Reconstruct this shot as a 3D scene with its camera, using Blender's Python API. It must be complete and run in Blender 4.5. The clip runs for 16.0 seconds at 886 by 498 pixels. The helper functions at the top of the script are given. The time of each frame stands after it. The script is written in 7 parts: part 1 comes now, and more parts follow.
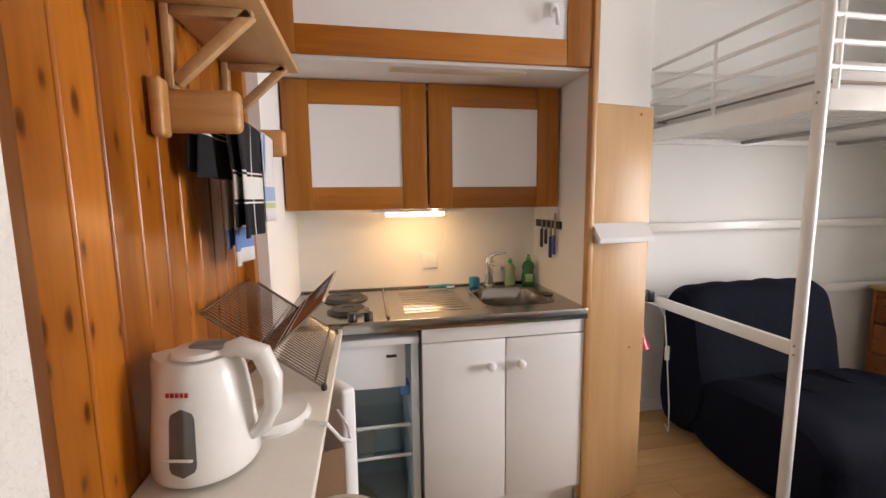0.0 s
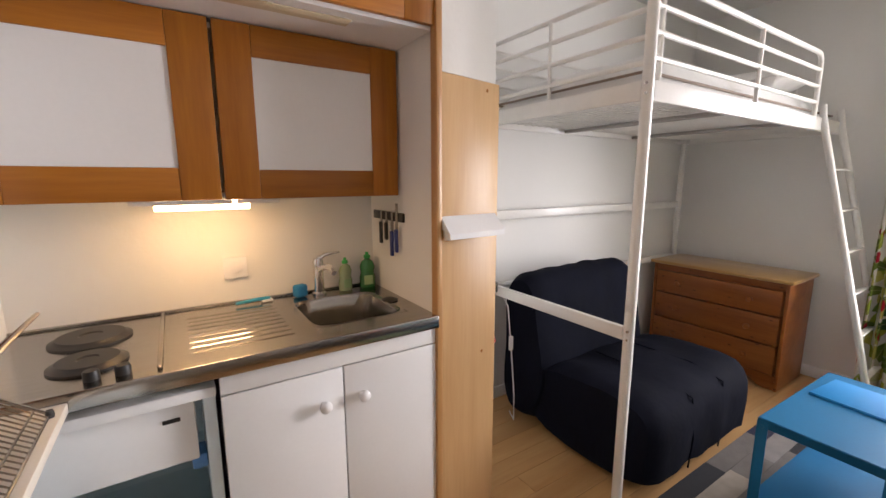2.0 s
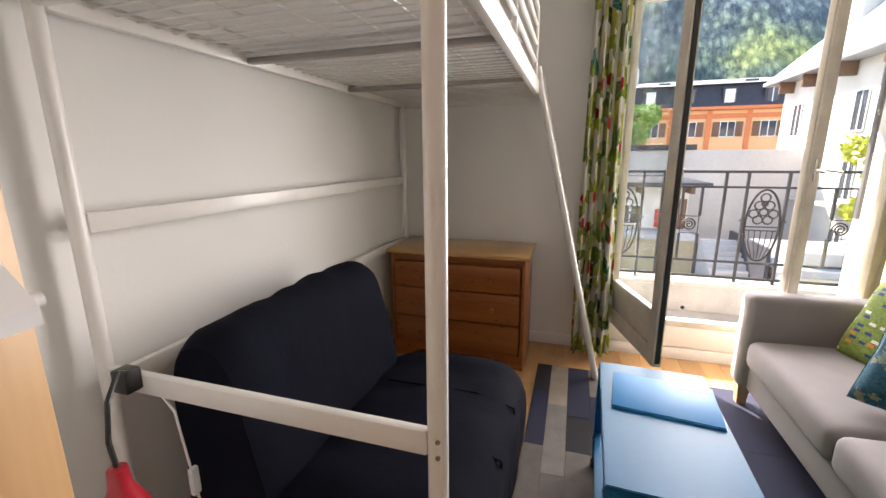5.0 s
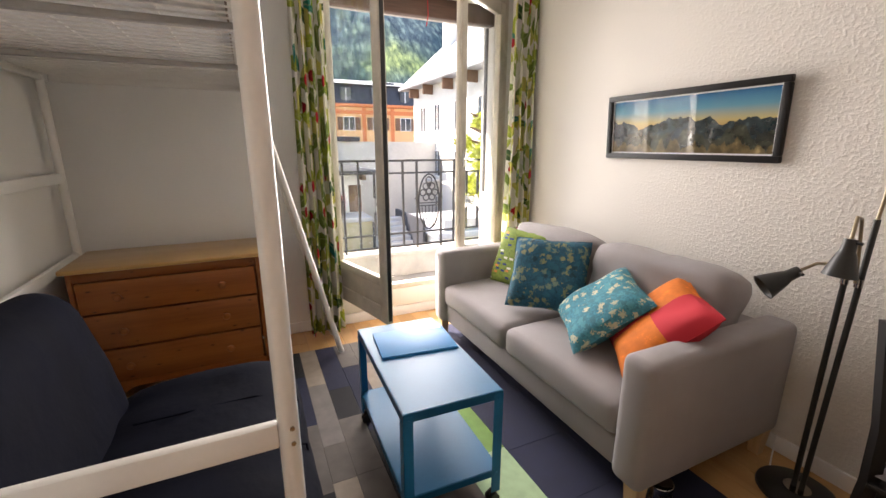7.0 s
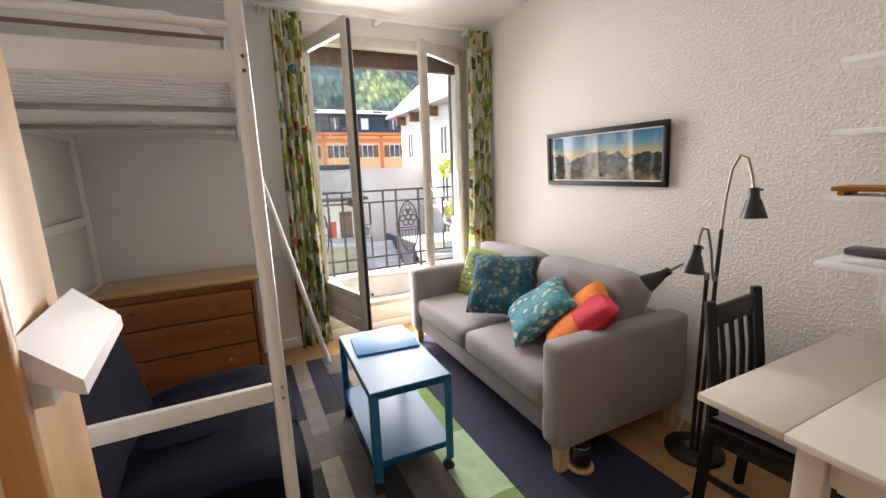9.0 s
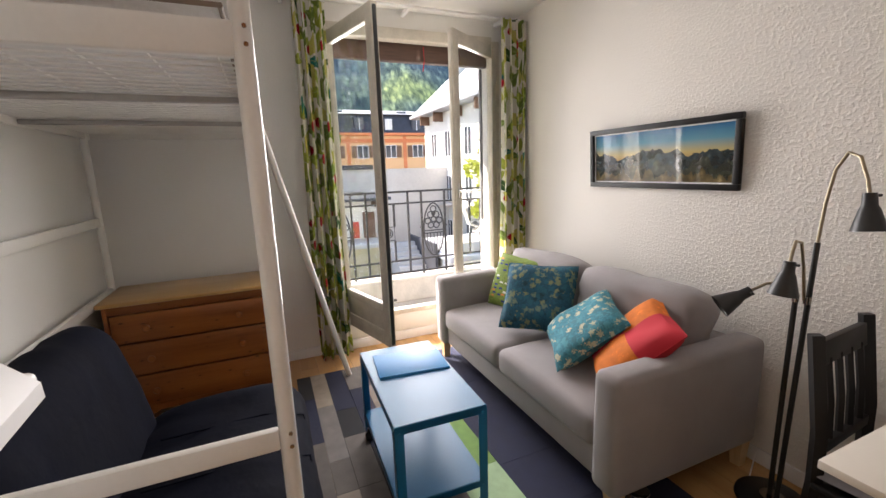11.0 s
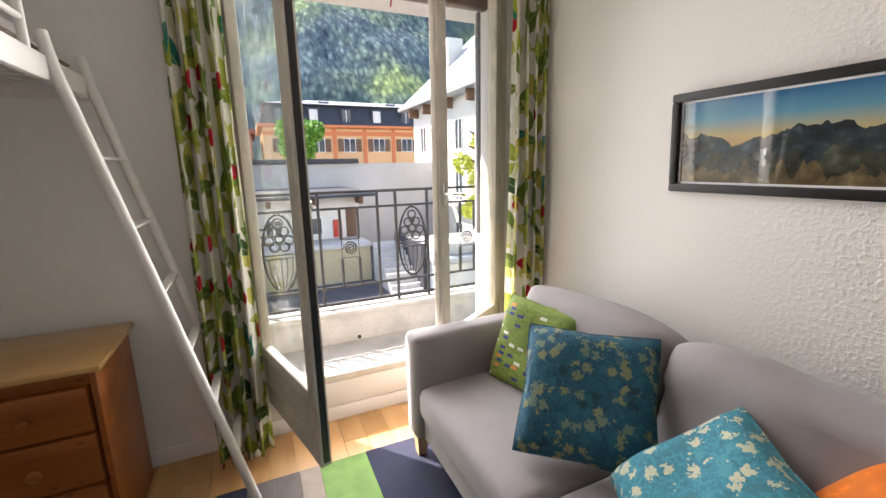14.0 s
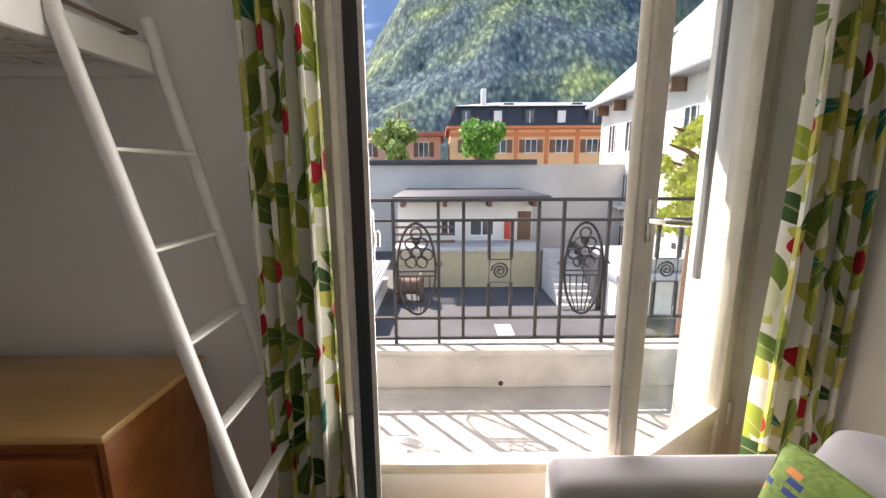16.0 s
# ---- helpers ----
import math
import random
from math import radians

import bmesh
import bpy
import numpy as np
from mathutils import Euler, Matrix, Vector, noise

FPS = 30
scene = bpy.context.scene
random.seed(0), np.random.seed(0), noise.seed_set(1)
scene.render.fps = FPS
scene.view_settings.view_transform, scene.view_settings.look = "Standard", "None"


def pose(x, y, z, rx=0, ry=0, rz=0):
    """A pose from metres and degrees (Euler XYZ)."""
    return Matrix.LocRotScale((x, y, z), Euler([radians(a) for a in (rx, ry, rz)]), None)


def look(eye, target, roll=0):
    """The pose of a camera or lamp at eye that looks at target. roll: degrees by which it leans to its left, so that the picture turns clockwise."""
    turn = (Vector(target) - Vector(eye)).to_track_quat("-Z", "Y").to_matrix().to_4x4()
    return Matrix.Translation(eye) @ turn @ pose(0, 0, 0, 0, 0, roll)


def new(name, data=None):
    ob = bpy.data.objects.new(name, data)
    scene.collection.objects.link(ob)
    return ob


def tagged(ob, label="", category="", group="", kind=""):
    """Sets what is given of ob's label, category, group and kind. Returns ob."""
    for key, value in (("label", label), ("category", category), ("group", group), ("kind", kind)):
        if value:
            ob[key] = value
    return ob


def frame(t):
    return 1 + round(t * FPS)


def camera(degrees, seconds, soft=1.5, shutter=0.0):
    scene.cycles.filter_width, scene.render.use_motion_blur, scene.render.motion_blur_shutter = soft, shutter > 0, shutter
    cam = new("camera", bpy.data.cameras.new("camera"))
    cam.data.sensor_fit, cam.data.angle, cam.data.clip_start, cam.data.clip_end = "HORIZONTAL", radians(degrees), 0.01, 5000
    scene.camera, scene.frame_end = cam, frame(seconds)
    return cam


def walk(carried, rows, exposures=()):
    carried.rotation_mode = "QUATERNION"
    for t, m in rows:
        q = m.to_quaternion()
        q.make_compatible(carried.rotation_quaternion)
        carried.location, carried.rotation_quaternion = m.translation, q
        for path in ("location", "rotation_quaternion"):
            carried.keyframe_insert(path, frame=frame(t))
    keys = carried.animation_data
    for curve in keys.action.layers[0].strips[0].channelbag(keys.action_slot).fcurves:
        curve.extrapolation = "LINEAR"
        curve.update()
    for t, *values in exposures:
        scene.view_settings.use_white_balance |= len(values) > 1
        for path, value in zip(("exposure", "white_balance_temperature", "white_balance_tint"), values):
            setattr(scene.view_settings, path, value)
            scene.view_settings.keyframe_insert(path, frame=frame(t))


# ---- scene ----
cam = camera(94.0, 16.0)
PATH = [
    (0, (0.223, 0.347, 1.362), (0.585, 2.299, 1.118), -0.7),
    (0.5, (0.24, 0.338, 1.375), (0.714, 2.263, 1.108), -0.6),
    (1, (0.27, 0.376, 1.366), (0.918, 2.245, 1.073), -0.3),
    (1.5, (0.318, 0.51, 1.365), (1.175, 2.29, 1.058), -0.2),
    (2, (0.361, 0.687, 1.378), (1.434, 2.342, 1.046), -0.1),
    (2.5, (0.447, 0.782, 1.354), (1.706, 2.298, 1.016), -0.3),
    (3, (0.626, 0.905, 1.352), (2.043, 2.27, 0.995), -0.4),
    (3.5, (0.789, 1.001, 1.355), (2.346, 2.197, 0.977), -0.2),
    (6, (1.217, 1.544, 1.318), (3.16, 1.477, 0.85), -0.6),
    (6.5, (1.131, 1.582, 1.329), (3.011, 1.095, 0.851), -0.4),
    (7, (1.022, 1.613, 1.342), (2.781, 0.797, 0.857), 0.1),
    (7.5, (0.934, 1.572, 1.342), (2.61, 0.581, 0.888), -0.2),
    (8, (0.832, 1.572, 1.357), (2.495, 0.54, 0.944), -0.6),
    (8.5, (0.657, 1.572, 1.388), (2.372, 0.625, 0.984), -1.5),
    (9, (0.561, 1.633, 1.414), (2.329, 0.78, 1.032), -2.1),
    (9.5, (0.502, 1.641, 1.428), (2.317, 0.883, 1.069), -2.7),
    (12, (1.172, 1.425, 1.404), (2.96, 0.625, 0.999), -0.8),
    (12.5, (1.342, 1.312, 1.398), (3.097, 0.447, 0.981), -0.7),
    (13, (1.509, 1.22, 1.381), (3.24, 0.308, 0.968), -0.9),
    (13.5, (1.713, 1.138, 1.407), (3.445, 0.224, 1.003), -1.2),
    (14, (1.871, 1.051, 1.386), (3.659, 0.248, 0.988), -1.1),
    (14.5, (2.037, 0.909, 1.396), (3.929, 0.4, 0.993), -0.6),
    (15, (2.152, 0.838, 1.387), (4.101, 0.684, 0.969), -0.7),
    (15.5, (2.373, 0.779, 1.376), (4.33, 0.822, 0.967), -0.8),
    (16, (2.622, 0.757, 1.383), (4.585, 0.75, 1.0), -0.3),
]
EXPOSURES = [(0, 2.4, 7000, 20), (1.5, 2.45, 6900, 20), (2.5, 2.3, 6800, 20), (3.5, 2.3, 6750, 20), (6, 2.15, 7500, 20), (7.5, 2.3, 7350, 20), (9.5, 2.15, 7150, 20), (12.5, 2.0, 7050, 18), (14.5, 1.82, 7000, 18), (16, 1.5, 7050, 18)]
walk(cam, [(t, look(eye, target, roll)) for t, eye, target, roll in PATH], EXPOSURES)

# ---------------- world, sun and lamps ----------------
SUN_FROM = Vector((0.76, 0.645, 0.92)).normalized()
world = bpy.data.worlds.new("sky")
scene.world = world
world.use_nodes = True
wn = world.node_tree.nodes
sky = wn.new("ShaderNodeTexSky")
sky.sky_type = "NISHITA"
sky.sun_disc = False
sky.sun_elevation = math.asin(SUN_FROM.z)
sky.sun_rotation = math.atan2(SUN_FROM.x, SUN_FROM.y)
world.node_tree.links.new(sky.outputs[0], wn["Background"].inputs[0])
wn["Background"].inputs[1].default_value = 0.15


def lamp(name, kind, m, energy, color, **more):
    data = bpy.data.lights.new(name, kind)
    data.energy, data.color = energy, color
    ob = new(name, data)
    ob.matrix_world = m
    return ob


sun = lamp("sun", "SUN", look(SUN_FROM * 20, (0, 0, 0)), 5.0, (1.0, 0.95, 0.87))
sun.data.angle = radians(0.6)
win_light = lamp("window_skylight", "AREA", look((4.13, 0.47, 1.36), (1.0, 1.38, 0.90)), 16.5, (0.93, 0.97, 1.0))
win_light.data.shape, win_light.data.size, win_light.data.size_y = "RECTANGLE", 1.15, 2.0
win_light.data.spread = radians(126)

# ---------------- materials ----------------
def nodes_of(name):
    m = bpy.data.materials.new(name)
    m.use_nodes = True
    nt = m.node_tree
    return m, nt, nt.nodes, nt.links, nt.nodes["Principled BSDF"]


def ramp_of(n, stops):
    r = n.new("ShaderNodeValToRGB")
    e = r.color_ramp.elements
    while len(e) < len(stops):
        e.new(0.5)
    for s, (p, c) in zip(e, stops):
        s.position, s.color = p, (*c, 1)
    return r


def mat(name, color, rough=0.5, metal=0.0, var=0.12, scale=6.0, fine=80.0, bump=0.0, bump_scale=90.0, stretch=(1, 1, 1), coat=0.0, sheen=0.0, spec=0.5):
    """A painted, moulded or woven surface: colour that wanders at two scales, uneven gloss and fine relief."""
    m, nt, n, l, b = nodes_of(name)
    tc = n.new("ShaderNodeTexCoord")
    mp = n.new("ShaderNodeMapping")
    mp.inputs["Scale"].default_value = stretch
    l.new(tc.outputs["Object"], mp.inputs["Vector"])
    big, small = n.new("ShaderNodeTexNoise"), n.new("ShaderNodeTexNoise")
    big.inputs["Scale"].default_value, small.inputs["Scale"].default_value = scale, fine
    big.inputs["Detail"].default_value = 4
    for t in (big, small):
        l.new(mp.outputs[0], t.inputs["Vector"])
    mix = n.new("ShaderNodeMath")
    mix.operation = "MULTIPLY_ADD"
    mix.inputs[1].default_value = 0.35
    l.new(small.outputs["Fac"], mix.inputs[0])
    l.new(big.outputs["Fac"], mix.inputs[2])
    lo = [max(0, c * (1 - var)) for c in color]
    hi = [min(1, c * (1 + var)) for c in color]
    r = ramp_of(n, [(0.4, lo), (0.95, hi)])
    l.new(mix.outputs[0], r.inputs[0])
    l.new(r.outputs[0], b.inputs["Base Color"])
    rr = n.new("ShaderNodeMapRange")
    rr.inputs["To Min"].default_value, rr.inputs["To Max"].default_value = max(0.03, rough * 0.85), min(1, rough * 1.15)
    l.new(big.outputs["Fac"], rr.inputs["Value"])
    l.new(rr.outputs[0], b.inputs["Roughness"])
    b.inputs["Metallic"].default_value = metal
    b.inputs["Coat Weight"].default_value = coat
    b.inputs["Sheen Weight"].default_value = sheen
    b.inputs["Specular IOR Level"].default_value = spec
    if bump:
        bn, bu = n.new("ShaderNodeTexNoise"), n.new("ShaderNodeBump")
        bn.inputs["Scale"].default_value = bump_scale
        bn.inputs["Detail"].default_value = 3
        bu.inputs["Strength"].default_value = bump
        bu.inputs["Distance"].default_value = 0.01
        l.new(mp.outputs[0], bn.inputs["Vector"])
        l.new(bn.outputs["Fac"], bu.inputs["Height"])
        l.new(bu.outputs[0], b.inputs["Normal"])
    return m


def wood(name, dark, light, rough=0.35, axis=2, scale=14.0, knots=0.0, coat=0.2):
    """Planed wood with long grain along one axis, and knots where it has them; each board takes its own tone."""
    m, nt, n, l, b = nodes_of(name)
    tc, mp, info = n.new("ShaderNodeTexCoord"), n.new("ShaderNodeMapping"), n.new("ShaderNodeObjectInfo")
    st = [1.0, 1.0, 1.0]
    st[axis] = 0.07
    mp.inputs["Scale"].default_value = st
    off = n.new("ShaderNodeVectorMath")
    off.operation = "MULTIPLY_ADD"
    off.inputs[1].default_value = (7.3, 3.1, 5.7)
    l.new(info.outputs["Random"], off.inputs[0])
    l.new(tc.outputs["Object"], off.inputs[2])
    l.new(off.outputs[0], mp.inputs["Vector"])
    g = n.new("ShaderNodeTexNoise")
    g.inputs["Scale"].default_value, g.inputs["Detail"].default_value, g.inputs["Distortion"].default_value = scale, 5, 0.6
    l.new(mp.outputs[0], g.inputs["Vector"])
    f = n.new("ShaderNodeTexNoise")
    f.inputs["Scale"].default_value = scale * 9
    l.new(mp.outputs[0], f.inputs["Vector"])
    a = n.new("ShaderNodeMath")
    a.operation = "MULTIPLY_ADD"
    a.inputs[1].default_value = 0.3
    l.new(f.outputs["Fac"], a.inputs[0])
    l.new(g.outputs["Fac"], a.inputs[2])
    r = ramp_of(n, [(0.42, dark), (0.85, light)])
    l.new(a.outputs[0], r.inputs[0])
    tone = n.new("ShaderNodeHueSaturation")
    tv = n.new("ShaderNodeMapRange")
    tv.inputs["To Min"].default_value, tv.inputs["To Max"].default_value = 0.85, 1.12
    l.new(info.outputs["Random"], tv.inputs["Value"])
    l.new(tv.outputs[0], tone.inputs["Value"])
    l.new(r.outputs[0], tone.inputs["Color"])
    out = tone.outputs[0]
    if knots:
        kp = n.new("ShaderNodeMapping")
        kp.inputs["Scale"].default_value = (17.0, 7.5, 1.0)
        sp_, cb_ = n.new("ShaderNodeSeparateXYZ"), n.new("ShaderNodeCombineXYZ")
        l.new(off.outputs[0], sp_.inputs[0])
        l.new(sp_.outputs[3 - axis], cb_.inputs[0])
        l.new(sp_.outputs[axis], cb_.inputs[1])
        l.new(cb_.outputs[0], kp.inputs["Vector"])
        v = n.new("ShaderNodeTexVoronoi")
        v.voronoi_dimensions = "2D"
        v.inputs["Scale"].default_value = 1.0
        l.new(kp.outputs[0], v.inputs["Vector"])
        kc, few, far_ = n.new("ShaderNodeSeparateColor"), n.new("ShaderNodeMath"), n.new("ShaderNodeMath")
        l.new(v.outputs["Color"], kc.inputs[0])
        few.operation, far_.operation = "LESS_THAN", "MULTIPLY_ADD"
        few.inputs[1].default_value = 0.48
        l.new(kc.outputs[0], few.inputs[0])
        far_.inputs[1].default_value = 1.0
        l.new(few.outputs[0], far_.inputs[0])
        l.new(v.outputs["Distance"], far_.inputs[2])
        vary = n.new("ShaderNodeMath")
        vary.operation = "MULTIPLY_ADD"
        vary.inputs[1].default_value = knots * 0.7
        l.new(kc.outputs[1], vary.inputs[0])
        l.new(far_.outputs[0], vary.inputs[2])
        rag = n.new("ShaderNodeMath")
        rag.operation = "MULTIPLY_ADD"
        rag.inputs[1].default_value = knots * 0.9
        l.new(f.outputs["Fac"], rag.inputs[0])
        l.new(vary.outputs[0], rag.inputs[2])
        kr = ramp_of(n, [(knots * 0.9, (0.95, 0.95, 0.95)), (knots * 1.3, (0.6, 0.6, 0.6)), (knots * 1.65, (0.16, 0.16, 0.16)), (knots * 2.8, (0, 0, 0))])
        l.new(rag.outputs[0], kr.inputs[0])
        mx = n.new("ShaderNodeMixRGB")
        mx.inputs[2].default_value = (dark[0] * 0.3, dark[1] * 0.22, dark[2] * 0.2, 1)
        l.new(kr.outputs[0], mx.inputs[0])
        l.new(out, mx.inputs[1])
        out = mx.outputs[0]
    l.new(out, b.inputs["Base Color"])
    b.inputs["Roughness"].default_value = rough
    b.inputs["Coat Weight"].default_value = coat
    b.inputs["Coat Roughness"].default_value = 0.25
    b.inputs["Specular IOR Level"].default_value = 0.35
    bu = n.new("ShaderNodeBump")
    bu.inputs["Strength"].default_value, bu.inputs["Distance"].default_value = 0.12, 0.004
    l.new(a.outputs[0], bu.inputs["Height"])
    l.new(bu.outputs[0], b.inputs["Normal"])
    return m


def plaster(name, color, lump=0.6, scale=28.0, calm=None):
    """Rough-thrown plaster under old white paint: drops and flats."""
    m, nt, n, l, b = nodes_of(name)
    tc = n.new("ShaderNodeTexCoord")
    v, s, g = n.new("ShaderNodeTexNoise"), n.new("ShaderNodeTexNoise"), n.new("ShaderNodeTexNoise")
    v.inputs["Scale"].default_value, v.inputs["Detail"].default_value, v.inputs["Distortion"].default_value = scale, 4, 0.0
    s.inputs["Scale"].default_value, g.inputs["Scale"].default_value = scale * 5, 1.3
    for t in (v, s, g):
        l.new(tc.outputs["Object"], t.inputs["Vector"])
    sharp = ramp_of(n, [(0.46, (0, 0, 0)), (0.72, (1, 1, 1))])
    l.new(v.outputs["Fac"], sharp.inputs[0])
    add = n.new("ShaderNodeMath")
    add.operation = "MULTIPLY_ADD"
    add.inputs[1].default_value = 0.25
    l.new(s.outputs["Fac"], add.inputs[0])
    l.new(sharp.outputs[0], add.inputs[2])
    bu = n.new("ShaderNodeBump")
    bu.inputs["Strength"].default_value, bu.inputs["Distance"].default_value = lump, 0.005
    if calm:
        # the throw thins out along x, from full at calm[0] to nearly smooth at calm[1]
        sx, thin = n.new("ShaderNodeSeparateXYZ"), n.new("ShaderNodeMapRange")
        thin.inputs["From Min"].default_value, thin.inputs["From Max"].default_value = calm
        thin.inputs["To Min"].default_value, thin.inputs["To Max"].default_value = lump, lump * 0.1
        l.new(tc.outputs["Object"], sx.inputs[0])
        l.new(sx.outputs[0], thin.inputs["Value"])
        l.new(thin.outputs[0], bu.inputs["Strength"])
    l.new(add.outputs[0], bu.inputs["Height"])
    l.new(bu.outputs[0], b.inputs["Normal"])
    r = ramp_of(n, [(0.3, [c * 0.94 for c in color]), (0.7, color)])
    l.new(g.outputs["Fac"], r.inputs[0])
    l.new(r.outputs[0], b.inputs["Base Color"])
    b.inputs["Roughness"].default_value = 0.75
    return m


def glass(name, tint=(0.95, 0.97, 0.96)):
    """A thin clear pane: it lets light straight through and mirrors a little, more at a grazing view."""
    m, nt, n, l, b = nodes_of(name)
    tr, gl, mx, fr = n.new("ShaderNodeBsdfTransparent"), n.new("ShaderNodeBsdfGlossy"), n.new("ShaderNodeMixShader"), n.new("ShaderNodeLayerWeight")
    tr.inputs[0].default_value = (*tint, 1)
    gl.inputs["Roughness"].default_value = 0.01
    pw, sc_ = n.new("ShaderNodeMath"), n.new("ShaderNodeMath")
    pw.operation, sc_.operation = "POWER", "MULTIPLY_ADD"
    pw.inputs[1].default_value, sc_.inputs[1].default_value, sc_.inputs[2].default_value = 5.0, 0.6, 0.03
    l.new(fr.outputs["Facing"], pw.inputs[0])
    l.new(pw.outputs[0], sc_.inputs[0])
    l.new(sc_.outputs[0], mx.inputs[0])
    l.new(tr.outputs[0], mx.inputs[1])
    l.new(gl.outputs[0], mx.inputs[2])
    l.new(mx.outputs[0], n["Material Output"].inputs["Surface"])
    return m


def glow(name, color, strength):
    m, nt, n, l, b = nodes_of(name)
    b.inputs["Base Color"].default_value = (*color, 1)
    b.inputs["Emission Color"].default_value = (*color, 1)
    b.inputs["Emission Strength"].default_value = strength
    return m


M_WALL = plaster("smooth_white_wall", (0.80, 0.79, 0.76), 0.07, 40)
M_ROUGH = plaster("textured_white_wall", (0.77, 0.74, 0.69), 0.6, 66, (2.2, 2.8))
M_CEIL = plaster("ceiling_white", (0.84, 0.83, 0.81), 0.2, 40)
M_WHITE = mat("white_laminate", (0.80, 0.80, 0.80), 0.35, var=0.03, scale=3)
M_CREAM = mat("cream_worktop", (0.74, 0.70, 0.63), 0.4, var=0.05, scale=5)
M_OLDWHITE = mat("old_white_paint", (0.60, 0.56, 0.48), 0.45, var=0.15, scale=9, bump=0.1)
M_BEDMETAL = mat("white_lacquered_steel", (0.76, 0.74, 0.70), 0.35, var=0.05, scale=8, coat=0.2)
M_PINE = wood("knotty_pine_panelling", (0.235, 0.058, 0.004), (0.43, 0.135, 0.010), 0.30, 2, 9, 0.15, 0.25)
M_HONEY = wood("honey_stained_oak", (0.29, 0.092, 0.008), (0.44, 0.16, 0.016), 0.38, 2, 16, 0, 0.15)
M_HONEYX = wood("honey_stained_oak_rail", (0.29, 0.092, 0.008), (0.44, 0.16, 0.016), 0.38, 0, 16, 0, 0.15)
M_BEECH = wood("beech_laminate", (0.56, 0.33, 0.15), (0.66, 0.42, 0.21), 0.4, 2, 10, 0, 0.15)
M_SHELFWOOD = wood("light_pine_board", (0.45, 0.25, 0.11), (0.60, 0.38, 0.19), 0.45, 1, 12, 0, 0.1)
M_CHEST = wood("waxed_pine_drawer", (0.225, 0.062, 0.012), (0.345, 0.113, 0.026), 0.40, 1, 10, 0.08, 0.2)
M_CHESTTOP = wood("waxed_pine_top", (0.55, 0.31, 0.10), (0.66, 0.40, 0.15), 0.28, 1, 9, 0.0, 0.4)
M_FLOOR = wood("beech_floor", (0.50, 0.27, 0.105), (0.60, 0.36, 0.16), 0.3, 0, 9, 0, 0.3)
M_STEEL = mat("brushed_steel", (0.36, 0.34, 0.315), 0.2, 1.0, var=0.1, scale=30, stretch=(0.1, 3, 3))
M_CHROME = mat("chrome", (0.75, 0.75, 0.75), 0.12, 1.0, var=0.03)
M_BLACK = mat("black_plastic", (0.018, 0.018, 0.018), 0.4, var=0.2)
M_BLACKWOOD = mat("black_stained_wood", (0.010, 0.009, 0.009), 0.48, var=0.3, stretch=(4, 4, 0.5), spec=0.3)
M_NAVY = mat("navy_cotton_cover", (0.0045, 0.0055, 0.012), 0.9, var=0.35, scale=5, fine=300, bump=0.35, bump_scale=16, spec=0.1)
M_GREY = mat("grey_woven_upholstery", (0.285, 0.26, 0.262), 0.95, var=0.1, scale=7, fine=500, bump=0.25, bump_scale=420, sheen=0.2)
M_TEAL = mat("teal_lacquer", (0.008, 0.145, 0.31), 0.36, var=0.08, scale=4, spec=0.2)
M_BLUEBOOK = mat("bright_blue_card", (0.010, 0.22, 0.52), 0.5, spec=0.2, var=0.05)
M_BIRCH = wood("birch_leg", (0.55, 0.36, 0.18), (0.68, 0.48, 0.27), 0.4, 2, 14)
M_KETTLE = mat("white_plastic", (0.78, 0.76, 0.72), 0.25, var=0.03, coat=0.2)
M_FRIDGE = mat("fridge_liner", (0.76, 0.84, 0.87), 0.3, var=0.03)
M_BRASSY = mat("mattress_ticking", (0.70, 0.69, 0.67), 0.9, var=0.06, bump=0.4, bump_scale=25)
M_GLASS = glass("window_glass")
M_IRON = mat("dark_wrought_iron", (0.02, 0.02, 0.022), 0.6, 0.0, var=0.2)
M_STONE = mat("balcony_stone", (0.45, 0.43, 0.40), 0.85, var=0.2, scale=4, bump=0.4, bump_scale=30)

# ---------------- mesh tools ----------------
def box(bm, a, b, bev=0.0, seg=2, m=None):
    vs = [bm.verts.new((x, y, z)) for x in (a[0], b[0]) for y in (a[1], b[1]) for z in (a[2], b[2])]
    fs = [bm.faces.new([vs[i] for i in q]) for q in ((0, 1, 3, 2), (4, 6, 7, 5), (0, 4, 5, 1), (2, 3, 7, 6), (0, 2, 6, 4), (1, 5, 7, 3))]
    if bev:
        es = {e for f in fs for e in f.edges}
        res = bmesh.ops.bevel(bm, geom=list(es), offset=bev, segments=seg, profile=0.5, affect="EDGES", clamp_overlap=True)
        vs = list({v for f in res["faces"] for v in f.verts} | {v for v in vs if v.is_valid})
    if m is not None:
        bmesh.ops.transform(bm, matrix=m, verts=vs)
    return vs


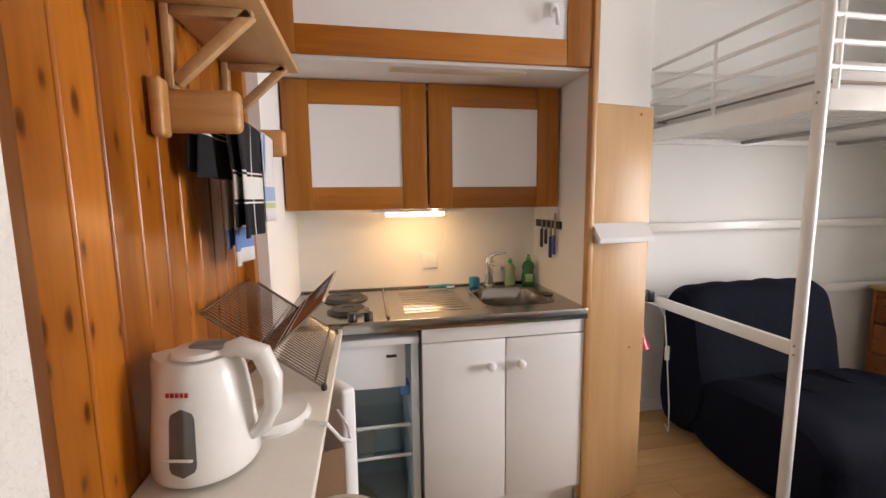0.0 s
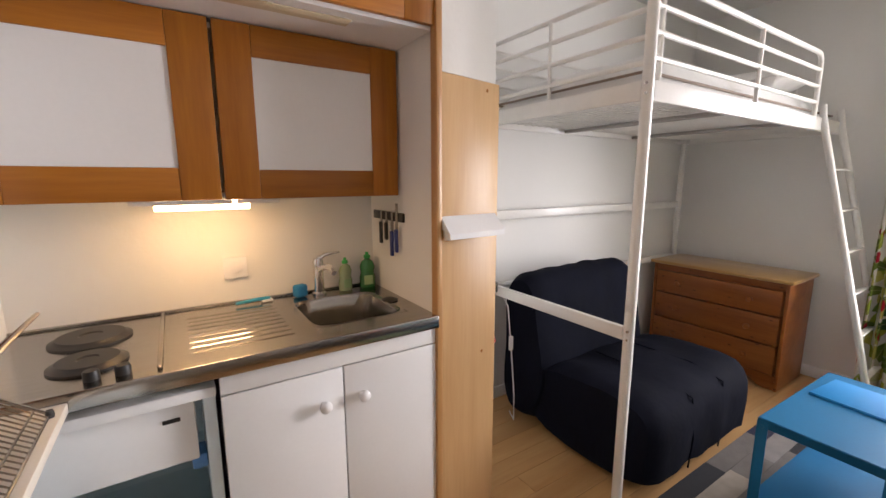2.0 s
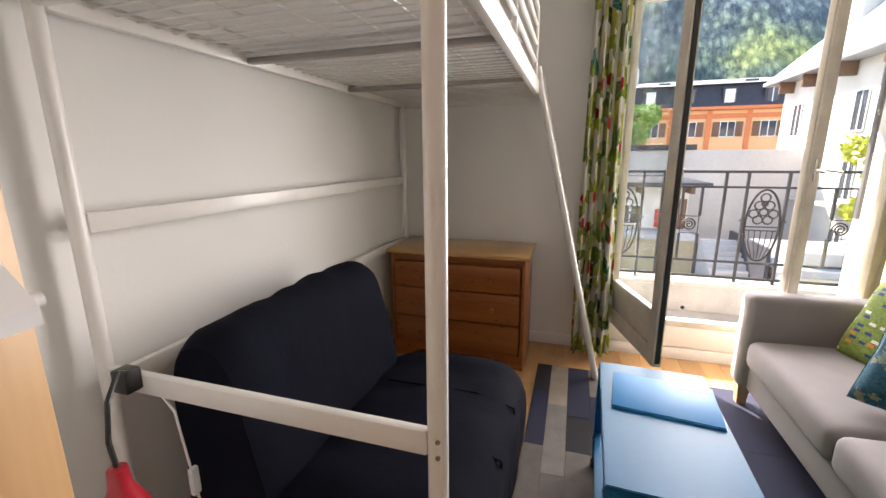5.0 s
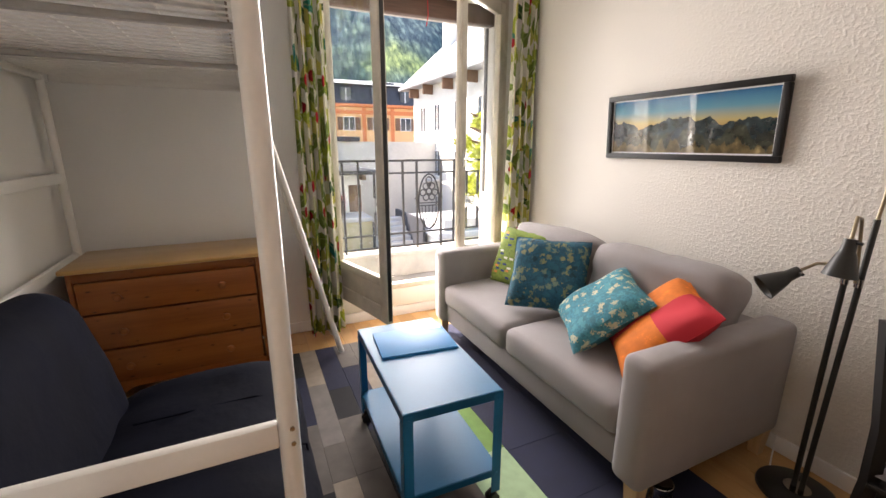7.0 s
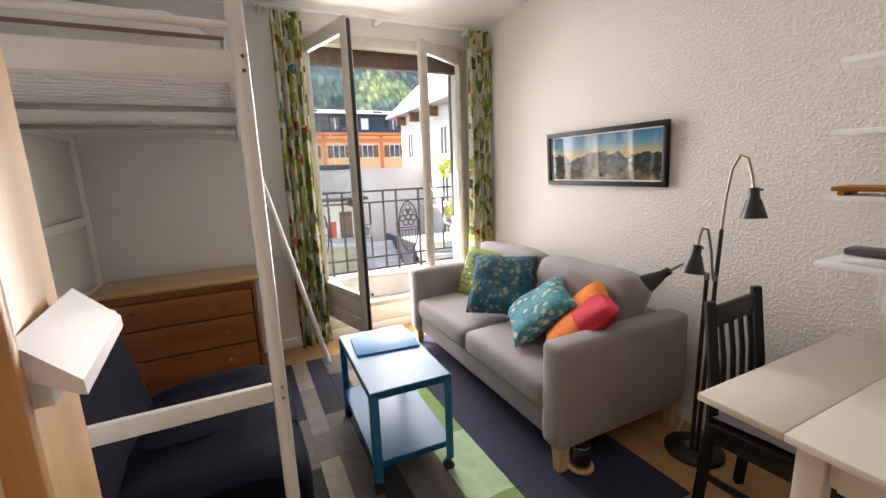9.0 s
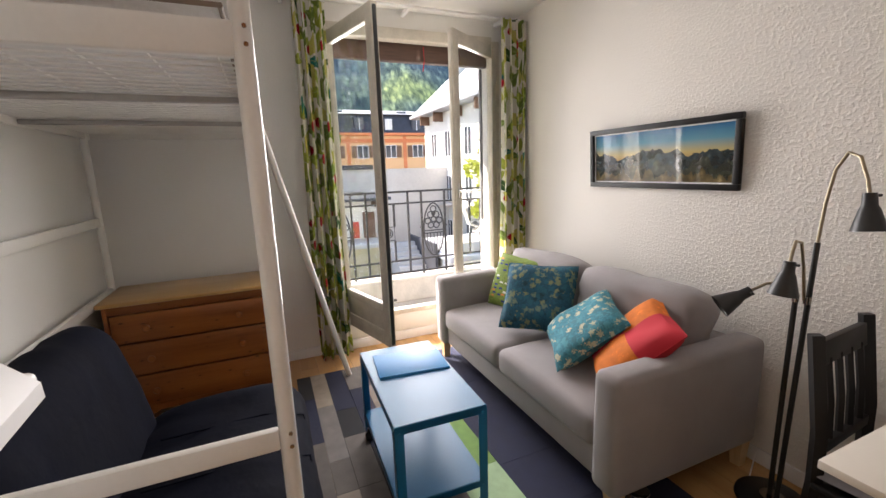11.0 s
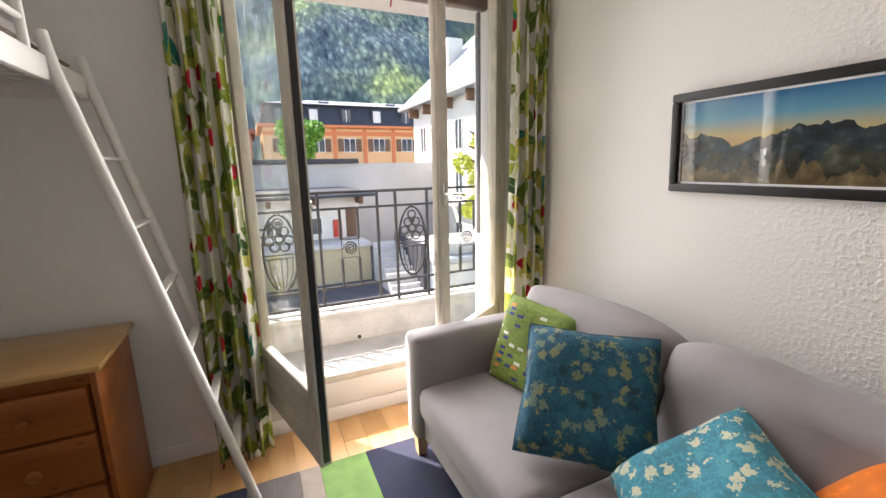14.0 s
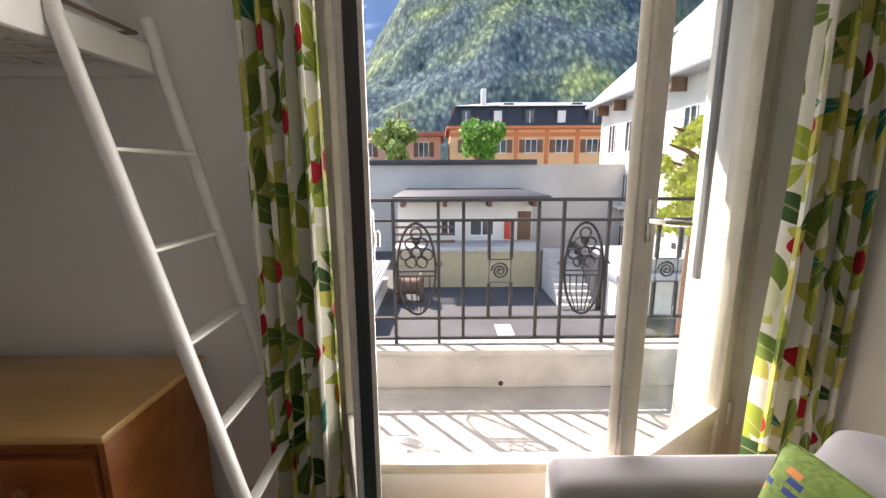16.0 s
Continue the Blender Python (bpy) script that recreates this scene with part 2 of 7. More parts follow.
def tube(bm, pts, r, seg=10, closed=False, cap=True):
    """A round bar along a line of points; r may be one radius or one for each point."""
    pts = [Vector(p) for p in pts]
    n = len(pts)
    rs = r if isinstance(r, (list, tuple)) else [r] * n
    rings, up = [], None
    for i, p in enumerate(pts):
        d = (pts[(i + 1) % n] - pts[i - 1]) if closed else (pts[min(i + 1, n - 1)] - pts[max(i - 1, 0)])
        d.normalize()
        if up is None or abs(up.dot(d)) > 0.95:
            up = Vector((0, 0, 1)) if abs(d.z) < 0.9 else Vector((1, 0, 0))
        u = d.cross(up).normalized()
        w = u.cross(d)
        up = w
        rings.append([bm.verts.new(p + rs[i] * (math.cos(k * math.tau / seg) * u + math.sin(k * math.tau / seg) * w)) for k in range(seg)])
    for i in range(n if closed else n - 1):
        a, b = rings[i], rings[(i + 1) % n]
        for k in range(seg):
            bm.faces.new((a[k], a[(k + 1) % seg], b[(k + 1) % seg], b[k]))
    if cap and not closed:
        bm.faces.new(rings[0][::-1])
        bm.faces.new(rings[-1])


def lathe(bm, prof, at=(0, 0, 0), seg=28, sx=1.0, sy=1.0):
    """A turned shape: (radius, height) pairs round an upright axis."""
    rings = []
    for r, z in prof:
        rings.append([bm.verts.new((at[0] + sx * max(r, 1e-4) * math.cos(k * math.tau / seg), at[1] + sy * max(r, 1e-4) * math.sin(k * math.tau / seg), at[2] + z)) for k in range(seg)])
    for a, b in zip(rings, rings[1:]):
        for k in range(seg):
            bm.faces.new((a[k], a[(k + 1) % seg], b[(k + 1) % seg], b[k]))
    bm.faces.new(rings[0][::-1])
    bm.faces.new(rings[-1])


def pillow(bm, w, h, t, n=14, wob=0.006, puff=0.55):
    """A stuffed cushion in its own xz plane, pinched at the corners."""
    top, bot = {}, {}
    for i in range(n + 1):
        for j in range(n + 1):
            u, v = 2 * i / n - 1, 2 * j / n - 1
            k = max(0, (1 - u ** 4) * (1 - v ** 4)) ** puff
            pin = 1 - 0.06 * (1 - abs(u)) ** 1.2 * abs(v) ** 4, 1 - 0.06 * (1 - abs(v)) ** 1.2 * abs(u) ** 4
            x, z = w / 2 * u * pin[1], h / 2 * v * pin[0]
            d = noise.noise((x * 7, z * 7, w * 9)) * wob * k
            top[i, j] = bm.verts.new((x, t / 2 * k + d, z))
            bot[i, j] = top[i, j] if k == 0 else bm.verts.new((x, -t / 2 * k + d, z))
    for i in range(n):
        for j in range(n):
            q = ((i, j), (i + 1, j), (i + 1, j + 1), (i, j + 1))
            bm.faces.new([top[p] for p in reversed(q)])
            vs = [bot[p] for p in q]
            if len(set(vs)) == 4 and not all(bot[p] is top[p] for p in q):
                bm.faces.new(vs)


def mesh_of(name, bm, material, smooth=True):
    bmesh.ops.recalc_face_normals(bm, faces=bm.faces)
    me = bpy.data.meshes.new(name)
    bm.to_mesh(me)
    bm.free()
    if smooth:
        me.shade_smooth()
        me.set_sharp_from_angle(angle=radians(38))
    for x in (material if isinstance(material, (list, tuple)) else (material,)):
        me.materials.append(x)
    return me


def part(name, bm, material, parent, label="", at=None):
    ob = new(name, mesh_of(name, bm, material))
    ob.parent = parent
    if at is not None:
        ob.matrix_basis = at
    return tagged(ob, label)


def thing(name, label, category, at=None, group="", kind=""):
    ob = new(name)
    ob.empty_display_size = 0.1
    if at is not None:
        ob.matrix_basis = at
    return tagged(ob, label, category, group, kind)


def solo(name, bm, material, label="", category="", at=None, group="", kind=""):
    ob = new(name, mesh_of(name, bm, material))
    if at is not None:
        ob.matrix_basis = at
    return tagged(ob, label, category, group, kind)


def bm_box(a, b, bev=0.0, seg=2):
    bm = bmesh.new()
    box(bm, a, b, bev, seg)
    return bm


def bm_tube(pts, r, seg=10, closed=False):
    bm = bmesh.new()
    tube(bm, pts, r, seg, closed)
    return bm


def arc(c, r, a0, a1, n, ax="xz"):
    out = []
    for k in range(n + 1):
        a = radians(a0 + (a1 - a0) * k / n)
        u, v = r * math.cos(a), r * math.sin(a)
        out.append((c[0] + u, c[1], c[2] + v) if ax == "xz" else (c[0], c[1] + u, c[2] + v) if ax == "yz" else (c[0] + u, c[1] + v, c[2]))
    return out


# ---------------- the room ----------------
EAST, SOUTH, NORTH, WEST, CEIL = 4.03, -0.44, 2.57, -0.165, 2.60
WIN_S, WIN_N, WIN_B, WIN_T = -0.30, 1.13, 0.26, 2.44


def wall(name, boxes, material, label):
    bm = bmesh.new()
    for a, b in boxes:
        box(bm, a, b)
    return solo(name, bm, material, label, "wall", kind="structure")


solo("floor", bm_box((WEST - 0.3, SOUTH - 0.3, -0.12), (EAST + 0.01, NORTH + 0.2, -0.006)), M_FLOOR, "pale beech floor under its boards", "floor", kind="structure")
solo("ceiling", bm_box((WEST - 0.3, SOUTH - 0.3, CEIL), (EAST + 0.3, NORTH + 0.2, CEIL + 0.15)), M_CEIL, "white textured ceiling", "ceiling", kind="structure")
wall("wall_east", [((EAST, SOUTH, -0.12), (EAST + 0.26, WIN_S, CEIL)), ((EAST, WIN_N, -0.12), (EAST + 0.26, NORTH, CEIL)),
                   ((EAST, WIN_S, -0.12), (EAST + 0.045, WIN_N, WIN_B)), ((EAST, WIN_S, WIN_T), (EAST + 0.26, WIN_N, CEIL))], M_WALL, "smooth white wall round the balcony door")
wall("wall_south", [((WEST - 0.3, SOUTH - 0.2, -0.12), (EAST + 0.26, SOUTH, CEIL))], M_ROUGH, "white rough-thrown plaster wall")
wall("wall_north", [((1.40, NORTH, -0.12), (EAST + 0.26, NORTH + 0.2, CEIL))], M_WALL, "white wall behind the loft bed")
wall("wall_kitchen", [((WEST - 0.3, 2.41, -0.12), (1.395, 2.61, CEIL))], M_WALL, "white wall behind the kitchenette")
wall("wall_west", [((WEST - 0.3, SOUTH, -0.12), (WEST + 0.02, 0.86, CEIL)), ((WEST - 0.3, 0.86, -0.12), (WEST - 0.02, 2.41, CEIL))], M_ROUGH, "white rough plaster wall beside the pine panelling")
wall("wall_partition", [((1.12, 1.985, -0.12), (1.39, 2.41, CEIL)), ((1.12, 1.935, 1.72), (1.36, 1.984, CEIL))], M_WALL, "white partition beside the kitchenette")

# ---------------- balcony ----------------
BF = -0.035
solo("balcony_floor", bm_box((EAST + 0.046, -2.2, BF - 0.18), (5.27, 3.2, BF), 0.0), M_STONE, "sunlit worn concrete balcony floor", "balcony", kind="structure")
kerb = tagged(new("balcony_kerb"), "low weathered concrete balcony kerb", "kerb", kind="structure")
part("upstand", bm_box((5.11, -2.2, BF + 0.001), (5.25, 3.2, 0.205), 0.012), M_STONE, kerb)
part("coping", bm_box((5.08, -2.2, 0.206), (5.28, 3.2, 0.245), 0.006), M_STONE, kerb)
bm = bmesh.new()
tube(bm, [(5.105, 0.375, 0.0), (5.1135, 0.375, 0.0)], 0.017, 14)
part("drain_hole", bm, M_BLACK, kerb)
solo("outer_wall", bm_box((EAST + 0.05, -6.0, -3.5), (EAST + 0.258, -2.5, 6.0)), M_WALL, "pale rendered facade of the own house", "facade", kind="structure")
bm = bmesh.new()
for a, b in (((EAST + 0.262, -0.62, BF), (EAST + 0.42, -0.36, 2.52)), ((EAST + 0.262, 1.22, BF), (EAST + 0.34, 1.5, 2.52))):
    box(bm, a, b, 0.008)
solo("window_reveal", bm, mat("white_render", (0.78, 0.76, 0.72), 0.8, var=0.08, bump=0.3), "white rendered window surround", "facade", kind="structure")
solo("upper_balcony", bm_box((EAST + 0.261, -2.4, 2.53), (5.15, 3.4, 2.70), 0.0), mat("slab_underside", (0.55, 0.52, 0.48), 0.85, var=0.1), "concrete slab of the balcony above", "balcony", kind="structure")


def railing():
    r = thing("balcony_railing", "dark wrought-iron balcony railing with oval ornaments", "railing")
    X, ZT, ZM, ZL, ZB = 5.20, 1.19, 1.063, 0.42, 0.28
    for z, h in ((ZT, 0.011), (ZM, 0.009), (ZL, 0.009), (ZB, 0.010)):
        part("rail", bm_box((X - 0.012, -2.2, z - h), (X + 0.012, 3.2, z + h), 0.002), M_IRON, r)

    def bar(y, z0, z1):
        part("bar", bm_box((X - 0.011, y - 0.010, z0), (X + 0.011, y + 0.010, z1)), M_IRON, r)

    def oval(y):
        cz, ry, rz = 0.745, 0.122, 0.30
        orn = part("oval_ornament", bm_tube([(X, y + ry * math.sin(a) * (1.0 if math.cos(a) > 0 else 1.0), cz + rz * math.cos(a)) for a in [k * math.tau / 40 for k in range(40)]], 0.009, 6, True), M_IRON, r)
        for dy, dz, rr in ((0, 0.235, 0.034), (-0.036, 0.17, 0.034), (0.036, 0.17, 0.034), (0, 0.115, 0.03), (-0.07, 0.10, 0.034), (0.07, 0.10, 0.034), (-0.035, 0.05, 0.034), (0.035, 0.05, 0.034), (0, 0.185, 0.02)):
            part("ring", bm_tube([(X, y + dy + rr * math.cos(a), cz + dz + rr * math.sin(a)) for a in [k * math.tau / 16 for k in range(16)]], 0.007, 6, True), M_IRON, orn)
        for z in (cz - 0.01, cz - 0.04):
            part("cross_bar", bm_box((X - 0.006, y - 0.125, z - 0.005), (X + 0.006, y + 0.125, z + 0.005)), M_IRON, orn)
        for k in range(5):
            dy = (k - 2) * 0.042
            part("stem", bm_tube([(X, y + dy, cz - 0.045), (X, y + dy * 0.95, cz - 0.15), (X, y + dy * 0.45, cz - 0.28)], 0.0045, 5), M_IRON, orn)
        for s in (-1, 1):
            pts = [(X, y + s * (ry + 0.022 + 0.022 * (1 - k / 14) * math.cos(k * 0.75)), cz + 0.03 + 0.03 * (1 - k / 14) * math.sin(k * 0.75)) for k in range(14)]
            part("side_scroll", bm_tube(pts, 0.0045, 5), M_IRON, orn)

    def scroll(y):
        z = 0.735
        sq = part("scroll_panel", bm_tube([(X, y - 0.07, z - 0.075), (X, y + 0.07, z - 0.075), (X, y + 0.07, z + 0.075), (X, y - 0.07, z + 0.075)], 0.006, 5, True), M_IRON, r)
        pts = [(X, y + 0.058 * (1 - k / 34) * math.cos(k * 0.5), z + 0.058 * (1 - k / 34) * math.sin(k * 0.5)) for k in range(32)]
        part("spiral", bm_tube(pts, 0.007, 6), M_IRON, sq)
        for s in (-1, 1):
            bar(y + s * 0.072, z + 0.08, ZM)
            bar(y + s * 0.072, ZL, z - 0.08)

    for k in range(-2, 3):
        y0 = 0.918 - 1.073 * k
        if -2.1 < y0 < 3.1:
            oval(y0)
            for s in (-0.142, 0.142):
                bar(y0 + s, 0.244, ZT)
            for s in (-0.30,):
                bar(y0 + s, ZB, ZT)
            bar(y0 + 0.30, ZB, ZT)
            scroll(y0 - 0.535)


railing()

# ---------------- outside: court, houses, mountain ----------------
GZ = -3.5
M_ASPH = mat("court_asphalt", (0.075, 0.075, 0.08), 0.9, var=0.3, scale=0.6, fine=20, bump=0.3, bump_scale=40)
M_RENDER = mat("white_house_render", (0.72, 0.69, 0.63), 0.85, var=0.1, scale=0.7, fine=12)
M_CONC = mat("grey_concrete", (0.50, 0.48, 0.45), 0.85, var=0.15, scale=0.4, fine=6)
M_ORANGE = mat("orange_render", (0.74, 0.45, 0.23), 0.85, var=0.1, scale=0.5)
M_ORANGED = mat("rust_band", (0.62, 0.20, 0.08), 0.8, var=0.1)
M_SLATE = mat("dark_slate", (0.035, 0.037, 0.045), 0.55, var=0.3, scale=2, fine=8)
M_ZINC = mat("pale_zinc_roof", (0.38, 0.40, 0.43), 0.4, 0.3, var=0.12, scale=0.5, stretch=(1, 8, 1))
M_PINKY = mat("pink_render", (0.60, 0.33, 0.24), 0.85, var=0.1)
M_DARKWIN = mat("dark_window_glass", (0.05, 0.06, 0.07), 0.1, var=0.2)
M_TIMBER = mat("brown_timber", (0.16, 0.085, 0.05), 0.7, var=0.2)

bm = bmesh.new()
box(bm, (4.3, -400, GZ - 1), (600, 400, GZ))
solo("ground", bm, M_ASPH, "dark asphalt courtyard and street ground", "ground", kind="structure")


def opening(parent, x, y, z, w, h, facing="x", shutters=None, frame=None):
    """A window set in a facade that faces -x, or +y."""
    m = Matrix.Translation((x, y, z)) if facing == "x" else Matrix.Translation((x, y, z)) @ Matrix.Rotation(radians(-90), 4, "Z")
    f = frame or M_WHITE
    wn_ = part("window", bm_box((-0.02, -w / 2, 0), (0.02, w / 2, h)), M_DARKWIN, parent, "", m)
    for a, b in (((-0.05, -w / 2 - 0.05, -0.05), (-0.021, -w / 2, h + 0.05)), ((-0.05, w / 2, -0.05), (-0.021, w / 2 + 0.05, h + 0.05)), ((-0.05, -w / 2, h), (-0.021, w / 2, h + 0.05)), ((-0.07, -w / 2, -0.06), (-0.021, w / 2, 0)), ((-0.045, -0.03, 0), (-0.021, 0.03, h))):
        part("frame", bm_box(a, b), f, wn_)
    if shutters:
        for s in (-1, 1):
            part("shutter", bm_box((-0.07, s * (w / 2 + 0.07 + w / 4) - w / 4, 0), (-0.03, s * (w / 2 + 0.07 + w / 4) + w / 4, h), 0.005), shutters, wn_)


def orange_house():
    h = thing("orange_house", "orange rendered house with a dark slate mansard roof", "house")
    X, Y0, Y1 = 45.0, -20.5, -0.16
    part("wall", bm_box((X, Y0, GZ), (X + 11, Y1, 5.15)), M_ORANGE, h)
    part("cornice", bm_box((X - 0.5, Y0 - 0.4, 5.15), (X + 11.5, Y1 + 0.4, 5.45), 0.05), M_ORANGED, h)
    part("band", bm_box((X - 0.06, Y0, 4.45), (X - 0.005, Y1, 4.85)), M_ORANGED, h)
    for k in range(7):
        y = Y1 - 1.95 - k * 3.05
        part("pilaster", bm_box((X - 0.08, y - 1.75, GZ), (X - 0.065, y - 1.35, 5.1)), M_ORANGED, h)
        opening(h, X - 0.01, y, 2.9, 1.1, 1.25, "x", M_TIMBER)
        opening(h, X - 0.01, y, -0.2, 1.1, 1.4, "x", M_TIMBER)
    bm = bmesh.new()
    lo = [(X - 0.3, Y0 - 0.3, 5.46), (X + 11.3, Y0 - 0.3, 5.46), (X + 11.3, Y1 + 0.3, 5.46), (X - 0.3, Y1 + 0.3, 5.46)]
    hi = [(X + 0.6, Y0 + 0.6, 7.4), (X + 10.4, Y0 + 0.6, 7.4), (X + 10.4, Y1 - 0.6, 7.4), (X + 0.6, Y1 - 0.6, 7.4)]
    a, b = [bm.verts.new(v) for v in lo], [bm.verts.new(v) for v in hi]
    for i in range(4):
        bm.faces.new((a[i], a[(i + 1) % 4], b[(i + 1) % 4], b[i]))
    bm.faces.new(a[::-1])
    bm.faces.new(b)
    part("mansard", bm, M_SLATE, h, "dark slate mansard")
    bm = bmesh.new()
    lo = [(X + 0.2, Y0 + 0.2, 7.405), (X + 10.8, Y0 + 0.2, 7.405), (X + 10.8, Y1 - 0.2, 7.405), (X + 0.2, Y1 - 0.2, 7.405)]
    a = [bm.verts.new(v) for v in lo]
    r0, r1 = bm.verts.new((X + 5.5, Y0 + 5, 8.5)), bm.verts.new((X + 5.5, Y1 - 5, 8.5))
    for f in ((a[0], a[1], r0), (a[1], a[2], r1, r0), (a[2], a[3], r1), (a[3], a[0], r0, r1), (a[3], a[2], a[1], a[0])):
        bm.faces.new(f)
    part("roof", bm, M_ZINC, h, "pale zinc hipped roof")
    for k in range(6):
        y = Y1 - 1.56 - k * 3.13
        d = part("dormer", bm_box((X - 0.1, y - 0.55, 5.6), (X + 0.9, y + 0.55, 7.05), 0.03), M_SLATE, h)
        part("pane", bm_box((X - 0.16, y - 0.38, 5.72), (X - 0.105, y + 0.38, 6.88)), M_RENDER if k % 2 else M_DARKWIN, d)
        part("frame", bm_box((X - 0.2, y - 0.03, 5.72), (X - 0.165, y + 0.03, 6.88)), M_WHITE, d)
    part("chimney", bm_box((X + 2, Y1 - 3.75, 7.6), (X + 2.6, Y1 - 3.25, 9.35), 0.03), M_RENDER, h)
    for y in (Y1 - 6, Y1 - 13):
        part("skylight", bm_box((X + 1.6, y - 0.5, 7.72), (X + 2.4, y + 0.5, 7.88)), M_DARKWIN, h)


orange_house()


def pink_house():
    h = thing("pink_house", "salmon rendered house far beyond the court", "house")
    part("wall", bm_box((48, 0.8, GZ), (60, 20, 4.7)), M_PINKY, h)
    part("roof", bm_box((47.2, 0.45, 4.7), (60.8, 20.6, 5.15), 0.05), mat("red_roof", (0.36, 0.13, 0.09), 0.8), h)
    for k in range(5):
        for z in (2.6, -0.2):
            opening(h, 47.98, 2.6 + k * 3.0, z, 1.0, 1.5, "x", M_TIMBER)


pink_house()


def white_house():
    h = thing("white_house", "tall white house with a steep slate roof", "house")
    X0, X1, Y1, Z1 = 16.5, 31.0, -9.9, 5.2
    part("wall", bm_box((X0, Y1 - 12, GZ), (X1, Y1, Z1)), M_RENDER, h)
    part("cornice", bm_box((X0 - 0.8, Y1 - 12.8, Z1), (X1 + 0.8, Y1 + 0.9, Z1 + 0.22), 0.03), M_ZINC, h)
    bm = bmesh.new()
    a = [bm.verts.new(v) for v in ((X0 - 0.7, Y1 - 12.7, Z1 + 0.225), (X1 + 0.7, Y1 - 12.7, Z1 + 0.225), (X1 + 0.7, Y1 + 0.8, Z1 + 0.225), (X0 - 0.7, Y1 + 0.8, Z1 + 0.225))]
    b = [bm.verts.new(v) for v in ((X0 + 3.2, Y1 - 6.5, Z1 + 7.5), (X1 - 3.5, Y1 - 6.5, Z1 + 7.5))]
    for f in ((a[0], a[1], b[1], b[0]), (a[1], a[2], b[1]), (a[2], a[3], b[0], b[1]), (a[3], a[0], b[0]), (a[3], a[2], a[1], a[0])):
        bm.faces.new(f)
    part("roof", bm, M_ZINC, h, "steep pale slate roof")
    part("chimney", bm_box((X1 - 3.0, Y1 - 2.5, Z1 + 1), (X1 - 2.0, Y1 - 1.4, Z1 + 4.3), 0.04), M_RENDER, h)
    for x in (X0 + 2, X0 + 5, X0 + 8, X0 + 11, X0 + 13.5):
        part("bracket", bm_box((x - 0.08, Y1 + 0.005, Z1 - 0.6), (x + 0.08, Y1 + 0.7, Z1 - 0.005), 0.02), M_TIMBER, h)
    for x in (X0 + 1.6, X0 + 4.4, X0 + 7.2, X0 + 10.2, X0 + 12.6):
        for z in (2.3, -0.6, -3.6):
            opening(h, x, Y1 + 0.01, z, 0.85, 1.6, "y")
        part("balcony", bm_box((x - 0.8, Y1 + 0.005, -0.95), (x + 0.8, Y1 + 0.7, -0.8), 0.01), M_CONC, h)


white_house()


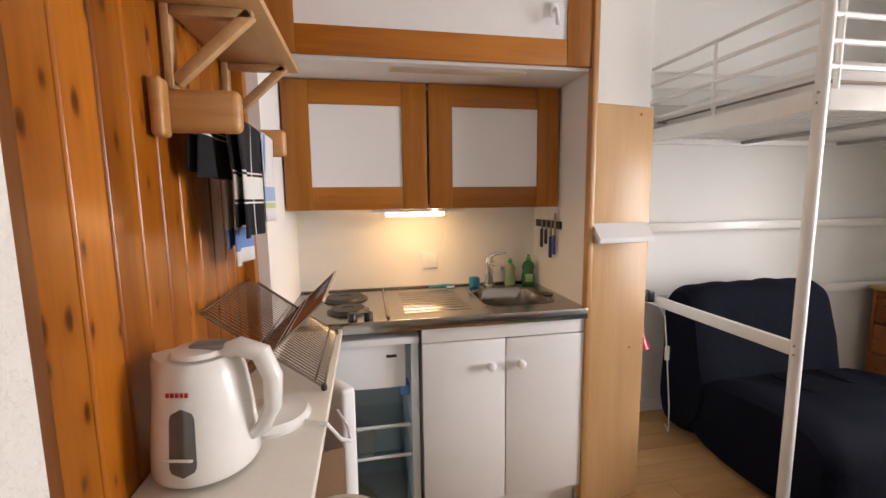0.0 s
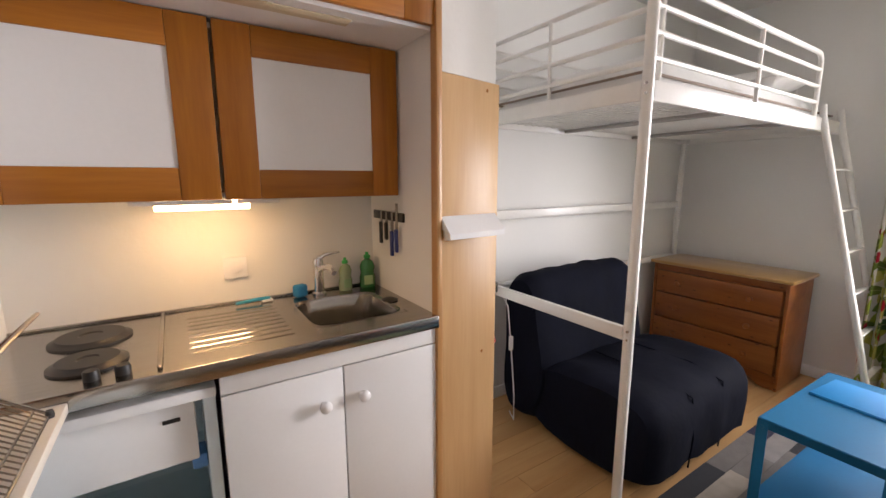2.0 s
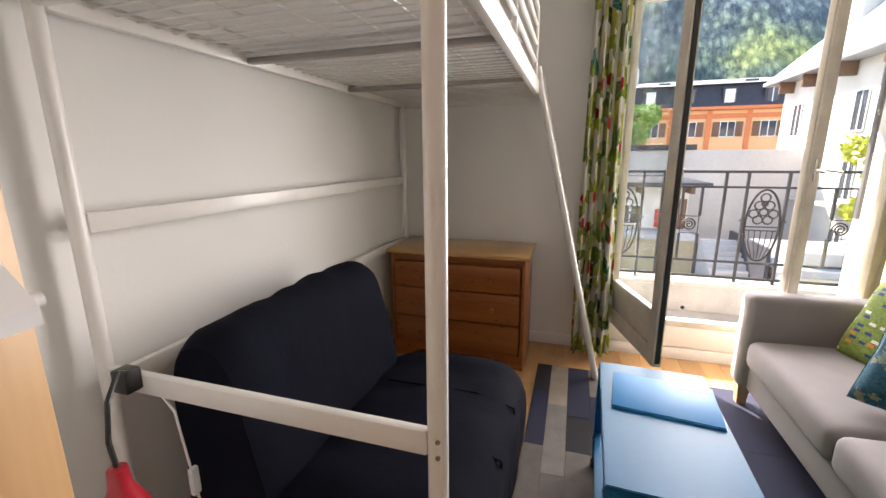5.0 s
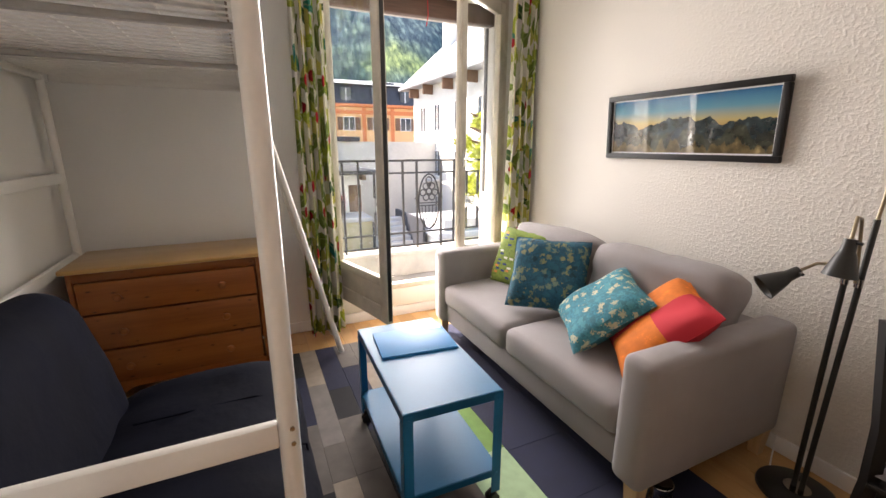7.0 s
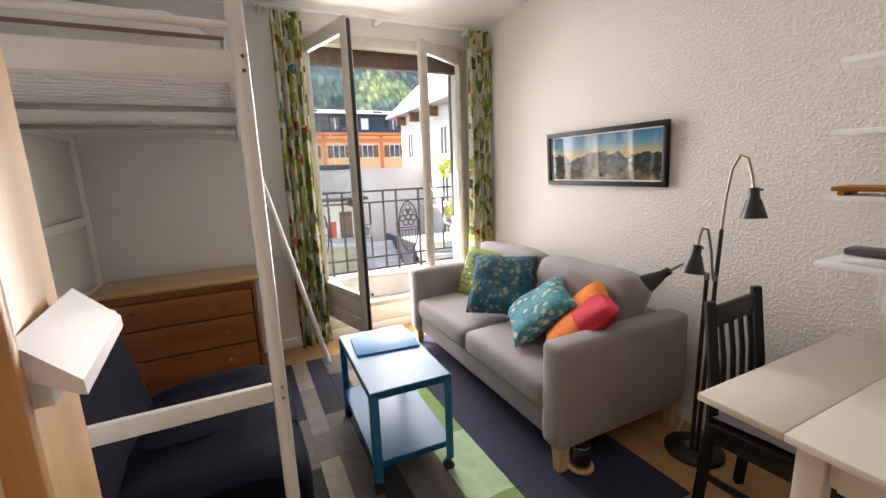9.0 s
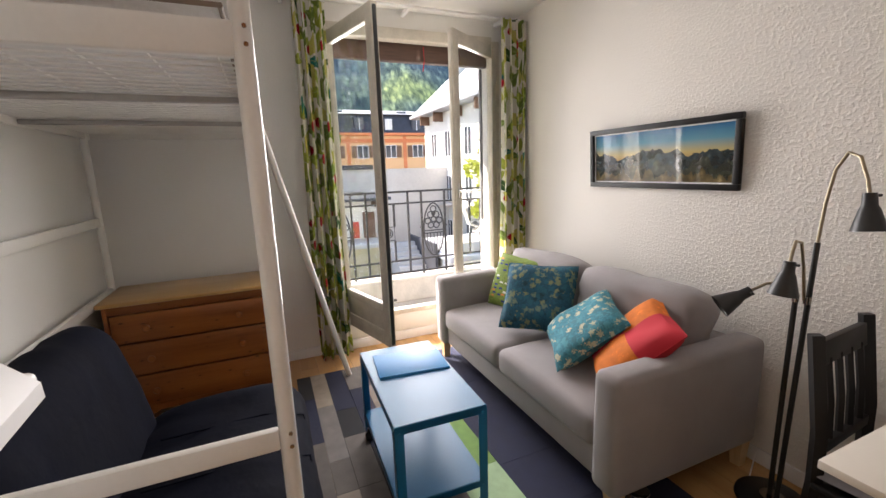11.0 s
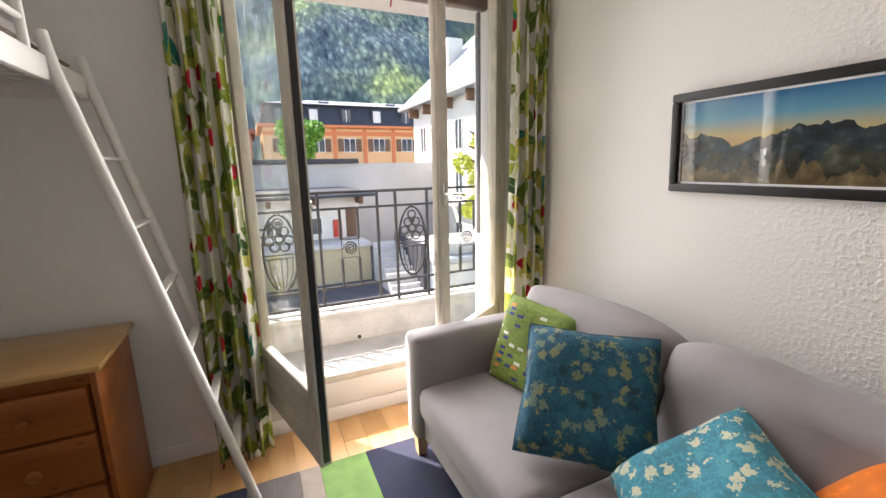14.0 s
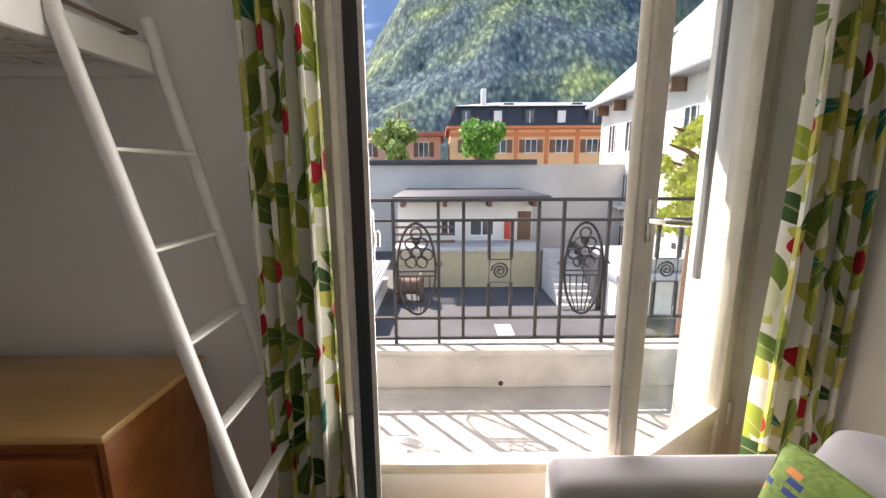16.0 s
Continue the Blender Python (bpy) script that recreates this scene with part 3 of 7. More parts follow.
def court_buildings():
    w = thing("parapet_wall", "long grey rendered wall closing the court", "wall")
    part("wall", bm_box((27.0, -10.8, GZ), (27.5, 12.0, 1.58)), M_CONC, w)
    part("coping", bm_box((26.8, -4.76, 1.585), (27.7, 12.0, 1.87), 0.02), M_SLATE, w)
    h = thing("court_house", "low white court house with an overhanging roof", "house")
    X, Y0, Y1 = 21.0, -3.3, 2.7
    part("wall", bm_box((X, Y0, GZ), (X + 5.5, Y1, 0.09)), M_RENDER, h)
    part("roof", bm_box((X - 1.1, Y0 - 0.55, 0.095), (X + 5.9, Y1 + 0.1, 0.24), 0.03), M_SLATE, h, "dark slate roof with a deep overhang")
    for y in (-3.2, -1.3, 0.6, 2.4):
        part("rafter", bm_box((X - 0.95, y - 0.09, -0.22), (X - 0.02, y + 0.09, 0.09), 0.02), M_TIMBER, h)
    for y, wd in ((0.45, 0.6), (-1.05, 1.0)):
        opening(h, X - 0.01, y, -1.55, wd, 0.7)
    part("door", bm_box((X - 0.05, -3.25, -1.79), (X - 0.005, -2.65, -0.5), 0.02), M_TIMBER, h)
    part("sign", bm_box((X - 0.08, -2.45, -1.75), (X - 0.02, -2.05, -0.95), 0.02), mat("red_panel", (0.55, 0.05, 0.03), 0.4), h, "red notice panel")
    part("terrace", bm_box((X - 1.8, Y0, -2.0), (X - 0.06, Y1, -1.8), 0.02), M_CONC, h)
    part("lower_wall", bm_box((X - 1.7, Y0, GZ), (X - 0.1, Y1, -2.01)), mat("ochre_render", (0.5, 0.42, 0.26), 0.85, var=0.1), h)
    for k in range(3):
        part("terrace_slat", bm_box((X - 1.78, 0.2, -1.6 + k * 0.3), (X - 1.72, Y1, -1.5 + k * 0.3)), M_TIMBER, h)
    st = thing("outdoor_stairs", "grey concrete outdoor stairs to the terrace", "stairs")
    for k in range(10):
        part("step", bm_box((X - 4.6 + k * 0.28, Y0 - 1.3, GZ), (X - 4.32 + k * 0.28, Y0 - 0.1, GZ + 0.165 * (k + 1))), M_CONC, st)
    part("stringer", bm_box((X - 4.6, Y0 - 1.42, GZ), (X - 1.1, Y0 - 1.31, GZ + 1.9)), M_SLATE, st)
    s = thing("garden_shed", "low white outbuilding with a slate-grey roof", "outbuilding")
    part("wall", bm_box((15.5, -8.6, GZ), (20.0, -4.9, -2.2)), M_RENDER, s)
    part("roof", bm_box((15.2, -8.9, -2.195), (20.3, -4.75, -1.95), 0.03), M_ZINC, s)
    part("plant_box", bm_box((15.6, -8.0, -1.945), (17.0, -5.2, -1.5), 0.05), M_CONC, s)
    l = thing("lean_to", "pale corrugated lean-to roof along the court", "outbuilding")
    bm = bmesh.new()
    n = 60
    top = []
    for k in range(n + 1):
        y = 2.9 + 4.5 * k / n
        zz = -2.4 + 0.04 * (k % 2)
        top.append((bm.verts.new((9.5, y, zz - 0.6)), bm.verts.new((19.5, y, zz))))
    for a, b in zip(top, top[1:]):
        bm.faces.new((a[0], b[0], b[1], a[1]))
    part("roof", bm, M_ZINC, l)
    part("wall", bm_box((9.7, 3.0, GZ), (19.3, 7.4, -3.05)), M_RENDER, l)
    g = thing("cable_drum", "round wooden drum standing in the court", "drum", pose(17.6, 2.0, GZ))
    bm = bmesh.new()
    tube(bm, [(0, -0.5, 0.55), (0, -0.42, 0.55)], 0.55, 24)
    tube(bm, [(0, 0.42, 0.55), (0, 0.5, 0.55)], 0.55, 24)
    tube(bm, [(0, -0.42, 0.55), (0, 0.42, 0.55)], 0.3, 18)
    part("drum", bm, M_TIMBER, g)
    kb = thing("court_paving", "pale paving strip across the asphalt court", "paving")
    part("strip", bm_box((7.0, -1.4, GZ + 0.002), (15.0, -0.9, GZ + 0.03)), M_CONC, kb)
    part("slab", bm_box((8.0, -9.0, GZ + 0.002), (13.0, -1.6, GZ + 0.03)), M_CONC, kb)


court_buildings()


def leaf_mat(name, color):
    m, nt, n, l, b = nodes_of(name)
    g = n.new("ShaderNodeNewGeometry")
    r = ramp_of(n, [(0.0, [c * 0.6 for c in color]), (1.0, [c * 1.5 for c in color])])
    l.new(g.outputs["Random Per Island"], r.inputs[0])
    l.new(r.outputs[0], b.inputs["Base Color"])
    b.inputs["Roughness"].default_value = 0.6
    tr, mx = n.new("ShaderNodeBsdfTranslucent"), n.new("ShaderNodeMixShader")
    l.new(r.outputs[0], tr.inputs[0])
    mx.inputs[0].default_value = 0.4
    l.new(b.outputs[0], mx.inputs[1])
    l.new(tr.outputs[0], mx.inputs[2])
    l.new(mx.outputs[0], n["Material Output"].inputs["Surface"])
    return m


def tree(label, at, h, r, leaves, size, color, seed, squash=1.0):
    t = thing("tree", label, "tree", at)
    rnd = random.Random(seed)
    bm = bmesh.new()
    tube(bm, [(0, 0, 0), (0.05, 0.03, h * 0.3), (0, 0, h * 0.6), (0.05, 0, h * 0.85)], [h * 0.03, h * 0.024, h * 0.016, h * 0.006], 8)
    for k in range(9):
        a, z = rnd.uniform(0, math.tau), h * rnd.uniform(0.35, 0.75)
        tube(bm, [(0, 0, z), (r * 0.4 * math.cos(a), r * 0.4 * math.sin(a), z + r * 0.3), (r * 0.8 * math.cos(a), r * 0.8 * math.sin(a), z + r * 0.45)], [h * 0.012, h * 0.008, h * 0.003], 5)
    part("trunk", bm, M_TIMBER, t)
    verts, faces = [], []
    blobs = [(Vector((rnd.gauss(0, 0.42) * r, rnd.gauss(0, 0.42) * r, h * 0.66 + rnd.gauss(0, 0.33) * r * squash)), r * rnd.uniform(0.25, 0.5)) for _ in range(16)]
    for k in range(leaves):
        c, br_ = rnd.choice(blobs)
        p = c + Vector((rnd.gauss(0, 1), rnd.gauss(0, 1), rnd.gauss(0, 1))).normalized() * br_ * rnd.uniform(0.6, 1.05)
        u = Vector((rnd.gauss(0, 1), rnd.gauss(0, 1), rnd.gauss(0, 1))).normalized()
        v = u.orthogonal().normalized()
        s = size * rnd.uniform(0.6, 1.3)
        i = len(verts)
        verts += [p - u * s, p + v * s * 0.55, p + u * s, p - v * s * 0.55]
        faces.append((i, i + 1, i + 2, i + 3))
    me = bpy.data.meshes.new("crown")
    me.from_pydata(verts, [], faces)
    me.materials.append(leaf_mat("leaves_" + str(seed), color))
    c = new("crown", me)
    c.parent = t
    tagged(c, kind="stuff")


tree("bright green leafy tree behind the grey wall", pose(31.0, -1.67, GZ), 9.7, 1.40, 5200, 0.15, (0.15, 0.33, 0.05), 3)
tree("light green birch beyond the court", pose(38.0, 4.2, GZ), 11.2, 1.7, 4200, 0.22, (0.30, 0.40, 0.12), 5, 1.6)
tree("yellow-green young tree close beside the balcony", pose(12.3, -5.3, GZ), 7.3, 0.95, 3000, 0.085, (0.42, 0.46, 0.06), 8, 2.6)


def mountain():
    """A wooded slope that climbs out of sight, with a far snowy ridge beyond its left shoulder."""
    m, nt, n, l, b = nodes_of("spruce_slope_hazed")
    tc = n.new("ShaderNodeTexCoord")
    v, z, z2 = n.new("ShaderNodeTexNoise"), n.new("ShaderNodeTexNoise"), n.new("ShaderNodeTexNoise")
    mp = n.new("ShaderNodeMapping")
    mp.inputs["Scale"].default_value = (0.4, 1.0, 0.45)
    l.new(tc.outputs["Object"], mp.inputs["Vector"])
    v.inputs["Scale"].default_value, z.inputs["Scale"].default_value, z2.inputs["Scale"].default_value = 0.16, 0.012, 0.05
    v.inputs["Detail"].default_value, v.inputs["Roughness"].default_value = 5, 0.7
    z.inputs["Detail"].default_value = 6
    l.new(mp.outputs[0], v.inputs["Vector"])
    l.new(tc.outputs["Object"], z.inputs["Vector"])
    l.new(mp.outputs[0], z2.inputs["Vector"])
    # forest greens with the valley's bluish haze worked into the base colour
    hazed_zone = ramp_of(n, [(0.40, (0.105, 0.15, 0.17)), (0.54, (0.15, 0.20, 0.155)), (0.66, (0.28, 0.335, 0.15))])
    l.new(z.outputs["Fac"], hazed_zone.inputs[0])
    # shade in the hollows of the wood, multiplied into the colour as dark blue
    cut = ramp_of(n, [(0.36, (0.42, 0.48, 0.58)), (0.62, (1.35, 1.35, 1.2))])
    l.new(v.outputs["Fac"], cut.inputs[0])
    mx = n.new("ShaderNodeMixRGB")
    mx.blend_type = "MULTIPLY"
    mx.inputs[0].default_value = 1
    l.new(hazed_zone.outputs[0], mx.inputs[1])
    l.new(cut.outputs[0], mx.inputs[2])
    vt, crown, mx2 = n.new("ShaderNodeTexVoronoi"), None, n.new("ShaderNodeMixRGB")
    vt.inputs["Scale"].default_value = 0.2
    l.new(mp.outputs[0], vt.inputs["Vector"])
    # painted shading: each crown lit at its centre, shaded blue in the gaps between
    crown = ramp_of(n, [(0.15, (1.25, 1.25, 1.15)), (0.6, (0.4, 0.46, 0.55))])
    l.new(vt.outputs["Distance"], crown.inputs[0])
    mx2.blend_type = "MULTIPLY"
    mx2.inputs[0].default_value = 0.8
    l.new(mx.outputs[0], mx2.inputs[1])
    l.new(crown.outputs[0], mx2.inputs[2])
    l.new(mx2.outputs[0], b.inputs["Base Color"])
    b.inputs["Roughness"].default_value = 1.0
    b.inputs["Specular IOR Level"].default_value = 0.05
    bu = n.new("ShaderNodeBump")
    bu.inputs["Strength"].default_value, bu.inputs["Distance"].default_value = 0.45, 9.0
    l.new(v.outputs["Fac"], bu.inputs["Height"])
    l.new(bu.outputs[0], b.inputs["Normal"])
    bm = bmesh.new()
    g = {}
    nu, nv = 110, 70
    for i in range(nu + 1):
        y = 620 - 1500 * i / nu
        for j in range(nv + 1):
            s = j / nv
            side = max(0.0, min(1.0, (285 - y) / 420))
            side = side * side * (3 - 2 * side)
            hgt = 620 * s ** 1.05 * (0.10 + 0.90 * side)
            x = 330 + 560 * s + 40 * noise.noise((y * 0.006, s * 3, 1)) + 0.02 * abs(y)
            hgt += 46 * noise.fractal(Vector((x * 0.008, y * 0.010, 0.3)), 1.0, 2.0, 5) * s ** 0.4
            g[i, j] = bm.verts.new((x, y, GZ - 3 + hgt))
    for i in range(nu):
        for j in range(nv):
            bm.faces.new((g[i, j], g[i + 1, j], g[i + 1, j + 1], g[i, j + 1]))
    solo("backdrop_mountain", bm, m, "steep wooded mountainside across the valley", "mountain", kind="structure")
    m2, nt, n, l, b = nodes_of("snow_ridge_painted_haze")
    tc, nz = n.new("ShaderNodeTexCoord"), n.new("ShaderNodeTexNoise")
    nz.inputs["Scale"].default_value, nz.inputs["Detail"].default_value = 0.006, 7
    l.new(tc.outputs["Object"], nz.inputs["Vector"])
    # rock and snow colours are blued to paint in the haze of distance
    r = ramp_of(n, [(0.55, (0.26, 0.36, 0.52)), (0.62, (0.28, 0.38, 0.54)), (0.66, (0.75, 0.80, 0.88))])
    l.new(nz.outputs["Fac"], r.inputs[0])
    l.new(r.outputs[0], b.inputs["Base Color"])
    b.inputs["Roughness"].default_value = 1.0
    bm = bmesh.new()
    g = {}
    for i in range(61):
        y = 2600 - 3600 * i / 60
        for j in range(31):
            s = j / 30
            hgt = 1500 * s + 170 * noise.fractal(Vector((y * 0.002, s * 3, 4.0)), 1.0, 2.0, 5) * s
            g[i, j] = bm.verts.new((1500 + 1100 * s + 120 * noise.noise((y * 0.003, s * 4, 2)), y, -40 + hgt))
    for i in range(60):
        for j in range(30):
            bm.faces.new((g[i, j], g[i + 1, j], g[i + 1, j + 1], g[i, j + 1]))
    solo("backdrop_ridge", bm, m2, "far ridge with snow gullies, blue haze painted in", "mountain", kind="structure")


mountain()

# ---------------- balcony door, curtains ----------------
def door_leaf(name, width, at, handle_side, lever):
    """A glazed leaf from its hinge along +x: stiles, rails, a solid bottom panel and a pane."""
    d = tagged(new(name), "old cream-painted glazed door leaf standing open", "balcony door", kind="structure")
    d.matrix_basis = at
    z0, z1, s, t = 0.0, 2.125, 0.075, 0.045
    for n, a, b in (("stile", (0, -t / 2, z0), (s, t / 2, z1)), ("stile", (width - s, -t / 2, z0), (width, t / 2, z1)),
                    ("rail", (s, -t / 2 + 0.003, z1 - 0.09), (width - s, t / 2 - 0.003, z1)), ("rail", (s, -t / 2 + 0.003, z0), (width - s, t / 2 - 0.003, z0 + 0.10)),
                    ("rail", (s, -t / 2 + 0.003, z0 + 0.235), (width - s, t / 2 - 0.003, z0 + 0.29)),
                    ("bottom_panel", (s, -0.012, z0 + 0.10), (width - s, 0.012, z0 + 0.235))):
        part(n, bm_box(a, b, 0.005), M_OLDWHITE, d)
    pane = part("pane", bm_box((s - 0.004, -0.003, z0 + 0.29), (width - s + 0.004, 0.003, z1 - 0.09)), M_GLASS, d)
    pane.visible_shadow = False
    bm = bmesh.new()
    box(bm, (width - 0.046, handle_side * 0.0225, 0.945), (width - 0.022, handle_side * 0.029, 1.055), 0.003)
    if lever:
        tube(bm, [(width - 0.034, handle_side * 0.03, 1.0), (width - 0.034, handle_side * 0.06, 1.0), (width - 0.16, handle_side * 0.062, 0.985)], 0.008, 8)
    else:
        box(bm, (width - 0.042, handle_side * 0.032, 0.985), (width - 0.028, handle_side * 0.040, 1.015), 0.002)
    part("door_handle", bm, M_CHROME, d, "worn grey metal handle")
    bm = bmesh.new()
    for z in (0.25, 1.05, 1.85):
        tube(bm, [(0, handle_side * 0.026, z - 0.04), (0, handle_side * 0.026, z + 0.04)], 0.008, 8)
    part("hinge", bm, M_OLDWHITE, d)
    bm = bmesh.new()
    box(bm, (width - 0.001, -0.012, 0.02), (width + 0.007, 0.012, z1 - 0.02), 0.002)
    part("seal_strip", bm, M_BLACK if not lever else M_OLDWHITE, d)
    return d


door_leaf("door_1", 0.69, pose(4.0, 1.09, 0.255, 0, 0, 180 + 15.9), 1, False)
door_leaf("door_2", 0.672, pose(4.0, -0.27, 0.255, 0, 0, 123.5), 1, True)

frame_ob = tagged(new("window_1"), "cream-painted frame of the double balcony door", "window frame", kind="structure")
for a, b in (((EAST - 0.02, WIN_N - 0.05, WIN_B), (EAST + 0.08, WIN_N + 0.03, WIN_T)), ((EAST - 0.02, WIN_S - 0.03, WIN_B), (EAST + 0.08, WIN_S + 0.04, WIN_T)),
             ((EAST - 0.02, WIN_S + 0.04, WIN_T - 0.05), (EAST + 0.08, WIN_N - 0.05, WIN_T + 0.03))):
    part("window_frame", bm_box(a, b, 0.006), M_OLDWHITE, frame_ob)
part("window_sill", bm_box((EAST - 0.015, WIN_S, WIN_B - 0.03), (EAST + 0.052, WIN_N, WIN_B + 0.012), 0.006), M_OLDWHITE, frame_ob, "worn metal-edged door sill")
part("roller_shutter", bm_box((EAST + 0.12, WIN_S, WIN_T - 0.17), (EAST + 0.19, WIN_N, WIN_T), 0.01), mat("dark_shutter_slats", (0.10, 0.055, 0.04), 0.5, var=0.3, stretch=(1, 1, 12)), frame_ob, "dark brown rolled-up shutter edge")


part("shutter_guide", bm_box((EAST + 0.155, WIN_S + 0.0405, 0.95), (EAST + 0.185, WIN_S + 0.06, WIN_T - 0.18), 0.002), mat("grey_guide", (0.16, 0.16, 0.17), 0.5), frame_ob, "dark grey shutter guide")
part("pull_cord", bm_tube([(EAST + 0.10, 0.30, WIN_T - 0.055), (EAST + 0.10, 0.295, WIN_T - 0.16), (EAST + 0.10, 0.31, WIN_T - 0.24)], 0.004, 6), mat("red_cord", (0.45, 0.02, 0.03), 0.7), frame_ob, "short red pull cord")


def step_panel():
    bm = bmesh.new()
    box(bm, (EAST - 0.012, WIN_S, 0.085), (EAST - 0.0005, WIN_N, WIN_B - 0.032), 0.003)
    return solo("trim_step", bm, M_WALL, "white rough riser under the balcony door", "riser", kind="structure")


step_panel()


def leafy_fabric():
    """White cotton printed with overlapping leaves in greens, and red dots."""
    m, nt, n, l, b = nodes_of("leaf_print_cotton")
    uv = n.new("ShaderNodeTexCoord")

    def op(kind, a, b=None, c=None):
        k = n.new("ShaderNodeMath")
        k.operation = kind
        for slot, v in zip(k.inputs, (a, b, c)):
            if v is None:
                continue
            if isinstance(v, (int, float)):
                slot.default_value = v
            else:
                l.new(v, slot)
        return k.outputs[0]

    def layer(scale, length, width, share, cols, before, seed, lean, swing, loose=0.6, rib=True):
        """One scatter of leaves: each lies across its own cell, turned by chance about one lean, with a pale midrib."""
        mp, v = n.new("ShaderNodeMapping"), n.new("ShaderNodeTexVoronoi")
        mp.inputs["Location"].default_value = (seed, seed * 1.7, 0)
        mp.inputs["Scale"].default_value = (scale * 1.35, scale, scale)
        l.new(uv.outputs["UV"], mp.inputs["Vector"])
        v.voronoi_dimensions = "2D"
        v.inputs["Scale"].default_value, v.inputs["Randomness"].default_value = 1.0, loose
        l.new(mp.outputs[0], v.inputs["Vector"])
        pick = n.new("ShaderNodeSeparateColor")
        l.new(v.outputs["Color"], pick.inputs[0])
        off, spin, xy = n.new("ShaderNodeVectorMath"), n.new("ShaderNodeVectorRotate"), n.new("ShaderNodeSeparateXYZ")
        off.operation = "SUBTRACT"
        l.new(mp.outputs[0], off.inputs[0])
        l.new(v.outputs["Position"], off.inputs[1])
        spin.rotation_type = "Z_AXIS"
        l.new(off.outputs[0], spin.inputs["Vector"])
        l.new(op("MULTIPLY_ADD", pick.outputs[1], swing, lean), spin.inputs["Angle"])
        l.new(spin.outputs[0], xy.inputs[0])
        u = op("DIVIDE", xy.outputs[1], length)
        edge = op("MULTIPLY", op("SUBTRACT", 1.0, op("MULTIPLY", u, u)), width)
        across = op("ABSOLUTE", xy.outputs[0])
        inside = op("MULTIPLY", op("LESS_THAN", across, edge), op("LESS_THAN", pick.outputs[2], share))
        r = ramp_of(n, [(i / len(cols), c) for i, c in enumerate(cols)])
        r.color_ramp.interpolation = "CONSTANT"
        l.new(pick.outputs[0], r.inputs[0])
        tint = r.outputs[0]
        if rib:
            vein = n.new("ShaderNodeMixRGB")
            l.new(op("MULTIPLY", op("LESS_THAN", across, 0.012), 0.45), vein.inputs[0])
            l.new(tint, vein.inputs[1])
            vein.inputs[2].default_value = (0.62, 0.62, 0.34, 1)
            tint = vein.outputs[0]
        mx = n.new("ShaderNodeMixRGB")
        l.new(inside, mx.inputs[0])
        l.new(tint, mx.inputs[2])
        if before is None:
            mx.inputs[1].default_value = (0.80, 0.78, 0.70, 1)
        else:
            l.new(before, mx.inputs[1])
        return mx.outputs[0]

    olive, lime, forest, teal, yellow = (0.17, 0.25, 0.045), (0.36, 0.43, 0.06), (0.045, 0.11, 0.03), (0.02, 0.22, 0.17), (0.58, 0.55, 0.14)
    pale = (0.66, 0.67, 0.46)
    out = layer(6.0, 0.46, 0.25, 0.92, [lime, yellow, pale, lime, yellow], None, 1.0, 0.3, 0.9)
    out = layer(5.6, 0.46, 0.20, 0.90, [olive, lime, yellow, olive], out, 4.0, -0.9, 0.9)
    out = layer(5.2, 0.44, 0.17, 0.75, [lime, pale, olive, yellow], out, 13.0, -0.3, 1.4)
    out = layer(4.8, 0.45, 0.17, 0.78, [forest, olive, teal, olive, lime], out, 9.0, 0.5, 1.2)
    out = layer(4.6, 0.17, 0.14, 0.50, [(0.50, 0.012, 0.03), (0.40, 0.01, 0.02)], out, 2.0, 0.0, 0.4, 0.8, False)
    wv = n.new("ShaderNodeTexNoise")
    wv.inputs["Scale"].default_value = 400
    bu = n.new("ShaderNodeBump")
    bu.inputs["Strength"].default_value, bu.inputs["Distance"].default_value = 0.2, 0.002
    l.new(wv.outputs["Fac"], bu.inputs["Height"])
    l.new(bu.outputs[0], b.inputs["Normal"])
    l.new(out, b.inputs["Base Color"])
    b.inputs["Roughness"].default_value = 0.9
    trans, mixs, surf = n.new("ShaderNodeBsdfTranslucent"), n.new("ShaderNodeMixShader"), n["Material Output"]
    l.new(out, trans.inputs[0])
    mixs.inputs[0].default_value = 0.42
    l.new(b.outputs[0], mixs.inputs[1])
    l.new(trans.outputs[0], mixs.inputs[2])
    l.new(mixs.outputs[0], surf.inputs["Surface"])
    return m


M_LEAF = leafy_fabric()


CURTAIN_X = 3.85


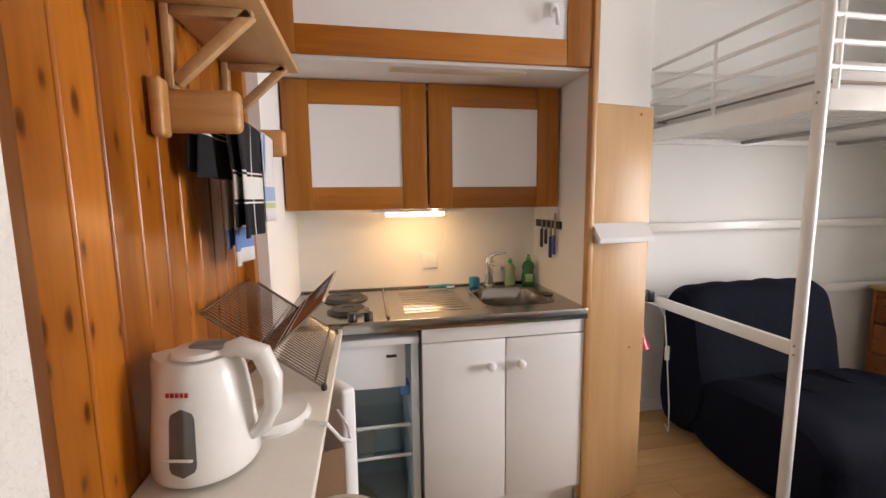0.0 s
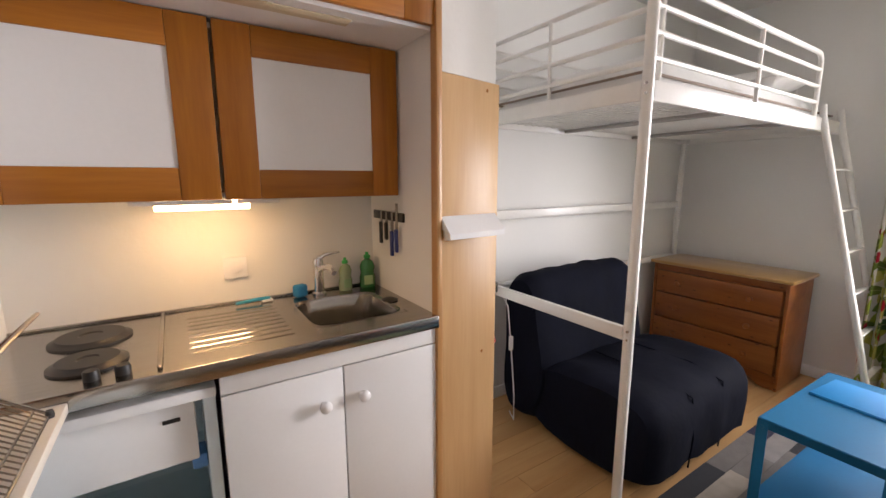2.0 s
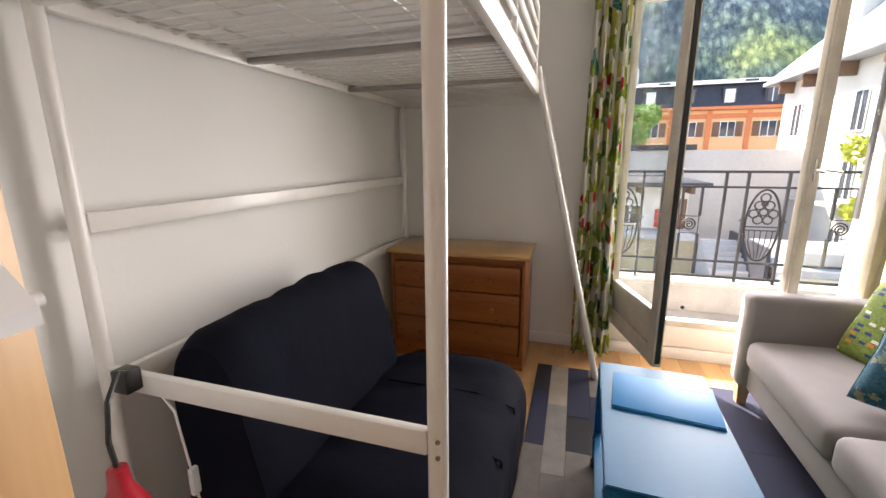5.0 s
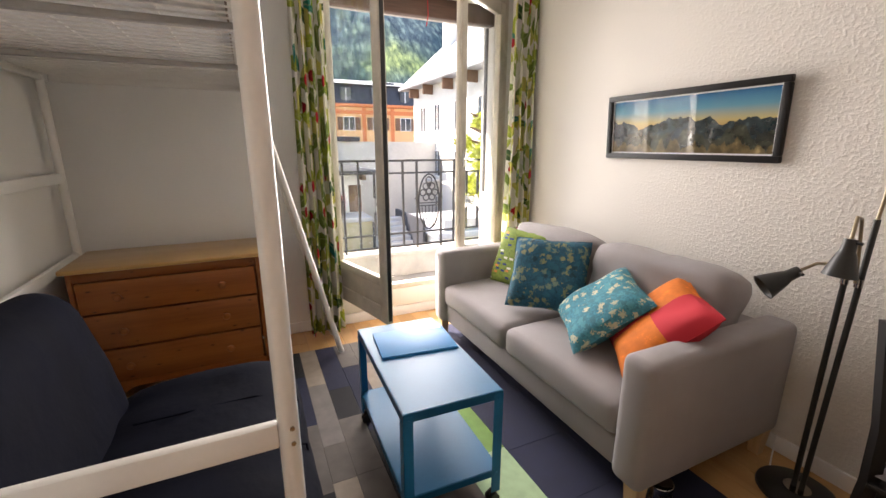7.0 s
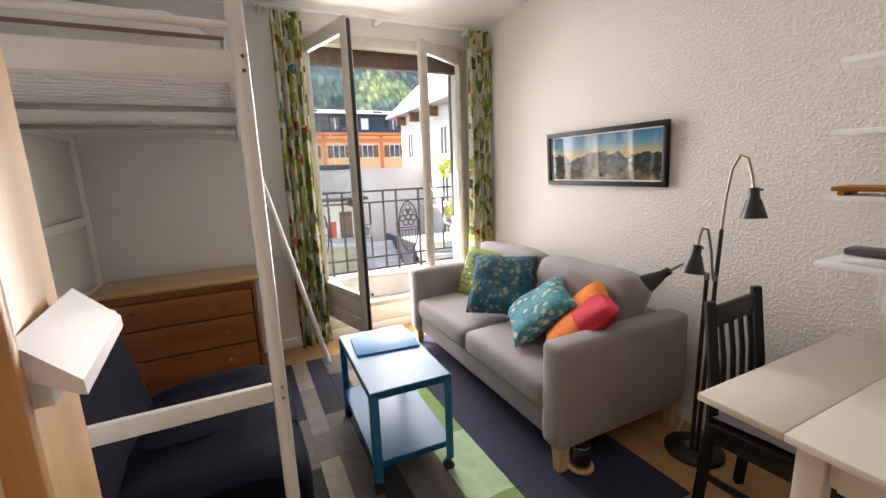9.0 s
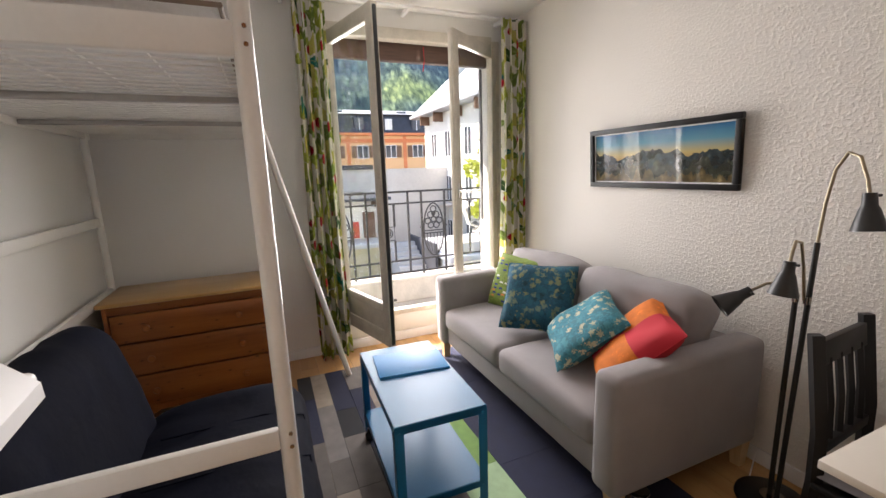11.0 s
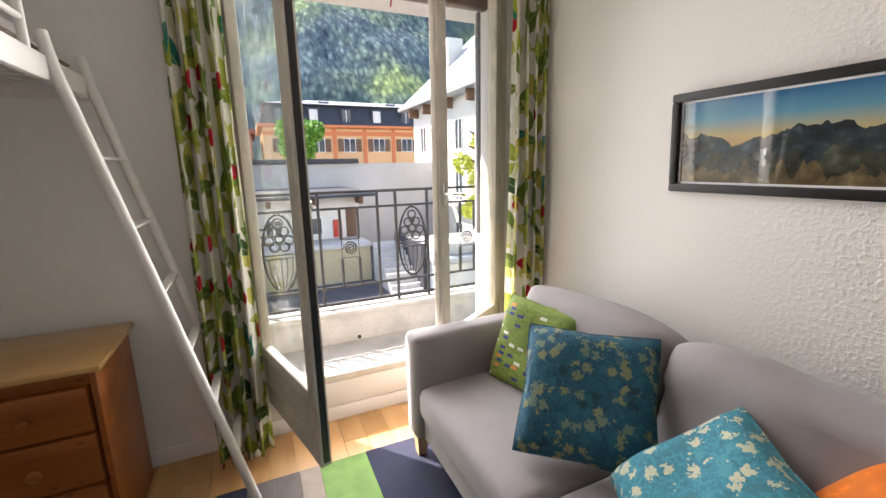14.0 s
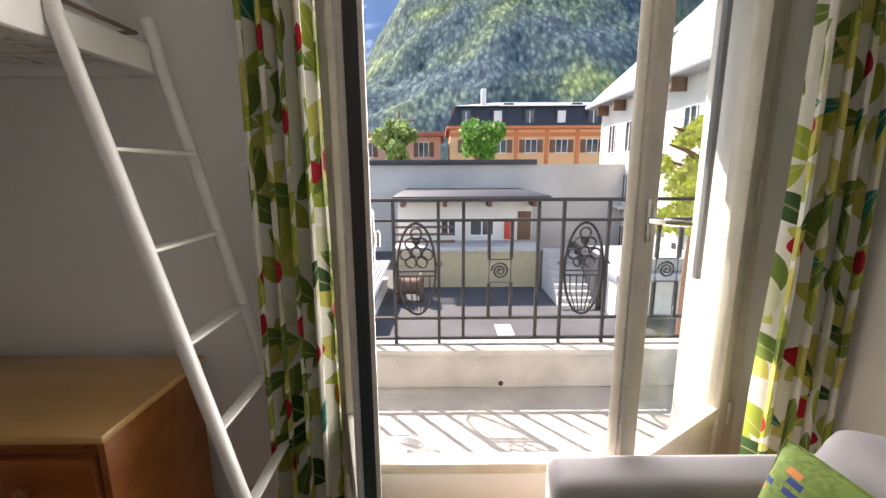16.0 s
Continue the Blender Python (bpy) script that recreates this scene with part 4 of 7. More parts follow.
def curtain(y0, y1, folds, seed, cx):
    c = thing("curtain", "white cotton curtain printed with green leaves and red dots", "curtain", group="curtains at the balcony door")
    rnd = random.Random(seed)
    bm = bmesh.new()
    uvl = bm.loops.layers.uv.new("UVMap")
    nx, nz, top, bot = folds * 14, 40, 2.53, 0.05
    ph = [rnd.uniform(-0.5, 0.5) for _ in range(folds + 2)]
    grid = {}
    for i in range(nx + 1):
        s = i / nx
        for j in range(nz + 1):
            h = j / nz
            amp = 0.028 + 0.026 * (1 - h)
            a = s * folds * math.tau + 0.7 * math.sin(h * 3 + ph[int(s * folds)]) * (1 - h)
            spread = 1 + 0.10 * (1 - h) * math.sin(3.0 * h + seed)
            y = (y0 + y1) / 2 + (s - 0.5) * (y1 - y0) * spread + 0.012 * math.sin(2 * a)
            x = cx + amp * math.sin(a) + 0.012 * noise.noise((s * 5, h * 3, seed))
            if h > 0.96:
                x = cx + amp * math.sin(a) * 0.7
            grid[i, j] = bm.verts.new((x, y, bot + (top - bot) * h))
    width = 0.17 * folds
    for i in range(nx):
        for j in range(nz):
            q = ((i, j), (i + 1, j), (i + 1, j + 1), (i, j + 1))
            f = bm.faces.new([grid[p] for p in q])
            for lp, (a, b) in zip(f.loops, q):
                lp[uvl].uv = (a / nx * width + seed * 3.3, b / nz * 2.5)
    body = part("fabric", bm, M_LEAF, c)
    sol = body.modifiers.new("cloth", "SOLIDIFY")
    sol.thickness = 0.002
    for k in range(folds + 1):
        y = y0 + (y1 - y0) * k / folds
        part("hook", bm_tube([(cx, y, 2.53), (CURTAIN_X, y, 2.56)], 0.004, 6), M_WHITE, c, "white curtain hook")


curtain(1.10, 1.31, 4, 1, CURTAIN_X)
curtain(-0.43, -0.20, 4, 2, 3.76)
rod = thing("curtain_rail", "white curtain rail above the balcony door", "curtain rail")
part("rail", bm_tube([(CURTAIN_X, -0.42, 2.562), (CURTAIN_X, 1.42, 2.562)], 0.011, 10), M_WHITE, rod)
for y in (-0.30, 0.5, 1.36):
    part("bracket", bm_box((CURTAIN_X - 0.01, y - 0.012, 2.55), (EAST, y + 0.012, 2.58), 0.003), M_WHITE, rod)

# ---------------- loft bed ----------------
def loft_bed():
    X0, X1, Y0, Y1 = 1.821, 3.94, 1.591, 2.515
    bed = thing("loft_bed", "white tubular steel loft bed with a leaning ladder", "loft bed")
    for n, x, y, h in (("post", X0, Y0, 2.42), ("post", X0, Y1, 2.10), ("post", X1 - 0.065, Y1, 1.74)):
        bm = bmesh.new()
        tube(bm, [(x, y, 0.0), (x, y, h)], 0.021 if y == Y0 else 0.019, 16)
        part(n, bm, M_BEDMETAL, bed)
    for y in (Y0, Y1):
        part("side_rail", bm_box((X0 + 0.02, y - 0.014, 1.655), (X1, y + 0.014, 1.730), 0.006), M_BEDMETAL, bed)
    for x in (X0, X1):
        part("end_rail", bm_box((x - 0.014, Y0 + 0.016, 1.657), (x + 0.014, Y1 - 0.016, 1.728), 0.006), M_BEDMETAL, bed)
    for x in (2.45, 3.15):
        part("cross_bar", bm_box((x - 0.015, Y0 + 0.016, 1.658), (x + 0.015, Y1 - 0.016, 1.678), 0.003), mat("grey_steel_bar", (0.35, 0.33, 0.31), 0.45, 0.4), bed)
    bm = bmesh.new()
    k = X0 + 0.06
    while k < X1 - 0.03:
        tube(bm, [(k, Y0 + 0.01, 1.686), (k, Y1 - 0.01, 1.686)], 0.0032, 5)
        k += 0.055
    k = Y0 + 0.06
    while k < Y1:
        tube(bm, [(X0 + 0.01, k, 1.691), (X1 - 0.01, k, 1.691)], 0.0032, 5)
        k += 0.14
    part("mesh_base", bm, M_BEDMETAL, bed, "white welded wire mattress base")
    # guard along the open side, curving down before the ladder
    G = 3.47
    for z in (1.806, 1.892, 1.980):
        part("guard_bar", bm_tube([(X0, Y0, z), (G, Y0, z)], 0.010, 10), M_BEDMETAL, bed)
    part("guard_bar", bm_tube([(X0 + 0.01, Y0, 2.065), (G - 0.06, Y0, 2.065)] + arc((G - 0.06, Y0, 2.005), 0.06, 90, 0, 6)[1:] + [(G, Y0, 1.72)], 0.013, 10), M_BEDMETAL, bed)
    for x in (X0 + 0.06, 2.70):
        part("guard_upright", bm_tube([(x, Y0, 1.72), (x, Y0, 2.065)], 0.010, 10), M_BEDMETAL, bed)
    for z in (1.79, 1.876, 1.968, 2.058):
        part("end_bar", bm_tube([(X0, Y0, z), (X0, Y1, z)], 0.010, 10), M_BEDMETAL, bed)
    part("end_upright", bm_tube([(X0, 2.06, 1.72), (X0, 2.06, 2.058)], 0.010, 10), M_BEDMETAL, bed)
    for z in (1.79, 1.876, 1.968, 2.058):
        part("back_bar", bm_tube([(X0, Y1, z), (X1, Y1, z)], 0.009, 8), M_BEDMETAL, bed)
        part("foot_bar", bm_tube([(X1, Y0 + 0.25, z), (X1, Y1, z)], 0.009, 8), M_BEDMETAL, bed)
    part("foot_post", bm_tube([(X1, Y0 + 0.25, 1.72), (X1, Y0 + 0.25, 2.06)], 0.011, 8), M_BEDMETAL, bed)
    part("brace", bm_box((X0 - 0.012, Y0 + 0.02, 0.745), (X0 + 0.012, Y1 - 0.02, 0.80), 0.005), M_BEDMETAL, bed)
    part("brace", bm_box((X0 + 0.02, Y1 - 0.012, 1.148), (X1 - 0.085, Y1 + 0.012, 1.20), 0.005), M_BEDMETAL, bed)
    part("brace", bm_box((X0 + 0.02, Y1 - 0.012, 0.72), (X1 - 0.085, Y1 + 0.012, 0.77), 0.005), M_BEDMETAL, bed)
    part("end_cap", bm_box((X0 - 0.035, Y1 - 0.05, 1.725), (X0 - 0.005, Y1 - 0.015, 1.775), 0.006), M_BLACK, bed, "black plastic corner joint")
    for z in (1.68, 1.715, 0.79, 0.755):
        bm = bmesh.new()
        tube(bm, [(X0 - 0.0235, Y0 - 0.006, z), (X0 - 0.019, Y0 - 0.006, z)], 0.005, 8)
        part("bolt", bm, M_STEEL, bed)
    lad = part("ladder", bm_tube([(3.575, 1.585, 1.80), (3.575, 1.570, 1.70), (3.585, 1.168, 0.0)], 0.0185, 12), M_BEDMETAL, bed)
    part("ladder_rail", bm_tube([(3.895, 1.585, 1.80), (3.895, 1.570, 1.70), (3.895, 1.168, 0.0)], 0.0185, 12), M_BEDMETAL, lad)
    for z in (0.25, 0.486, 0.722, 0.958, 1.194, 1.43):
        y = 1.168 + 0.402 * z / 1.7
        part("rung", bm_box((3.585, y - 0.017, z - 0.005), (3.89, y + 0.017, z + 0.005), 0.003), M_BEDMETAL, lad)
    # mattress and bedding lie on it
    bm = bmesh.new()
    nx, ny, cols = 36, 18, {}
    for i in range(nx + 1):
        for j in range(ny + 1):
            u, v = i / nx, j / ny
            e = min(1, 9 * min(u, 1 - u)) * min(1, 6 * min(v, 1 - v))
            z = 1.74 + 0.15 * max(0, e) ** 0.4 + 0.014 * noise.noise((u * 9, v * 5, 2)) * e
            cols[i, j] = bm.verts.new((X0 + 0.035 + (X1 - X0 - 0.07) * u, Y0 + 0.035 + (Y1 - Y0 - 0.07) * v, z))
    for i in range(nx):
        for j in range(ny):
            bm.faces.new((cols[i, j], cols[i + 1, j], cols[i + 1, j + 1], cols[i, j + 1]))
    low = bm.faces.new([bm.verts.new(c) for c in ((X0 + 0.035, Y0 + 0.035, 1.697), (X1 - 0.035, Y0 + 0.035, 1.697), (X1 - 0.035, Y1 - 0.035, 1.697), (X0 + 0.035, Y1 - 0.035, 1.697))])
    edge = [e for e in bm.edges if e.is_boundary]
    bmesh.ops.bridge_loops(bm, edges=edge)
    mt = solo("mattress", bm, M_BRASSY, "white quilted mattress with a grey-brown underside on the loft bed", "mattress")
    for z in (1.708, 1.768):
        part("piping", bm_tube([(X0 + 0.036, Y0 + 0.036, z), (X1 - 0.036, Y0 + 0.036, z), (X1 - 0.036, Y1 - 0.036, z), (X0 + 0.036, Y1 - 0.036, z)], 0.006, 6, True), mat("brown_piping", (0.25, 0.19, 0.15), 0.9), mt, "brown mattress piping")
    bm = bmesh.new()
    pillow(bm, 0.75, 0.42, 0.13, 14, 0.02)
    solo("pillow", bm, M_BRASSY, "white pillow on the loft bed", "pillow", pose(3.42, 2.05, 1.94, 90, 0, 90))
    solo("blue_bundle", bm_box((-0.1, -0.05, 0), (0.1, 0.05, 0.06), 0.025, 3), mat("dark_blue_cloth", (0.02, 0.05, 0.16), 0.8, var=0.3, bump=0.4, bump_scale=20), "small folded dark blue cloth on the mattress", "cloth", pose(2.9, 2.2, 1.885, 0, 0, 15))


loft_bed()

# ---------------- futon chair ----------------
def soft_profile(bm, prof, x0, x1, nx, wob, seed):
    """A soft bolster: a closed outline in y, z drawn out along x, with rounded ends and slack folds."""
    rings = []
    cy = sum(p[0] for p in prof) / len(prof)
    cz = sum(p[1] for p in prof) / len(prof)
    for i in range(nx + 1):
        u = i / nx
        e = min(1, min(u, 1 - u) * nx / 2.5)
        k = 0.90 + 0.10 * math.sin(e * math.pi / 2)
        ring = []
        for j, (y, z) in enumerate(prof):
            d = wob * noise.noise((u * 7 + seed, y * 6, z * 6)) * (0 if z < 0.03 else 1)
            ring.append(bm.verts.new((x0 + (x1 - x0) * u, cy + (y - cy) * k + d, max(0.012, cz + (z - cz) * k + d))))
        rings.append(ring)
    m = len(prof)
    for a, b in zip(rings, rings[1:]):
        for j in range(m):
            bm.faces.new((a[j], a[(j + 1) % m], b[(j + 1) % m], b[j]))
    bm.faces.new(rings[0][::-1])
    bm.faces.new(rings[-1])


def smooth_loop(pts, n=2):
    for _ in range(n):
        out = []
        for a, b in zip(pts, pts[1:] + pts[:1]):
            out += [(0.75 * a[0] + 0.25 * b[0], 0.75 * a[1] + 0.25 * b[1]), (0.25 * a[0] + 0.75 * b[0], 0.25 * a[1] + 0.75 * b[1])]
        pts = out
    return pts


def futon():
    f = thing("futon_chair", "navy blue slip-covered armless futon chair under the loft bed", "futon chair")
    bm = bmesh.new()
    soft_profile(bm, smooth_loop([(1.52, 0.01), (1.505, 0.20), (1.515, 0.40), (1.68, 0.445), (2.12, 0.42), (2.26, 0.30), (2.26, 0.01)]), 1.935, 2.865, 26, 0.014, 3)
    part("seat", bm, M_NAVY, f)
    bm = bmesh.new()
    soft_profile(bm, smooth_loop([(2.08, 0.30), (2.16, 0.62), (2.20, 0.83), (2.31, 0.89), (2.42, 0.82), (2.43, 0.40), (2.43, 0.02), (2.2, 0.02)]), 1.915, 2.81, 26, 0.012, 8)
    part("backrest", bm, M_NAVY, f)
    for x in (2.26, 2.55):
        bm = bmesh.new()
        tube(bm, [(x, 1.520, 0.05), (x + 0.005, 1.512, 0.2), (x, 1.530, 0.395), (x, 1.68, 0.436), (x, 2.05, 0.430)], 0.004, 6)
        part("seam", bm, M_NAVY, f)


futon()

# ---------------- chest of drawers ----------------
def chest():
    X0, X1, Y0, Y1, H = 3.55, 3.965, 1.608, 2.485, 0.750
    c = thing("chest_of_drawers", "waxed pine chest of three drawers with round knobs", "chest of drawers")
    for y in (Y0, Y1 - 0.02):
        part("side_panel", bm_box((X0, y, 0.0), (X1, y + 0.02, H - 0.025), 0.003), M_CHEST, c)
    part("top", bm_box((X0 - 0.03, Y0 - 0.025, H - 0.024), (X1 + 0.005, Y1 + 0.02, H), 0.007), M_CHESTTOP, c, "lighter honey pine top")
    part("back_panel", bm_box((X1 - 0.012, Y0 + 0.021, 0.05), (X1, Y1 - 0.021, H - 0.026)), M_CHEST, c)
    part("rail", bm_box((X0 + 0.003, Y0 + 0.021, H - 0.075), (X0 + 0.02, Y1 - 0.021, H - 0.026), 0.002), M_CHEST, c)
    zs = [(0.105, 0.295), (0.305, 0.495), (0.505, 0.670)]
    for z0, z1 in zs:
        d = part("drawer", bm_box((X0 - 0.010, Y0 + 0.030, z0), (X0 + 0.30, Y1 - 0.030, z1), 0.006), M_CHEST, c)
        for y in (Y0 + 0.20, Y1 - 0.20):
            bm = bmesh.new()
            lathe(bm, [(0.008, 0), (0.008, 0.010), (0.019, 0.017), (0.020, 0.025), (0.013, 0.032), (0.0, 0.033)], seg=16)
            k = part("knob", bm, M_CHEST, d)
            k.matrix_basis = pose(X0 - 0.010, y, (z0 + z1) / 2, 0, -90, 0)
    bm = bmesh.new()
    n = 30
    top = [bm.verts.new((X0 + 0.002, Y0 + 0.02 + (Y1 - Y0 - 0.04) * i / n, 0.10)) for i in range(n + 1)]
    low = []
    for i in range(n + 1):
        u = abs(2 * i / n - 1)
        z = 0.065 if u < 0.55 else 0.065 - 0.062 * (0.5 - 0.5 * math.cos(math.pi * min(1, (u - 0.55) / 0.3)))
        low.append(bm.verts.new((X0 + 0.002, Y0 + 0.02 + (Y1 - Y0 - 0.04) * i / n, z)))
    fs = [bm.faces.new((top[i], top[i + 1], low[i + 1], low[i])) for i in range(n)]
    ex = bmesh.ops.extrude_face_region(bm, geom=fs)
    bmesh.ops.translate(bm, vec=(0.018, 0, 0), verts=[v for v in ex["geom"] if isinstance(v, bmesh.types.BMVert)])
    part("plinth", bm, M_CHEST, c, "scalloped pine plinth")


chest()

# ---------------- sofa and cushions ----------------
def sofa():
    X0, X1, Y0, Y1 = 1.825, 3.605, -0.405, 0.475
    s = thing("sofa", "grey woven two-seat sofa with birch legs", "sofa")
    for a, b in ((X0, X0 + 0.135), (X1 - 0.135, X1)):
        part("armrest", bm_box((a, Y0 + 0.02, 0.13), (b, Y1 + 0.01, 0.64), 0.035, 4), M_GREY, s)
    part("base", bm_box((X0 + 0.125, Y0 + 0.02, 0.13), (X1 - 0.125, Y1 - 0.03, 0.27), 0.02, 3), M_GREY, s)
    part("backrest", bm_box((X0 + 0.115, Y0, 0.15), (X1 - 0.115, Y0 + 0.18, 0.60), 0.05, 4), M_GREY, s)
    mid = (X0 + X1) / 2
    for a, b in ((X0 + 0.137, mid - 0.002), (mid + 0.002, X1 - 0.137)):
        bm = bmesh.new()
        box(bm, (a, Y0 + 0.17, 0.268), (b, Y1, 0.41), 0.04, 4)
        bmesh.ops.subdivide_edges(bm, edges=[e for e in bm.edges if e.calc_length() > 0.15], cuts=7, use_grid_fill=True)
        for v in bm.verts:
            u, w = (v.co.x - a) / (b - a), (v.co.y - Y0 - 0.17) / (Y1 - Y0 - 0.17)
            if v.co.z > 0.36:
                v.co.z += 0.035 * max(0, math.sin(math.pi * min(1, max(0, u))) * math.sin(math.pi * min(1, max(0, w)))) ** 0.5 + 0.003 * noise.noise(v.co * 8)
        part("seat_cushion", bm, M_GREY, s)
        bm = bmesh.new()
        hw = (b - a) / 2 + 0.012
        box(bm, (-hw, -0.085, -0.225), (hw, 0.085, 0.225), 0.07, 5)
        bmesh.ops.subdivide_edges(bm, edges=[e for e in bm.edges if e.calc_length() > 0.1], cuts=9, use_grid_fill=True)
        for v in bm.verts:
            u, w = v.co.x / hw, v.co.z / 0.225
            full = max(0, (1 - u ** 4) * (1 - w ** 4))
            v.co.y += (0.045 if v.co.y > 0 else -0.015) * full ** 0.5
            v.co += 0.022 * noise.noise_vector(Vector((v.co.x * 4 + a * 9, v.co.y * 3, v.co.z * 6))) + 0.007 * noise.noise_vector(Vector((v.co.x * 13, a, v.co.z * 22)))
            v.co.z -= 0.02 * u * u * max(0, w)
        part("back_cushion", bm, M_GREY, s, "", pose((a + b) / 2, Y0 + 0.245, 0.615, 14, 0, 0))
    for x in (X0 + 0.05, X1 - 0.05):
        for y in (Y0 + 0.06, Y1 - 0.045):
            bm = bmesh.new()
            for rr in ((0.0, 0.021), (0.135, 0.030)):
                [bm.verts.new((x + sx * rr[1], y + sy * rr[1], rr[0])) for sx, sy in ((-1, -1), (1, -1), (1, 1), (-1, 1))]
            vs = list(bm.verts)
            for q in ((3, 2, 1, 0), (4, 5, 6, 7), (0, 1, 5, 4), (1, 2, 6, 5), (2, 3, 7, 6), (3, 0, 4, 7)):
                bm.faces.new([vs[m_] for m_ in q])
            part("leg", bm, M_BIRCH, s, "tapered birch leg")
    return s


sofa()


def print_fabric(name, base, cols, scale, thr, warp=0.035, stretch=(1, 1, 1), loose=1.0, square=False):
    """Cotton printed all over with loose flowers in a few colours."""
    m, nt, n, l, b = nodes_of(name)
    tc, v, w = n.new("ShaderNodeTexCoord"), n.new("ShaderNodeTexVoronoi"), n.new("ShaderNodeTexNoise")
    w.inputs["Scale"].default_value, w.inputs["Detail"].default_value = scale * 3.2, 3
    mxv = n.new("ShaderNodeMixRGB")
    mxv.inputs[0].default_value = warp
    l.new(tc.outputs["Object"], w.inputs["Vector"])
    mp = n.new("ShaderNodeMapping")
    mp.inputs["Scale"].default_value = stretch
    l.new(tc.outputs["Object"], mp.inputs["Vector"])
    l.new(mp.outputs[0], mxv.inputs[1])
    v.inputs["Randomness"].default_value = loose
    if square:
        v.distance = "CHEBYCHEV"
    l.new(w.outputs["Color"], mxv.inputs[2])
    v.inputs["Scale"].default_value = scale
    l.new(mxv.outputs[0], v.inputs["Vector"])
    pick = n.new("ShaderNodeSeparateColor")
    l.new(v.outputs["Color"], pick.inputs[0])
    r = ramp_of(n, [(i / len(cols), c) for i, c in enumerate(cols)])
    r.color_ramp.interpolation = "CONSTANT"
    l.new(pick.outputs[0], r.inputs[0])
    cut = n.new("ShaderNodeMath")
    cut.operation = "LESS_THAN"
    cut.inputs[1].default_value = thr
    l.new(v.outputs["Distance"], cut.inputs[0])
    shade = ramp_of(n, [(0.35, [c * 0.75 for c in base]), (0.65, [c * 1.2 for c in base])])
    l.new(w.outputs["Fac"], shade.inputs[0])
    mx = n.new("ShaderNodeMixRGB")
    l.new(cut.outputs[0], mx.inputs[0])
    l.new(shade.outputs[0], mx.inputs[1])
    l.new(r.outputs[0], mx.inputs[2])
    l.new(mx.outputs[0], b.inputs["Base Color"])
    b.inputs["Roughness"].default_value = 0.85
    bu, bn = n.new("ShaderNodeBump"), n.new("ShaderNodeTexNoise")
    bn.inputs["Scale"].default_value = 350
    bu.inputs["Strength"].default_value, bu.inputs["Distance"].default_value = 0.2, 0.003
    l.new(bn.outputs["Fac"], bu.inputs["Height"])
    l.new(bu.outputs[0], b.inputs["Normal"])
    return m


def halves(name, a, c):
    """Two cloths sewn together as four squares."""
    m, nt, n, l, b = nodes_of(name)
    tc, sx = n.new("ShaderNodeTexCoord"), n.new("ShaderNodeSeparateXYZ")
    l.new(tc.outputs["Object"], sx.inputs[0])
    g1, g2, mul = n.new("ShaderNodeMath"), n.new("ShaderNodeMath"), n.new("ShaderNodeMath")
    g1.operation, g2.operation, mul.operation = "LESS_THAN", "LESS_THAN", "COMPARE"
    g1.inputs[1].default_value, g2.inputs[1].default_value, mul.inputs[2].default_value = 0.01, 0.01, 0.5
    l.new(sx.outputs[0], g1.inputs[0])
    l.new(sx.outputs[2], g2.inputs[0])
    l.new(g1.outputs[0], mul.inputs[0])
    l.new(g2.outputs[0], mul.inputs[1])
    nz = n.new("ShaderNodeTexNoise")
    nz.inputs["Scale"].default_value, nz.inputs["Detail"].default_value = 30, 4
    l.new(tc.outputs["Object"], nz.inputs["Vector"])
    ra = ramp_of(n, [(0.35, [q * 0.85 for q in a]), (0.62, a), (0.68, [min(1, q * 1.25) for q in a])])
    l.new(nz.outputs["Fac"], ra.inputs[0])
    mx = n.new("ShaderNodeMixRGB")
    l.new(mul.outputs[0], mx.inputs[0])
    l.new(ra.outputs[0], mx.inputs[1])
    mx.inputs[2].default_value = (*c, 1)
    l.new(mx.outputs[0], b.inputs["Base Color"])
    b.inputs["Roughness"].default_value = 0.85
    return m


def leaning(x, y, z, tilt, yaw, spin):
    """A cushion's pose: leant back by tilt, turned by yaw, rolled in its own plane by spin."""
    return Matrix.Translation((x, y, z)) @ Matrix.Rotation(radians(yaw), 4, "Z") @ Matrix.Rotation(radians(tilt), 4, "X") @ Matrix.Rotation(radians(spin), 4, "Y")


def slung(at, along, up):
    """A cushion's pose from its centre and the ways of its lower edge and of its side."""
    x = Vector(along).normalized()
    y = Vector(up).cross(x).normalized()
    z = x.cross(y)
    return Matrix.Translation(at) @ Matrix((x, y, z)).transposed().to_4x4()


def cushion(label, material, w, at, t=0.13):
    bm = bmesh.new()
    pillow(bm, w, w, t, 18, 0.018, 0.5)
    c = thing("throw_cushion", label, "cushion", at, group="cushions on the sofa")
    body = part("cover", bm, material, c)
    bm = bmesh.new()
    h = w / 2
    pts = []
    for k in range(40):
        s = k / 10
        e, f = int(s), s - int(s)
        u, v = ((2 * f - 1, -1), (1, 2 * f - 1), (1 - 2 * f, 1), (-1, 1 - 2 * f))[e]
        pts.append((h * u * (1 - 0.06 * (1 - abs(v)) ** 1.2 * abs(u) ** 4), 0, h * v * (1 - 0.06 * (1 - abs(u)) ** 1.2 * abs(v) ** 4)))
    tube(bm, pts, 0.003, 5, True)
    part("piping", bm, material, body)
    return c


